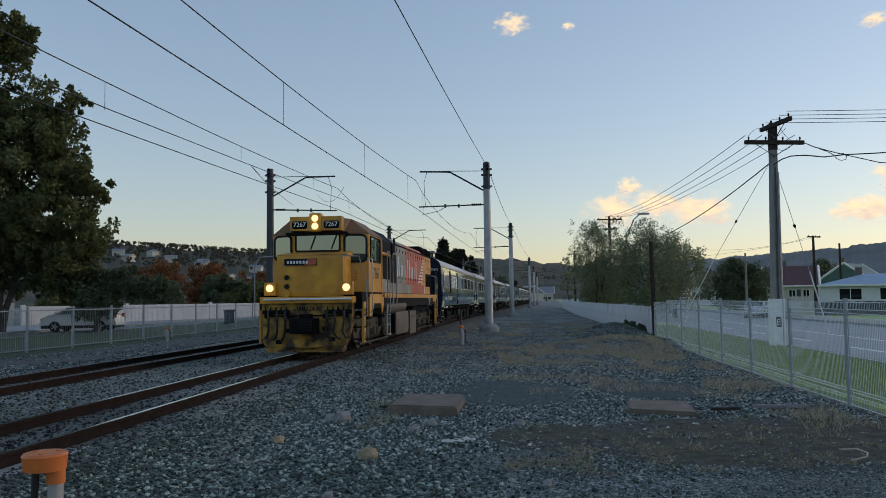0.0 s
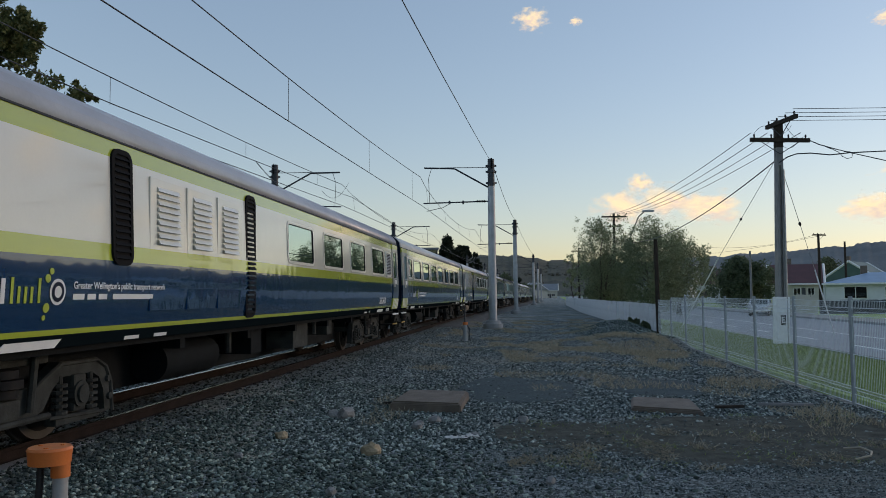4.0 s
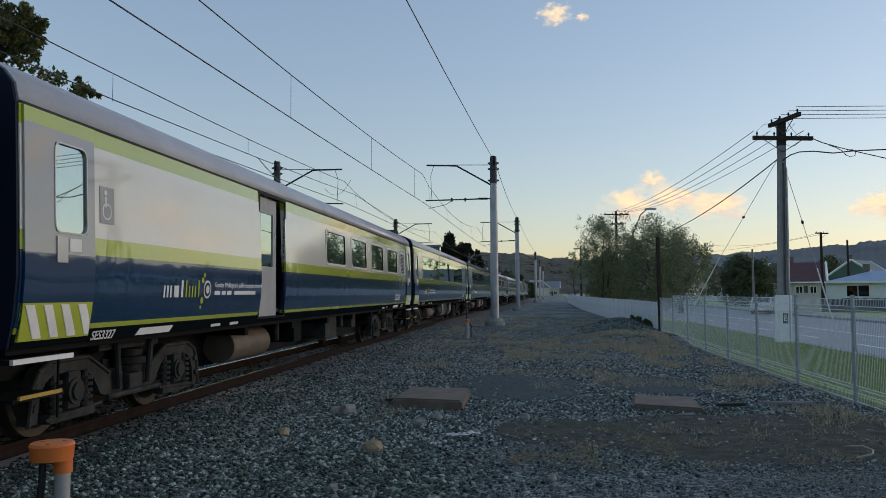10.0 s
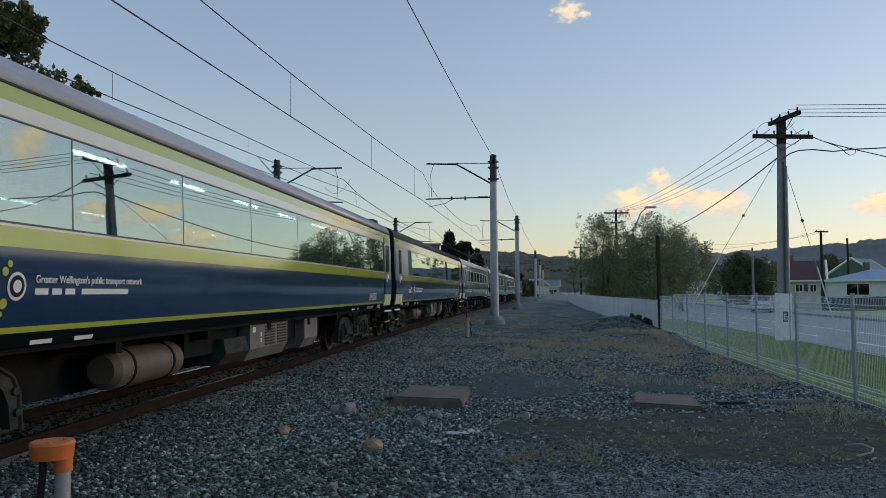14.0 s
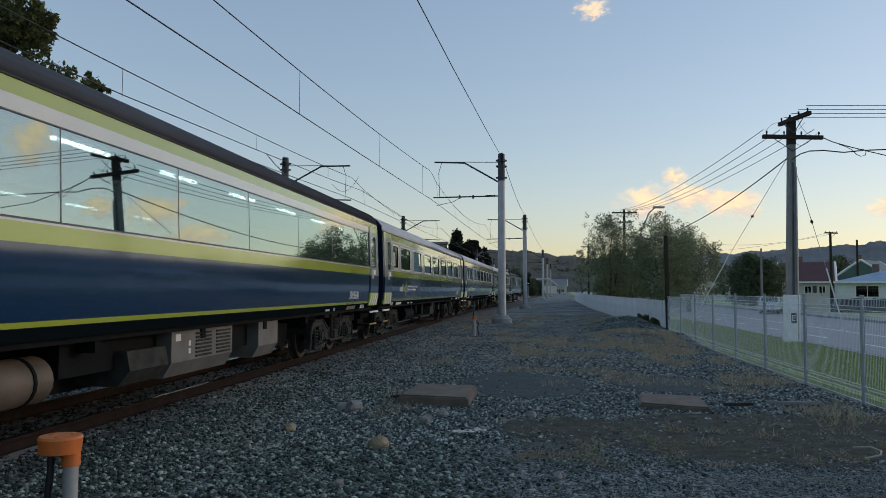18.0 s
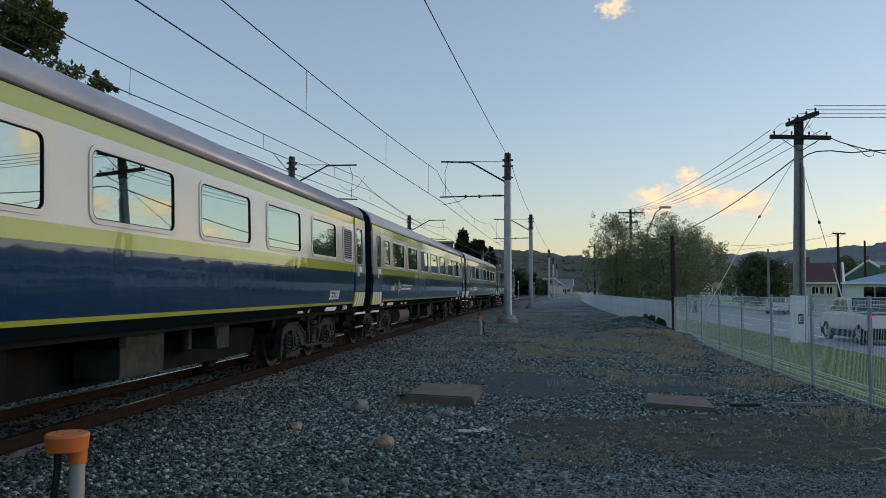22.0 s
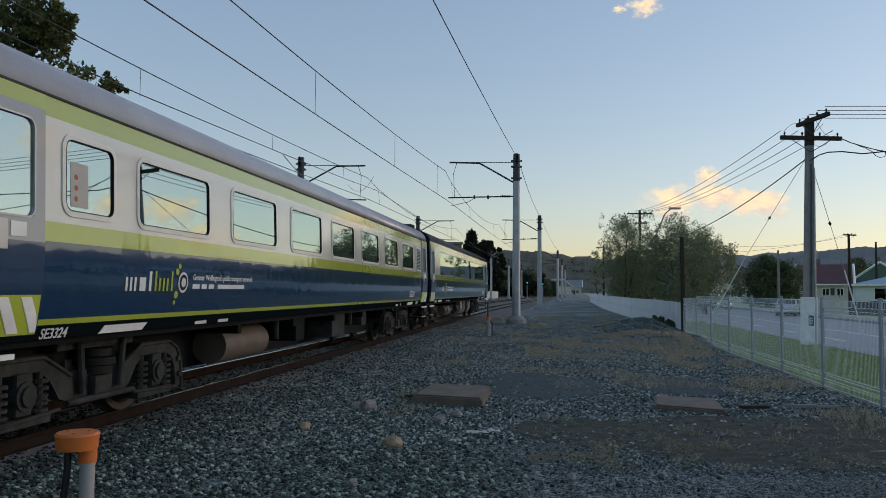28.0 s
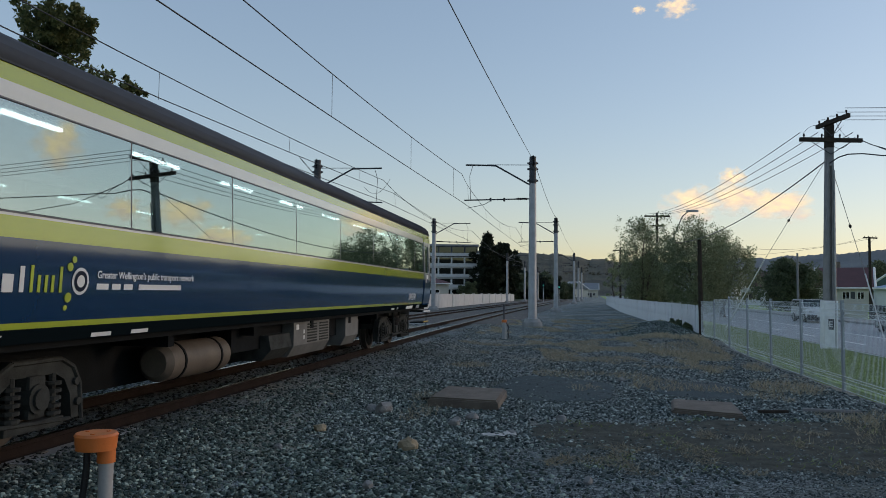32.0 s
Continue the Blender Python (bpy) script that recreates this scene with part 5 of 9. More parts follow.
    # handrails and steps
    for x in (-3.55, -2.75):
        rail_loop([(x, -1.3, 1.2), (x, -1.38, 1.25), (x, -1.38, 2.66), (x + 0.06, -1.38, 2.72), (x + 0.30, -1.38, 2.72), (x + 0.36, -1.38, 2.66), (x + 0.36, -1.38, 1.05 if x < -3 else 1.25), (x + 0.36, -1.3, 1.0 if x < -3 else 1.2)])
    rail_loop([(-7.85, -1.3, 0.95), (-7.85, -1.42, 0.95), (-7.95, -1.42, 1.8), (-8.05, -1.25, 2.42), (-8.08, -0.8, 2.44)])
    rail_loop([(-7.0, -1.3, 1.0), (-7.0, -1.42, 1.05), (-7.0, -1.42, 2.35), (-6.95, -1.36, 2.42), (-6.9, -1.30, 2.38), (-6.88, -1.30, 1.6)])
    rail_loop([(-7.95, 1.32, 0.7), (-7.95, 1.42, 0.75), (-7.98, 1.42, 2.2), (-8.0, 1.3, 2.44), (-8.08, 0.9, 2.46)])
    rail_loop([(7.9, -1.36, 0.6), (7.9, -1.40, 0.65), (7.9, -1.40, 2.3), (7.9, -1.1, 2.36), (7.9, -0.9, 2.3), (7.9, -0.9, 1.5)])
    rail_loop([(8.05, -1.3, 1.4), (8.05, -1.3, 2.35), (8.05, -0.7, 2.4), (8.05, -0.7, 1.4)])
    for x0, x1 in ((-7.85, -7.58), (7.7, 8.1)):
        for s in (-1, 1):
            bm = bmesh.new()
            panel(bm, x0, x1, 0.3, 1.3, [(x0 + 0.05, x1 - 0.05, 0.38, 0.56), (x0 + 0.05, x1 - 0.05, 0.68, 0.86), (x0 + 0.05, x1 - 0.05, 0.98, 1.16)], s * 1.34, s * 1.28)
            st = part("steps", bm, loco_orange, loco, "faded yellow step ladder")
            for z in (0.36, 0.66, 0.96):
                bm = bmesh.new()
                box(bm, x0 + 0.03, x1 - 0.03, min(s * 1.05, s * 1.36), max(s * 1.05, s * 1.36), z, z + 0.03)
                part("tread", bm, underframe, st)
    bm = bmesh.new()
    for x in (-3.42, -3.02):
        rod(bm, (x, -1.33, 0.30), (x, -1.33, 1.25), 0.016, 8)
    for z in (0.34, 0.62, 0.9):
        box(bm, -3.42, -3.02, -1.37, -1.25, z, z + 0.025)
    part("step_ladder", bm, rail_silver, loco, "thin grey step ladder below the frame")
    # tanks under the frame
    for s in (-1, 1):
        bm = bmesh.new()
        rod(bm, (-3.35, s * 1.1, 1.14), (-0.02, s * 1.1, 1.14), 0.22, 20)
        part("air_reservoir", bm, tank_brown, loco, "dusty brown air reservoir", True)
    bm = bmesh.new()
    box(bm, -2.0, 0.92, -1.25, 1.25, 0.22, 0.98, 0.13)
    part("fuel_tank", bm, tank_brown, loco, "dusty brown fuel tank", True)
    bm = bmesh.new()
    box(bm, -2.03, -1.98, -1.2, 1.2, 0.30, 0.90)
    part("tank_end", bm, loco_black, loco)
    bm = bmesh.new()
    box(bm, 0.94, 2.35, -1.28, 1.28, 0.16, 0.95, 0.015)
    bb = part("battery_box", bm, tank_brown, loco, "dusty brown battery box")
    for x in (1.2, 1.9):
        bm = bmesh.new()
        box(bm, x, x + 0.09, -1.315, -1.30, 0.74, 0.8)
        part("latch", bm, loco_black, bb)
    bm = bmesh.new()
    for k in range(5):
        tube(bm, [(2.2, -1.2 + 0.05 * k, 1.08 - 0.05 * k), (3.5, -1.15, 1.06 - 0.06 * k), (7.0, -1.1, 1.02 - 0.04 * k)], 0.025, 6)
    part("pipework", bm, underframe, loco, "bundle of grimy pipes")
    bm = bmesh.new()
    rod(bm, (-3.25, -1.0, 0.72), (-2.35, -1.0, 0.72), 0.16, 14)
    part("filter", bm, bogie_grey, loco, "", True)
    bm = bmesh.new()
    rod(bm, (7.2, -1.0, 0.78), (7.75, -1.0, 0.78), 0.14, 14)
    part("filter", bm, bogie_grey, loco, "", True)
    bm = bmesh.new()
    box(bm, 8.1, 8.55, -0.16, 0.16, 0.62, 0.9, 0.03)
    part("coupler", bm, loco_black, loco)
    # true lengths of the front end
    drawn, true = (-8.9, -8.3, -7.0, -6.42, -4.5, -3.55, -2.75, -2.0, -1.3), (-7.7, -7.12, -6.15, -5.88, -4.12, -3.8, -2.9, -1.55, -0.95)
    for ob in loco.children:
        if ob.matrix_basis.translation.length > 0.01:
            x = ob.matrix_basis.translation.x
            if x < -1.3:
                ob.matrix_basis = pose(float(np.interp(x, drawn, true)) - x, 0, 0) @ ob.matrix_basis
            continue
        for v in ob.data.vertices:
            if v.co.x < -1.3:
                v.co.x = float(np.interp(v.co.x, drawn, true))
        for kid in ob.children:
            if kid.matrix_basis.translation.length > 0.01:
                x = kid.matrix_basis.translation.x
                kid.matrix_basis = pose(float(np.interp(x, drawn, true)) - x, 0, 0) @ kid.matrix_basis
            else:
                for v in kid.data.vertices:
                    if v.co.x < -1.3:
                        v.co.x = float(np.interp(v.co.x, drawn, true))
    # windows in the slanting corners of the cab
    quad_window(loco, (-6.135, -0.722), (-5.925, -1.202), 2.36, 3.0, glass=glass_screen, r=0.1, wide=0.05)
    quad_window(loco, (-5.925, 1.202), (-6.135, 0.722), 2.42, 3.0, glass=glass_screen, r=0.1)
    loco_bogie(-4.25)
    loco_bogie(5.75)


build_loco()
tagged(loco, "yellow, grey and red diesel locomotive with lit headlights", "locomotive")

# ---- overhead line: masts, brackets, wires ----
def mast(x, y, toward, height=8.1):
    """A round steel mast on a concrete block; toward: +1 if its bracket reaches to +x, -1 to -x."""
    m = new("catenary_mast")
    bm = bmesh.new()
    rod(bm, (0, 0, -0.2), (0, 0, 0.25), 0.47, 24)
    rod(bm, (0, 0, 0.24), (0, 0, 0.40), 0.40, 24, 0.33)
    part("footing", bm, concrete, m, "stepped round concrete footing")
    bm = bmesh.new()
    rod(bm, (0, 0, 0.4), (0, 0, 6.8), 0.20, 16, 0.165)
    part("tube", bm, galv if toward < 0 or y > 60 else galv_dark, m, "steel tube", True)
    bm = bmesh.new()
    rod(bm, (0, 0, 6.8), (0, 0, height), 0.168, 16, 0.158)
    part("sleeve", bm, galv_dark, m, "dark top sleeve", True)
    for z in (height - 0.32, height - 0.60, height - 1.15):
        bm = bmesh.new()
        rod(bm, (0, 0, z - 0.05), (0, 0, z + 0.05), 0.20, 16)
        box(bm, -0.26, 0.26, -0.03, 0.03, z - 0.04, z + 0.04)
        part("clamp", bm, galv_dark, m)
    bm = bmesh.new()
    box(bm, -0.07, 0.07, -0.28, -0.18, 1.1, 1.6, 0.01)
    part("bond_box", bm, galv, m)
    d = toward
    bm = bmesh.new()
    zt = height - 0.42
    tube(bm, [(d * 0.16, 0, zt - 0.92), (d * 1.75, 0, zt - 0.02), (d * 2.15, 0, zt), (d * 3.2, 0, zt + 0.02)], 0.04, 8)
    part("cantilever", bm, galv_dark, m, "bent cantilever arm")
    bm = bmesh.new()
    rod(bm, (d * 0.16, 0, zt + 0.02), (d * 2.2, 0, zt + 0.03), 0.016, 6)
    part("tie_rod", bm, galv_dark, m)
    bm = bmesh.new()
    rod(bm, (d * 0.16, 0, 6.08), (d * 3.25, 0, 6.0), 0.032, 8)
    for u in (1.35, 2.0):
        rod(bm, (d * u, 0, 5.95), (d * u, 0, 6.12), 0.045, 8)
    part("registration_arm", bm, galv_dark, m, "straight registration arm")
    bm = bmesh.new()
    tube(bm, [(d * 2.0, 0, 5.98), (d * 2.3, 0, 5.80), (d * 3.1, 0, 5.62)], 0.013, 6)
    tube(bm, [(d * 2.85, 0, zt), (d * 3.0, 0, zt - 0.5), (d * 2.95, 0, 6.02)], 0.012, 6)
    part("steady_arm", bm, galv_dark, m)
    bm = bmesh.new()
    rod(bm, (d * 0.26, 0, 6.08), (d * 0.78, 0, 6.075), 0.034, 8)
    for k in range(5):
        rod(bm, (d * (0.3 + 0.09 * k), 0, 6.08), (d * (0.34 + 0.09 * k), 0, 6.08), 0.06, 10)
    part("insulator", bm, loco_black, m, "ribbed dark insulator")
    bm = bmesh.new()
    for k in range(4):
        rod(bm, (-d * 0.02, -0.25, height - 0.42 + 0.09 * k), (-d * 0.02, -0.25, height - 0.38 + 0.09 * k), 0.055, 10)
    rod(bm, (-d * 0.02, -0.25, height - 0.5), (-d * 0.02, -0.25, height + 0.02), 0.02, 6)
    part("insulator", bm, loco_black, m, "ribbed dark insulator")
    m.matrix_basis = pose(x, y, 0)
    return tagged(m, "grey steel catenary mast on a concrete footing beside the track", "mast", group="masts of the overhead line")


MAST_Y = (-60.0, 36.8, 66.8, 124.0, 155.0, 190.0)
for y in MAST_Y[1:]:
    mast(centre(y) + 3.47, y, -1)
    mast(centre(y) - 7.1, y + 1.0, 1)


def wire(name, pts, r=0.008, mat=None, label="thin dark overhead wire", cat="wire"):
    cu = bpy.data.curves.new(name, "CURVE")
    cu.dimensions, cu.bevel_depth, cu.bevel_resolution = "3D", r, 1
    sp = cu.splines.new("POLY")
    sp.points.add(len(pts) - 1)
    for p, q in zip(sp.points, pts):
        p.co = (*q, 1)
    cu.materials.append(mat or wire_dark)
    return tagged(new(name, cu), label, cat, group="overhead wires")


def hung(a, b, sag, n=14):
    a, b = Vector(a), Vector(b)
    return [tuple(a.lerp(b, k / n) - Vector((0, 0, sag * 4 * (k / n) * (1 - k / n)))) for k in range(n + 1)]


def line_wires(line, over, low_c, dropper_low):
    """Contact and messenger wires of one track; the span over the yard is long. over(y) is the messenger's height there."""
    def stagger(y):
        return -0.42 + 0.47 * (min(max(y, 0), 37) - 9) / 27
    cont, mess = [], []
    for k in range(57):
        y = -60.0 + k * 1.73
        cont.append((centre(y) + line + stagger(y), y, low_c + (5.95 - low_c) * max(0, y - 5) / 31.8))
        mess.append((centre(y) + line + stagger(y), y, over(max(y, 0))))
    for y in (9.7, 18.0, 26.35, 34.7) if line == 0.0 else (9.3, 17.2, 25.1, 33.0):
        x = centre(y) + line + stagger(y)
        wire("dropper", [(x, y, dropper_low(y)), (x, y, over(y))], 0.006, label="thin vertical dropper wire")
    for y0, y1, sag in ((36.8, 66.8, 0.7), (66.8, 124.0, 1.2), (124.0, 155.0, 0.7)):
        for j in range(1, 13):
            u = j / 12
            y = y0 + (y1 - y0) * u
            zm = over(36.8) - sag * 4 * u * (1 - u)
            cont.append((centre(y) + line + 0.1, y, 5.95))
            mess.append((centre(y) + line, y, zm))
            if j % 3 == 1:
                wire("dropper", [(centre(y) + line + 0.1, y, 5.95), (centre(y) + line, y, zm)], 0.005, label="thin vertical dropper wire")
    wire("contact_wire", cont, 0.012, label="straight copper contact wire above the track")
    wire("messenger_wire", mess, 0.012, label="sagging messenger wire above the track")


line_wires(0.0, lambda y: 6.63 - 0.0045 * y + 0.00061 * y * y, 5.56, lambda y: 5.56 + 0.39 * max(0, y - 5) / 31.8)
line_wires(-SPACING, lambda y: 6.57 + 0.00075 * (y - 14) ** 2, 5.35, lambda y: 5.93 + 0.031 * max(0, y - 17))
feeder = [(centre(y) + 2.12 + 1.05 * (y + 60) / 96.8 if y < 6 else centre(y) + 2.37 + 1.0 * (y - 6) / 30.8, y - 0.25, 7.75 + 0.33 * max(0, y - 6) / 30.8) for y in (-60, -40, -20, 6, 14, 22, 30, 36.8)]
for y0, y1 in zip(MAST_Y[1:], MAST_Y[2:]):
    feeder += hung((centre(y0) + 3.45, y0 - 0.25, 8.1), (centre(y1) + 3.45, y1 - 0.25, 8.1), 0.35, 10)
wire("feeder_wire", feeder, 0.014, label="dark feeder wire along the mast tops")
earth = [(-9.6, -10, 5.75), (-8.4, 5, 5.78), (-7.72, 13.6, 5.87), (-7.3, 17.1, 5.93), (-6.3, 25.6, 6.19), (-5.35, 34.0, 6.5), (-4.6, 40.0, 6.75), (-2.6, 66, 6.9)]
wire("earth_wire", earth, 0.012, label="dark wire above the farther track")
wire("line_jumper", hung((-6.25, 26.0, 6.2), (-7.7, 37.6, 6.9), 0.1), 0.008)
wire("line_jumper", hung((-6.25, 26.0, 6.2), (-7.0, 37.6, 6.3), 0.1), 0.008)
wire("line_jumper", hung((-4.3, 36, 6.9), (-5.6, 36.5, 6.6), 0.5), 0.008)

# ---- the street side ----
# the street lies lower than the yard: what is laid out here, on the yard's level, is moved down and out from the eye's point by STREET
STREET = 1.3
street_pose = Matrix.Translation((0, 0, CAM_Z)) @ Matrix.Scale(STREET, 4) @ Matrix.Translation((0, 0, -CAM_Z))
STREET_Z = (street_pose @ Vector((0, 0, 0.02))).z


def to_street(*kinds):
    for ob in list(scene.collection.objects):
        if ob.parent is None and ob.name.split(".")[0] in kinds and ob.name not in ON_STREET:
            ob.matrix_basis = street_pose @ ob.matrix_basis
            ON_STREET.add(ob.name)


ON_STREET = set()
def grass_material(name, a, b):
    m = M(name, a, 0.9, 0, 0.4, 1.2, 45, 0.6, tint=b, depth=0.03)
    return m


grass_mat = grass_material("mown_grass", (0.31, 0.40, 0.115), (0.20, 0.265, 0.08))
asphalt = M("street_asphalt", (0.25, 0.262, 0.28), 0.65, 0, 0.2, 0.8, 60, 0.2)


def strip(name, left, right, ys_, z, mat, label, cat):
    """A long thin slab following the line: left and right offsets from the track."""
    verts, faces = [], []
    for y in ys_:
        for o, zz in ((left, z), (right, z), (right, z - 0.25), (left, z - 0.25)):
            verts.append((centre(y) + o, y, zz))
    for i in range(len(ys_) - 1):
        for j in range(4):
            faces.append((i * 4 + j, i * 4 + (j + 1) % 4, i * 4 + 4 + (j + 1) % 4, i * 4 + 4 + j))
    return tagged(mesh_ob(name, verts, [f[::-1] for f in faces], mat), label, cat, kind="structure")


LONG = [-360 + 12 * k for k in range(86)]
strip("verge", 10.0, 13.05, LONG, 0.05, grass_mat, "mown green grass verge", "grass")
strip("road", 13.2, 21.6, LONG, 0.02, asphalt, "grey asphalt street", "road")
strip("kerb", 13.05, 13.2, LONG, 0.11, concrete, "pale concrete kerb", "kerb")
strip("kerb", 21.6, 21.75, LONG, 0.13, concrete, "pale concrete kerb", "kerb")
strip("pavement", 21.75, 24.0, LONG, 0.10, concrete, "concrete footpath", "pavement")
strip("lawn", 24.0, 70.0, LONG, 0.06, grass_mat, "front lawns", "grass")
for o in (14.7, 16.9):
    for k in range(16 if o < 15 else 1):
        y0 = 10 + 5.2 * k
        ys_ = [y0, y0 + 2.4] if o < 15 else [-20 + 10 * j for j in range(14)]
        strip("road_marking", o, o + 0.12, ys_, 0.026, white_paint, "white painted road line", "road marking")


def mesh_fence(a, b, post_end, height=1.45):
    """One bay of a welded mesh fence from a to b (x, y), with V folds at top and foot."""
    f = new("mesh_fence_bay")
    a, b = Vector((*a, 0)), Vector((*b, 0))
    L, ang = (b - a).length, math.degrees(math.atan2(b.y - a.y, b.x - a.x))
    bm = bmesh.new()
    box(bm, -0.025, 0.025, -0.025, 0.025, -0.1, height + 0.06, 0.006)
    part("post", bm, fence_grey, f, "square steel post")
    bm = bmesh.new()
    n = int(L / 0.05)
    prof = [(0, 0.02), (0, 0.14), (-0.035, 0.19), (0, 0.24), (0, height - 0.22), (-0.035, height - 0.16), (0, height - 0.10), (0, height)]
    tri = [(0.0023 * math.cos(radians(a)), 0.0023 * math.sin(radians(a))) for a in (90, 210, 330)]
    for k in range(n):
        x = 0.03 + (L - 0.06) * k / max(1, n - 1)
        rows_ = [[bm.verts.new((x + dx, y + dy, z)) for dx, dy in tri] for y, z in prof]
        for lo_, hi_ in zip(rows_, rows_[1:]):
            for q in range(3):
                bm.faces.new((lo_[q], lo_[(q + 1) % 3], hi_[(q + 1) % 3], hi_[q]))
    for z, y in ((0.02, 0), (0.14, 0), (0.19, -0.035), (0.24, 0), (0.7, 0), (height - 0.22, 0), (height - 0.16, -0.035), (height - 0.1, 0), (height, 0)):
        box(bm, 0.03, L - 0.03, y - 0.004, y + 0.004, z - 0.004, z + 0.004)
    tagged(part("mesh", bm, fence_green, f, "pale green welded wire mesh"), kind="stuff")
    f.matrix_basis = pose(a.x, a.y, 0.0, 0, 0, ang)
    return tagged(f, "pale green welded mesh fence bay with steel post", "fence", group="mesh fence along the street")


FY = [3.82, 6.2, 8.58, 10.98, 13.37, 15.76, 18.15, 20.53, 22.9, 25.3, 28.0]
for y0, y1 in zip(FY, FY[1:]):
    mesh_fence((5.79 + (y0 - 10.98) * 0.118, y0), (5.79 + (y1 - 10.98) * 0.118, y1), False, 1.36 if y0 > 23 else 1.45)


def board_fence(x0, y0, x1, y1, h0, h1, count, mat, label, seed, kind="board_fence"):
    f = new(kind)
    rr = random.Random(seed)
    L, ang = math.hypot(x1 - x0, y1 - y0), math.degrees(math.atan2(y1 - y0, x1 - x0))
    w = L / count
    bm = bmesh.new()
    box(bm, 0, w * 0.985, -0.012, 0.012, 0, 1.0)
    first = part("board", bm, mat, f)
    first.matrix_basis = pose(0, 0, 0) @ Matrix.Diagonal((1, 1, h0, 1))
    for k in range(1, count):
        o = first.copy()
        scene.collection.objects.link(o)
        o.matrix_basis = pose(w * k, rr.uniform(-0.006, 0.006), 0, rr.uniform(-1, 1), rr.uniform(-0.5, 0.5), 0) @ Matrix.Diagonal((1, 1, h0 + (h1 - h0) * k / count + rr.uniform(-0.02, 0.02), 1))
    bm = bmesh.new()
    for z in (0.3, max(h0, h1) * 0.75):
        box(bm, 0, L, -0.07, -0.014, z, z + 0.08)
    part("rail", bm, mat, f)
    f.matrix_basis = pose(x0, y0, 0, 0, 0, ang)
    return tagged(f, label, "fence", group="board fences along the street")


board_fence(7.95, 28.3, 8.95, 37.0, 1.18, 1.2, 60, paling_white, "whitewashed board fence leading away beside the yard", 3)
board_fence(8.95, 37.0, 12.5, 70.0, 1.2, 1.22, 110, paling_white, "long whitewashed board fence leading away beside the yard", 4)
board_fence(12.5, 70.0, 19.4, 121.0, 1.22, 1.25, 110, paling_white, "far whitewashed board fence beside the yard", 5)

bm = bmesh.new()
rod(bm, (0, 0, -0.2), (0, 0, 3.55), 0.085, 12, 0.07)
tp = part("timber_post", bm, creosote, smooth=True)
tp.matrix_basis = pose(7.82, 28.0, 0, 0, -0.6, 0)
tagged(tp, "dark weathered timber post at the fence end", "post")


def utility_pole(x, y, h, concrete_pole=True, arms=((6.2, 0, 1.75), ), lean=0.0, white=True):
    p = new("utility_pole")
    bm = bmesh.new()
    if concrete_pole:
        prism(bm, [(-0.14, -0.12), (0.14, -0.12), (0.14, 0.12), (-0.14, 0.12)], -0.2, 0.5, "z")
        for s in (-1, 1):
            v = [bm.verts.new(q) for q in ((s * 0.14, -0.13, 0), (s * 0.14, 0.13, 0), (s * 0.09, 0.10, h * 0.86), (s * 0.09, -0.10, h * 0.86), (s * 0.05, -0.13, 0), (s * 0.05, 0.13, 0), (s * 0.035, 0.10, h * 0.86), (s * 0.035, -0.10, h * 0.86))]
            for q in ((0, 1, 2, 3), (7, 6, 5, 4), (0, 3, 7, 4), (1, 5, 6, 2), (3, 2, 6, 7)):
                bm.faces.new([v[i] for i in q])
        prism(bm, [(-0.10, -0.03), (0.10, -0.03), (0.10, 0.03), (-0.10, 0.03)], 0.0, h * 0.86, "z")
        box(bm, -0.092, 0.092, -0.10, 0.10, h * 0.8, h)
    else:
        rod(bm, (0, 0, -0.2), (0, 0, h), 0.15, 12, 0.10)
    part("shaft", bm, pole_concrete if concrete_pole else creosote, p, "grey concrete shaft" if concrete_pole else "dark timber shaft")
    if concrete_pole:
        bm = bmesh.new()
        box(bm, -0.098, 0.098, -0.108, 0.108, h * 0.88, h + 0.01)
        part("head", bm, creosote, p, "dark pole head")
    if white:
        bm = bmesh.new()
        box(bm, -0.19, 0.19, -0.16, 0.16, -0.1, 1.45, 0.02)
        part("base", bm, pole_white, p, "white painted base")
        bm = bmesh.new()
        box(bm, -0.09, 0.06, -0.172, -0.162, 0.62, 0.92)
        sg = part("sign", bm, loco_black, p, "small black sign with a letter")
        lettering("letter", "E", 0.24, decal_white, sg, pose(-0.085, -0.175, 0.69, 90, 0, 0))
        bm = bmesh.new()
        rod(bm, (0.13, -0.15, 0), (0.09, -0.13, h * 0.78), 0.025, 8)
        part("conduit", bm, pipe_grey, p, "pale cable conduit")
    for z, turn, L, *slid in arms:
        bm = bmesh.new()
        box(bm, -L / 2, L / 2, -0.16, -0.06, z - 0.06, z + 0.06, 0.01)
        a = part("crossarm", bm, creosote, p, "dark timber crossarm")
        a.matrix_basis = pose(0, 0, 0, 0, 0, turn) @ pose(slid[0] if slid else 0, 0, 0)
        for k in range(4):
            u = -L / 2 + 0.12 + (L - 0.24) * k / 3
            bm = bmesh.new()
            rod(bm, (u, -0.11, z + 0.05), (u, -0.11, z + 0.12), 0.02, 8)
            rod(bm, (u, -0.11, z + 0.11), (u, -0.11, z + 0.17), 0.03, 10, 0.022)
            part("insulator", bm, rubber, a)
        for s in (-1, 1):
            bm = bmesh.new()
            rod(bm, (0, -0.12, z - 0.42), (s * L * 0.33, -0.12, z - 0.04), 0.012, 6)
            part("brace", bm, galv_dark, a)
    p.matrix_basis = pose(x, y, 0, 0, lean, 0)
    return tagged(p, "concrete utility pole with timber crossarms and white base" if white else "utility pole with crossarm beside the street", "utility pole", group="utility poles")


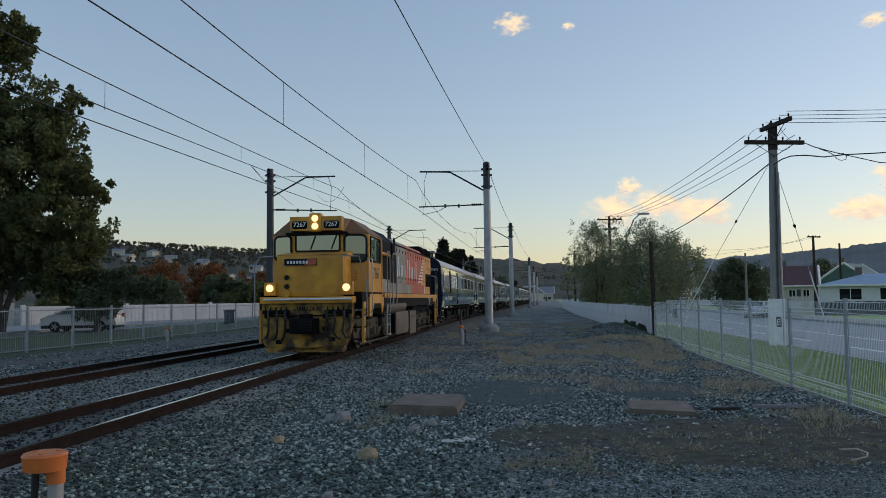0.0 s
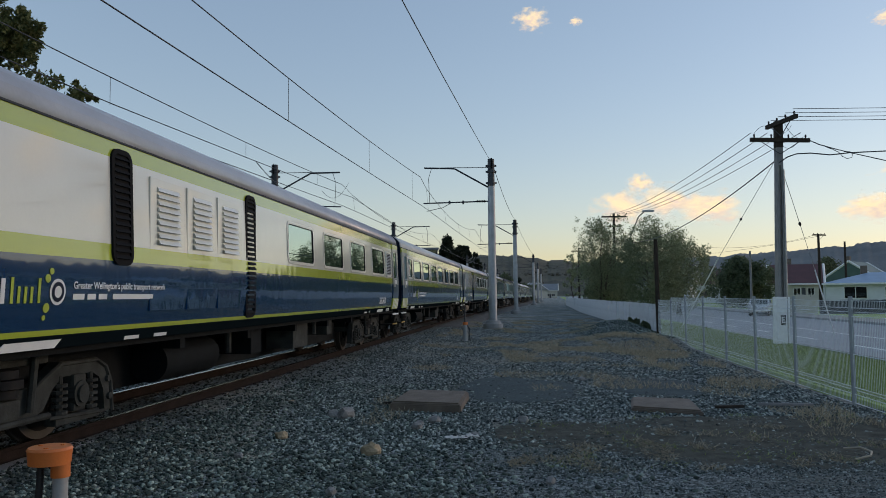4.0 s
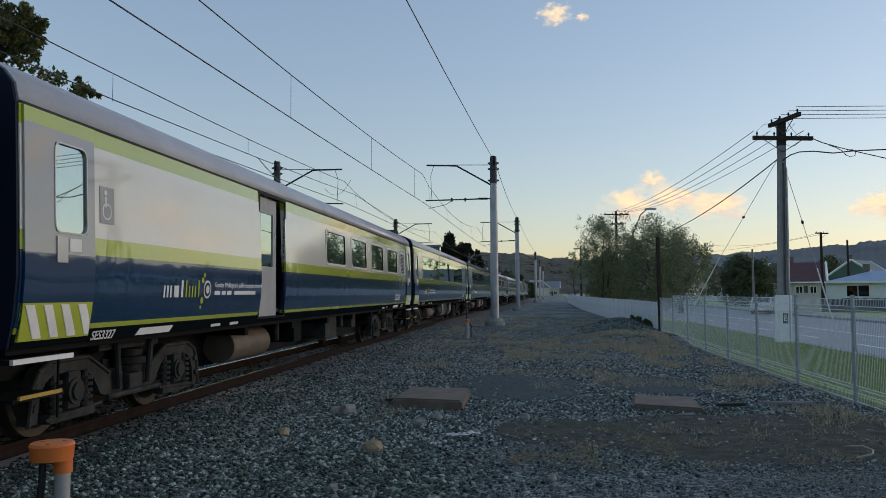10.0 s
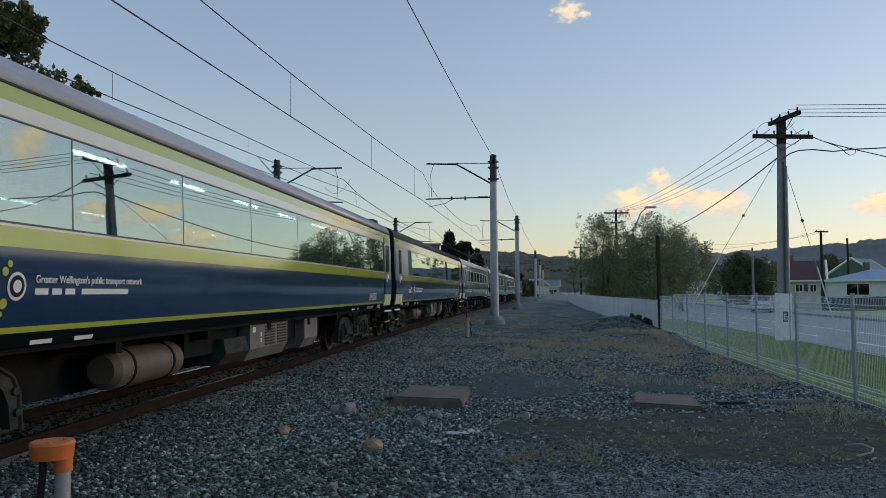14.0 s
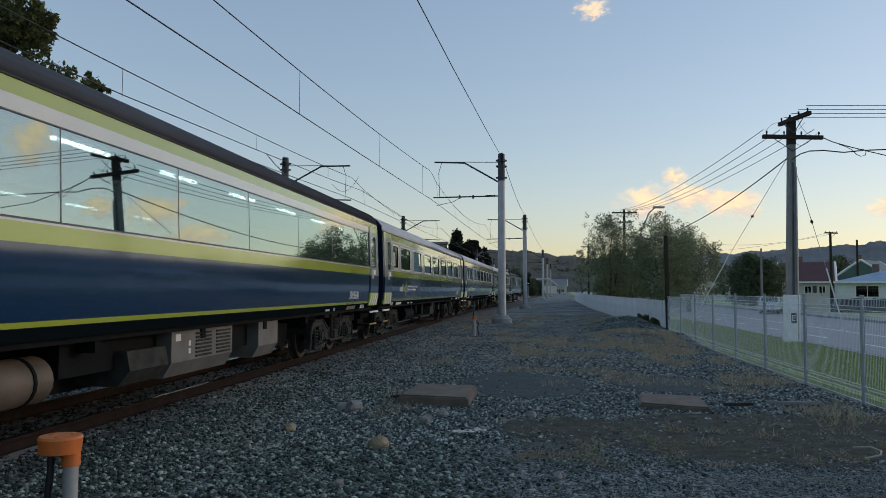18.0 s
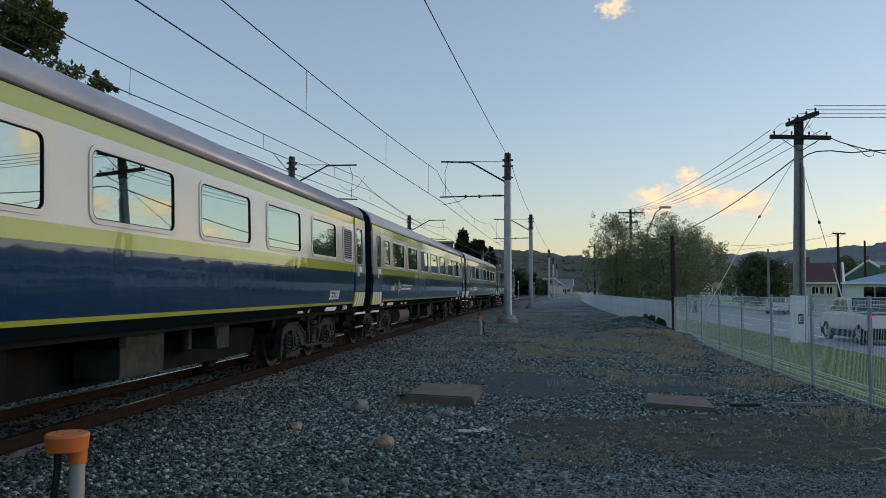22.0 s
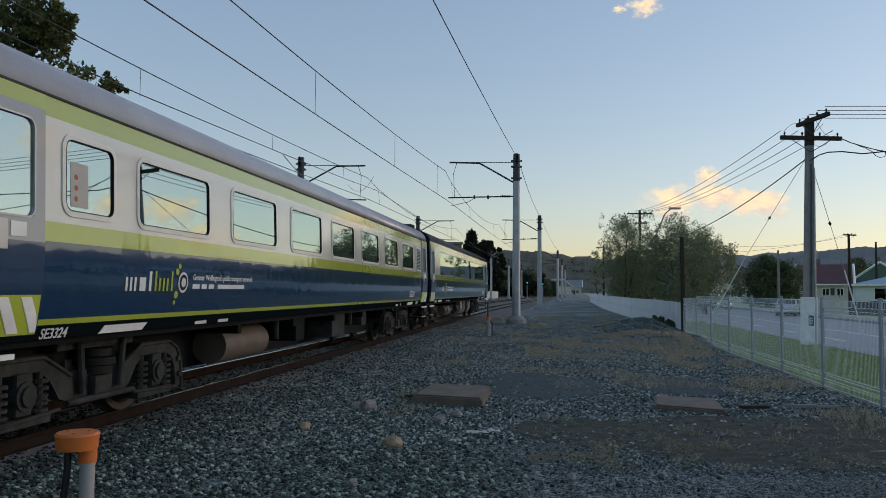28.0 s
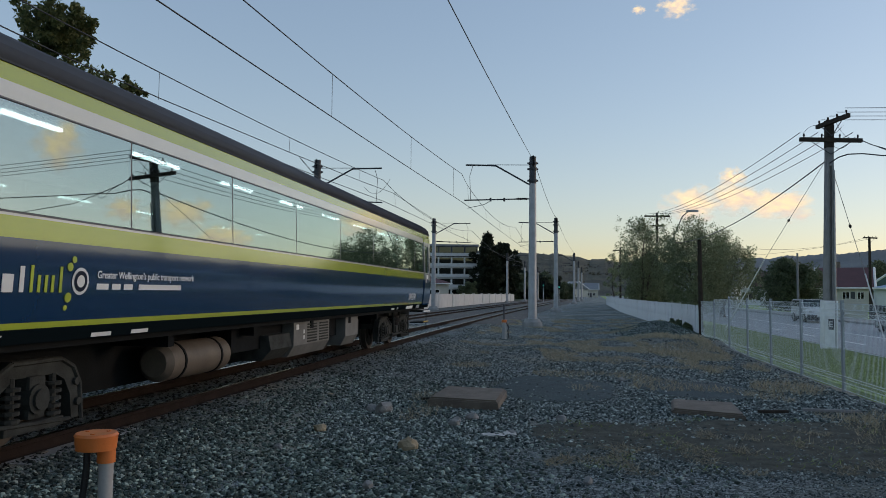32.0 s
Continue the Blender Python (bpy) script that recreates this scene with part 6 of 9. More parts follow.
utility_pole(10.05, 23.0, 6.72, True, ((6.13, 0, 1.78), (6.62, -83, 1.6, 0.35)), 1.1)
utility_pole(14.6, 65.0, 8.4, False, ((8.1, 0, 2.1), (7.3, 0, 0.9)), 0, False)
utility_pole(34.5, 70.5, 6.9, False, ((6.8, 20, 1.5),), 0, False)
bm = bmesh.new()
rod(bm, (0, 0, -0.2), (0, 0, 5.15), 0.11, 10, 0.075)
slim = part("service_pole", bm, pole_concrete, smooth=True)
slim.matrix_basis = pose(26.4, 66.0, 0)
tagged(slim, "slim pale concrete service pole across the street", "utility pole", group="utility poles")
utility_pole(45.0, 86.0, 7.2, False, (), 0, False)
utility_pole(17.8, 100.0, 7.6, False, ((7.2, 0, 1.9),), 0, False)


def guy(a, b, top):
    wire("guy_wire", [top, b], 0.009, galv, label="steel guy wire from the utility pole")
    g = bmesh.new()
    rod(g, a, b, 0.025, 8)
    o = part("guy_guard", g, pole_white)
    mid = Vector(top).lerp(Vector(b), 0.55)
    way = (Vector(b) - Vector(top)).normalized() * 0.09
    e = bmesh.new()
    rod(e, mid - way, mid, 0.02, 8, 0.05)
    rod(e, mid, mid + way, 0.05, 8, 0.02)
    tagged(part("guy_insulator", e, rubber), "dark egg insulator on a guy wire", "insulator")
    tagged(o, "white plastic guard on a guy wire", "guard")


guy((11.2, 36.2, 0.05), (11.12, 31.0, 2.97), (10.15, 23.0, 5.7))
guy((14.1, 27.9, 0.05), (13.0, 26.9, 2.35), (10.2, 23.1, 5.6))
for k in range(4):
    u = -0.75 + 0.5 * k
    wire("power_line", hung((10.05 + u, 22.9, 6.35), (14.6 + u, 64.9, 8.3), 0.55), 0.010, label="dark power line between the poles")
    wire("power_line", hung((10.18, 23.0 - 0.25 + 1.0 * u, 6.86), (48.0, 18.0 + 1.1 * u, 7.6), 0.5), 0.009, label="dark power line between the poles")
wire("telephone_cable", hung((10.15, 23.0, 5.6), (14.6, 65.0, 6.2), 1.1, 24), 0.019, label="thick black telephone cable")
wire("telephone_cable", [(10.12, 22.9, 5.45), (10.38, 22.9, 5.62), (10.65, 22.9, 5.71), (11.07, 22.9, 5.73), (11.66, 22.9, 5.67), (12.25, 22.9, 5.73), (13.3, 22.9, 5.77), (40.0, 23.5, 7.4)], 0.019, label="thick black telephone cable")
wire("telephone_cable", [(10.89, 22.85, 6.17), (11.31, 22.85, 5.98), (11.78, 22.85, 5.84), (12.25, 22.85, 5.72), (13.3, 22.85, 5.47), (40.0, 23.0, 4.2)], 0.014, label="thick black telephone cable")
wire("jumper_cable", [(11.5, 22.83, 5.90), (11.72, 22.83, 5.82), (11.9, 22.83, 5.72), (12.0, 22.83, 5.60), (12.13, 22.83, 5.54), (12.27, 22.83, 5.58), (12.29, 22.83, 5.68), (12.2, 22.83, 5.76), (12.05, 22.83, 5.74)], 0.010, label="black cable loop hanging at the pole")
for x0, x1, z0, z1, dip in ((9.35, 9.95, 6.3, 6.42, -0.18), (9.9, 10.5, 6.25, 6.55, 0.12), (10.25, 10.85, 6.72, 6.2, 0.22), (10.2, 10.7, 5.95, 6.1, 0.15)):
    wire("jumper_cable", hung((x0, 22.82, z0), (x1, 22.82, z1), dip, 10), 0.006, label="thin jumper wire at the pole head")
wire("power_line", hung((34.5, 70.5, 6.9), (14.6, 65.0, 7.0), 1.4), 0.012, label="dark power line between the poles")
wire("power_line", hung((34.5, 70.5, 6.7), (17.8, 100.0, 7.2), 1.2), 0.012, label="dark power line between the poles")

# ---- trees ----
def leaf_material(name, a, b):
    m = bpy.data.materials.new(name)
    m.use_nodes = True
    n, l = m.node_tree.nodes, m.node_tree.links
    bs = n["Principled BSDF"]
    geo = n.new("ShaderNodeNewGeometry")
    mx = n.new("ShaderNodeMix")
    mx.data_type = "RGBA"
    mx.inputs[6].default_value, mx.inputs[7].default_value = rgb(a), rgb(b)
    l.new(geo.outputs["Random Per Island"], mx.inputs[0])
    l.new(mx.outputs[2], bs.inputs["Base Color"])
    bs.inputs["Roughness"].default_value, bs.inputs["Specular IOR Level"].default_value = 0.6, 0.25
    thin, blend = n.new("ShaderNodeBsdfTranslucent"), n.new("ShaderNodeMixShader")
    l.new(mx.outputs[2], thin.inputs[0])
    blend.inputs[0].default_value = 0.4
    l.new(bs.outputs[0], blend.inputs[1])
    l.new(thin.outputs[0], blend.inputs[2])
    l.new(blend.outputs[0], n["Material Output"].inputs["Surface"])
    return m


bark = M("grey_brown_bark", (0.07, 0.055, 0.045), 0.9, 0, 0.4, 5, 40, 0.6)
leaf_willow = leaf_material("willow_leaves", (0.125, 0.165, 0.09), (0.31, 0.34, 0.20))
leaf_dark = leaf_material("dark_leaves", (0.072, 0.095, 0.055), (0.17, 0.205, 0.115))
leaf_autumn = leaf_material("turning_leaves", (0.05, 0.076, 0.028), (0.21, 0.21, 0.08))
leaf_rust = leaf_material("rusty_autumn_leaves", (0.16, 0.07, 0.03), (0.34, 0.15, 0.06))
leaf_pine = leaf_material("conifer_needles", (0.012, 0.02, 0.012), (0.035, 0.045, 0.025))


def leaf_cloud(name, centres, radii, per, size, mat, parent, seed, droop=0.0, label=""):
    """Many small leaves round the twig ends: uneven, with gaps."""
    rg = np.random.RandomState(seed)
    V, F = [], []
    tot = 0
    for c, r in zip(centres, radii):
        n = per
        d = rg.normal(size=(n, 3))
        d /= np.linalg.norm(d, axis=1)[:, None]
        rad = r * rg.uniform(0.25, 1.0, (n, 1)) ** 0.6
        p = np.array(c) + d * rad
        if droop:
            p[:, 2] -= droop * rg.uniform(0, 1, n) ** 2 * r
        a = rg.normal(size=(n, 3))
        a /= np.linalg.norm(a, axis=1)[:, None]
        b = np.cross(a, rg.normal(size=(n, 3)))
        b /= np.linalg.norm(b, axis=1)[:, None]
        s = size * rg.uniform(0.6, 1.4, (n, 1))
        q = np.stack([p - a * s, p + b * s * 0.45, p + a * s, p - b * s * 0.45], 1).reshape(-1, 3)
        V.append(q)
        F.append(np.arange(n * 4).reshape(n, 4) + tot)
        tot += n * 4
    V, F = np.concatenate(V), np.concatenate(F)
    me = bpy.data.meshes.new(name)
    me.vertices.add(len(V))
    me.vertices.foreach_set("co", V.ravel())
    me.loops.add(F.size)
    me.loops.foreach_set("vertex_index", F.ravel())
    me.polygons.add(len(F))
    me.polygons.foreach_set("loop_start", np.arange(0, F.size, 4))
    me.update(calc_edges=True)
    me.materials.append(mat)
    ob = new(name, me)
    ob.parent = parent
    if label:
        tagged(ob, label)
    return ob


def tree(x, y, height, spread, mat, label, seed, clumps=60, per=120, leaf=0.12, low=0.25, stems=1, trunk_r=0.22, droop=0.0, shape="round", z=0.0, category="tree", lobes=(), feather=0):
    rg = random.Random(seed)
    t = new("tree")
    bm = bmesh.new()
    ends = []
    for s in range(stems):
        lean = (rg.uniform(-0.3, 0.3) if stems > 1 else 0.05, rg.uniform(-0.3, 0.3) if stems > 1 else 0.0)
        p = Vector((lean[0] * 0.6, lean[1] * 0.6, -0.1))
        r = trunk_r * (0.75 if stems > 1 else 1)
        top = height * 0.72
        n = 6
        for k in range(n):
            q = Vector((lean[0] * (k + 1) * height * 0.09 + rg.uniform(-0.1, 0.1), lean[1] * (k + 1) * height * 0.09 + rg.uniform(-0.1, 0.1), top * (k + 1) / n))
            rod(bm, p, q, r, 9, r * 0.8)
            if k >= 1:
                for b in range(3):
                    a = rg.uniform(0, 6.28)
                    ln = spread * rg.uniform(0.45, 0.85)
                    e = q + Vector((math.cos(a) * ln, math.sin(a) * ln, ln * rg.uniform(0.1, 0.7)))
                    mid = q.lerp(e, 0.5) + Vector((0, 0, 0.12 * ln))
                    rod(bm, q, mid, r * 0.4, 6, r * 0.25)
                    rod(bm, mid, e, r * 0.25, 5, r * 0.08)
                    ends.append(e)
            p, r = q, r * 0.8
    part("trunk", bm, bark, t, "rough trunk and limbs", True)
    cs, rs = [], []
    for k in range(clumps):
        if shape == "cone":
            u = rg.random() ** 0.8
            zc = height * (low + (1 - low) * u)
            rr = spread * (1 - u) * math.sqrt(rg.random())
        elif shape == "column":
            u = rg.random()
            zc = height * (low + (0.98 - low) * u)
            rr = spread * (0.55 + 0.45 * math.sin(u * 3.0)) * math.sqrt(rg.random())
        else:
            u = rg.random()
            zc = height * (low + (0.95 - low) * u)
            rr = spread * math.sqrt(max(0.02, 1 - (2 * u - 0.9) ** 2)) * rg.random() ** 0.4
        a = rg.uniform(0, 6.283)
        wob = 1 + 0.3 * math.sin(3 * a + seed) * (0.5 + u)
        cs.append((rr * wob * math.cos(a), rr * wob * math.sin(a), zc))
        rs.append(spread * rg.uniform(0.16, 0.30))
    cs += [tuple(e) for e in ends]
    rs += [spread * 0.2] * len(ends)
    for dx, dy, dz, rad, n in lobes:
        for k in range(n):
            v = Vector((rg.gauss(0, 1), rg.gauss(0, 1), rg.gauss(0, 1))).normalized() * rad * rg.uniform(0.35, 1.0)
            cs.append((dx + v.x, dy + v.y, dz + v.z * 0.85))
            rs.append(rad * rg.uniform(0.10, 0.21))
    # thin sprays standing out of the crown
    fc, fr = [], []
    for k in range(feather * 4):
        a, u = rg.uniform(0, 6.283), rg.uniform(0.1, 1.0)
        rr = spread * (math.sqrt(max(0.05, 1 - (2 * u - 0.9) ** 2)) if shape == "round" else 0.9) * rg.uniform(0.85, 1.22)
        fc.append((rr * math.cos(a), rr * math.sin(a), height * (low + (1.04 - low) * u) + rg.uniform(-0.2, 0.3)))
        fr.append(spread * rg.uniform(0.06, 0.16))
    if feather:
        leaf_cloud("sprays", fc, fr, 22, leaf * 0.8, mat, t, seed + 500, droop * 0.6, "thin outer sprays of leaves")
    leaf_cloud("crown", cs, rs, per, leaf, mat, t, seed, droop, "leafy crown with gaps")
    t.matrix_basis = pose(x, y, z, 0, 0, 0 if lobes else rg.uniform(0, 360))
    return tagged(t, label, category, group="trees of the neighbourhood")


tree(11.9, 58.0, 7.3, 1.8, leaf_willow, "weeping willow-like tree behind the white fence", 21, 84, 110, 0.075, 0.16, 2, 0.16, 2.6, "column", feather=26)
tree(14.9, 54.5, 6.7, 2.6, leaf_willow, "broad feathery tree behind the white fence", 22, 150, 120, 0.075, 0.14, 3, 0.16, 1.4, feather=60)
tree(17.2, 56.5, 5.8, 2.2, leaf_willow, "broad feathery tree behind the white fence", 23, 80, 110, 0.075, 0.16, 2, 0.15, 1.2, feather=50)
tree(12.6, 74.0, 6.0, 1.1, leaf_willow, "slender sparse young tree", 24, 20, 40, 0.09, 0.4, 1, 0.08, 0.6, "column")
tree(14.2, 66.0, 5.0, 1.9, leaf_dark, "dark shrubby tree behind the white fence", 27, 60, 150, 0.12, 0.05, 2, 0.15)
tree(30.0, 78.0, 5.0, 3.0, leaf_dark, "rounded dark tree across the street", 25, 110, 170, 0.13, 0.12)
tree(60.0, 120.0, 6.5, 4.0, leaf_dark, "dark tree behind the houses", 26, 70, 120, 0.2, 0.12)
tree(47.0, 118.0, 5.5, 4.0, leaf_dark, "dark tree behind the houses", 28, 70, 120, 0.2, 0.12)

# ---- houses across the street ----
weatherboard = M("white_weatherboard", (0.66, 0.68, 0.69), 0.6, 0, 0.12, 1.5, 30, 0.1)
cream_board = M("cream_weatherboard", (0.52, 0.50, 0.43), 0.6, 0, 0.12, 1.5, 30, 0.1)
iron_red = M("dull_red_roof_iron", (0.105, 0.034, 0.032), 0.5, 0.1, 0.2, 1.0, 30, 0.05)
iron_blue = M("blue_grey_roof_iron", (0.22, 0.33, 0.46), 0.4, 0.2, 0.15, 1.0, 30, 0.05)
iron_green = M("green_roof_iron", (0.05, 0.10, 0.085), 0.5, 0.1, 0.2, 1.0, 30, 0.05)
iron_grey = M("grey_roof_iron", (0.22, 0.23, 0.24), 0.45, 0.2, 0.2, 1.0, 30, 0.05)
dark_board = M("charcoal_fence_board", (0.06, 0.065, 0.075), 0.7, 0, 0.25, 2, 40, 0.1)


def house(x, y, w, d, h, rise, wall, roof, turn, label, kind="hip"):
    """A one-storey house; its front, with the windows, faces -y before it is turned."""
    o = new("house")
    bm = bmesh.new()
    wins = [(-w * 0.36, -w * 0.18, 0.95, 2.1), (-w * 0.05, w * 0.10, 0.95, 2.1), (w * 0.24, w * 0.38, 0.95, 2.1)]
    panel(bm, -w / 2, w / 2, 0, h, wins, -d / 2, -d / 2 + 0.15)
    box(bm, -w / 2, w / 2, d / 2 - 0.15, d / 2, 0, h)
    box(bm, -w / 2, -w / 2 + 0.15, -d / 2 + 0.15, d / 2 - 0.15, 0, h)
    box(bm, w / 2 - 0.15, w / 2, -d / 2 + 0.15, d / 2 - 0.15, 0, h)
    part("wall", bm, wall, o, "painted boarded wall")
    e = 0.45
    bm = bmesh.new()
    A = [bm.verts.new(q) for q in ((-w / 2 - e, -d / 2 - e, h), (w / 2 + e, -d / 2 - e, h), (w / 2 + e, d / 2 + e, h), (-w / 2 - e, d / 2 + e, h))]
    inset = d / 2 if kind == "hip" else -e
    R = [bm.verts.new(q) for q in ((-w / 2 + inset, 0, h + rise), (w / 2 - inset, 0, h + rise))]
    for q in ((A[0], A[1], R[1], R[0]), (A[2], A[3], R[0], R[1]), (A[1], A[2], R[1]), (A[3], A[0], R[0]), (A[3], A[2], A[1], A[0])):
        bm.faces.new(q)
    rf = part("roof", bm, roof, o, "corrugated iron roof")
    bm = bmesh.new()
    box(bm, -w / 2 - e, w / 2 + e, -d / 2 - e - 0.08, -d / 2 - e, h - 0.12, h + 0.04)
    part("gutter", bm, white_paint, o)
    if kind == "gable":
        for u in (-w / 2 - e, w / 2 + e):
            for v in (-1, 1):
                bm = bmesh.new()
                rod(bm, (u, v * (d / 2 + e), h - 0.02), (u, 0, h + rise - 0.02), 0.14, 4)
                part("barge_board", bm, white_paint, rf)
        for u in (-w / 2 + 0.08, w / 2 - 0.08):
            bm = bmesh.new()
            prism(bm, [(-d / 2, h), (d / 2, h), (0, h + rise * 0.88)], u - 0.07, u + 0.07)
            part("gable_wall", bm, wall, o)
    for x0, x1, z0, z1 in wins:
        bm = bmesh.new()
        panel(bm, x0, x1, z0, z1, [(x0 + 0.06, (x0 + x1) / 2 - 0.03, z0 + 0.06, z1 - 0.06), ((x0 + x1) / 2 + 0.03, x1 - 0.06, z0 + 0.06, z1 - 0.06)], -d / 2 - 0.03, -d / 2 + 0.05)
        wd = part("window", bm, white_paint, o, "white window frame")
        bm = bmesh.new()
        box(bm, x0 + 0.05, x1 - 0.05, -d / 2 + 0.01, -d / 2 + 0.02, z0 + 0.05, z1 - 0.05)
        part("pane", bm, glass_far, wd)
    bm = bmesh.new()
    box(bm, w * 0.12, w * 0.20, -d / 2 - 0.02, -d / 2, 0.1, 2.1)
    part("door", bm, dark_board, o)
    bm = bmesh.new()
    box(bm, -w * 0.2, -w * 0.2 + 0.6, 0.6, 1.2, h + rise * 0.3, h + rise + 0.7)
    part("chimney", bm, concrete_dark, rf)
    o.matrix_basis = pose(x, y, 0, 0, 0, turn)
    return tagged(o, label, "house", group="houses across the street")


house(41.2, 90.0, 5.0, 7, 2.55, 2.3, cream_board, iron_red, -25, "cream boarded house with a dull red iron roof", "gable")
house(43.7, 75.9, 11, 8, 2.4, 1.1, weatherboard, iron_blue, -25, "white boarded house with a blue grey iron roof")
house(56.0, 76.0, 12, 8, 2.8, 1.7, weatherboard, iron_grey, -25, "white boarded house with a grey iron roof")
house(28.0, 96.0, 6, 7, 2.6, 2.4, weatherboard, iron_grey, -25, "small white gabled house far along the street", "gable")
house(54.5, 101.0, 8, 6.5, 2.9, 2.6, weatherboard, iron_green, 48, "white boarded house with a green gabled iron roof", "gable")
house(40.0, 335.0, 8, 9, 3.6, 3.4, cream_board, iron_grey, -70, "pale gabled house far at the end of the line", "gable")
house(47.0, 345.0, 9, 9, 3.6, 3.0, cream_board, iron_grey, -8, "pale house far at the end of the line", "gable")
house(33.0, 352.0, 8, 8, 3.0, 2.4, cream_board, iron_grey, -8, "low pale house far at the end of the line")
house(47.0, 128.0, 11, 9, 2.9, 2.6, weatherboard, iron_red, -25, "white boarded house with a red iron roof")
board_fence(26.6, 54.6, 48.0, 45.5, 1.02, 1.02, 90, dark_board, "charcoal board fence before a house", 8, "garden_fence")
board_fence(24.55, 55.4, 26.5, 54.6, 1.42, 1.42, 14, cream_board, "cream front fence before a house", 9, "garden_fence")


CAR_SHAPES = {
    # side outline (length, height), side windows, windscreen lines
    "hatch": ([(-2.1, 0.35), (-2.12, 0.72), (-1.85, 0.92), (-1.35, 0.97), (-0.65, 1.42), (0.75, 1.44), (1.55, 1.0), (2.05, 0.92), (2.12, 0.6), (2.08, 0.33)],
              [[(-1.18, 1.02), (-0.62, 1.36), (0.02, 1.38), (0.02, 1.02)], [(0.08, 1.02), (0.08, 1.38), (0.72, 1.38), (1.3, 1.04)]], (((-1.33, 0.99), (-0.70, 1.41)), ((1.5, 1.04), (0.82, 1.43)))),
    "suv": ([(-2.3, 0.42), (-2.34, 0.85), (-2.1, 1.08), (-1.2, 1.16), (-0.6, 1.74), (1.9, 1.78), (2.25, 1.15), (2.32, 0.8), (2.28, 0.42)],
            [[(-1.05, 1.2), (-0.55, 1.66), (0.2, 1.68), (0.2, 1.2)], [(0.28, 1.2), (0.28, 1.68), (1.15, 1.68), (1.15, 1.2)], [(1.23, 1.2), (1.23, 1.68), (1.8, 1.66), (2.0, 1.22)]], (((-1.17, 1.19), (-0.64, 1.72)), ((2.22, 1.2), (1.96, 1.75)))),
    "ute": ([(-2.6, 0.45), (-2.64, 0.9), (-2.4, 1.10), (-1.45, 1.18), (-0.85, 1.78), (0.55, 1.80), (0.8, 1.15), (2.55, 1.15), (2.6, 0.55)],
            [[(-1.28, 1.22), (-0.8, 1.70), (-0.2, 1.72), (-0.2, 1.22)], [(-0.12, 1.22), (-0.12, 1.72), (0.5, 1.72), (0.68, 1.22)]], (((-1.42, 1.21), (-0.88, 1.76)), ((0.82, 1.2), (0.60, 1.78)))),
}


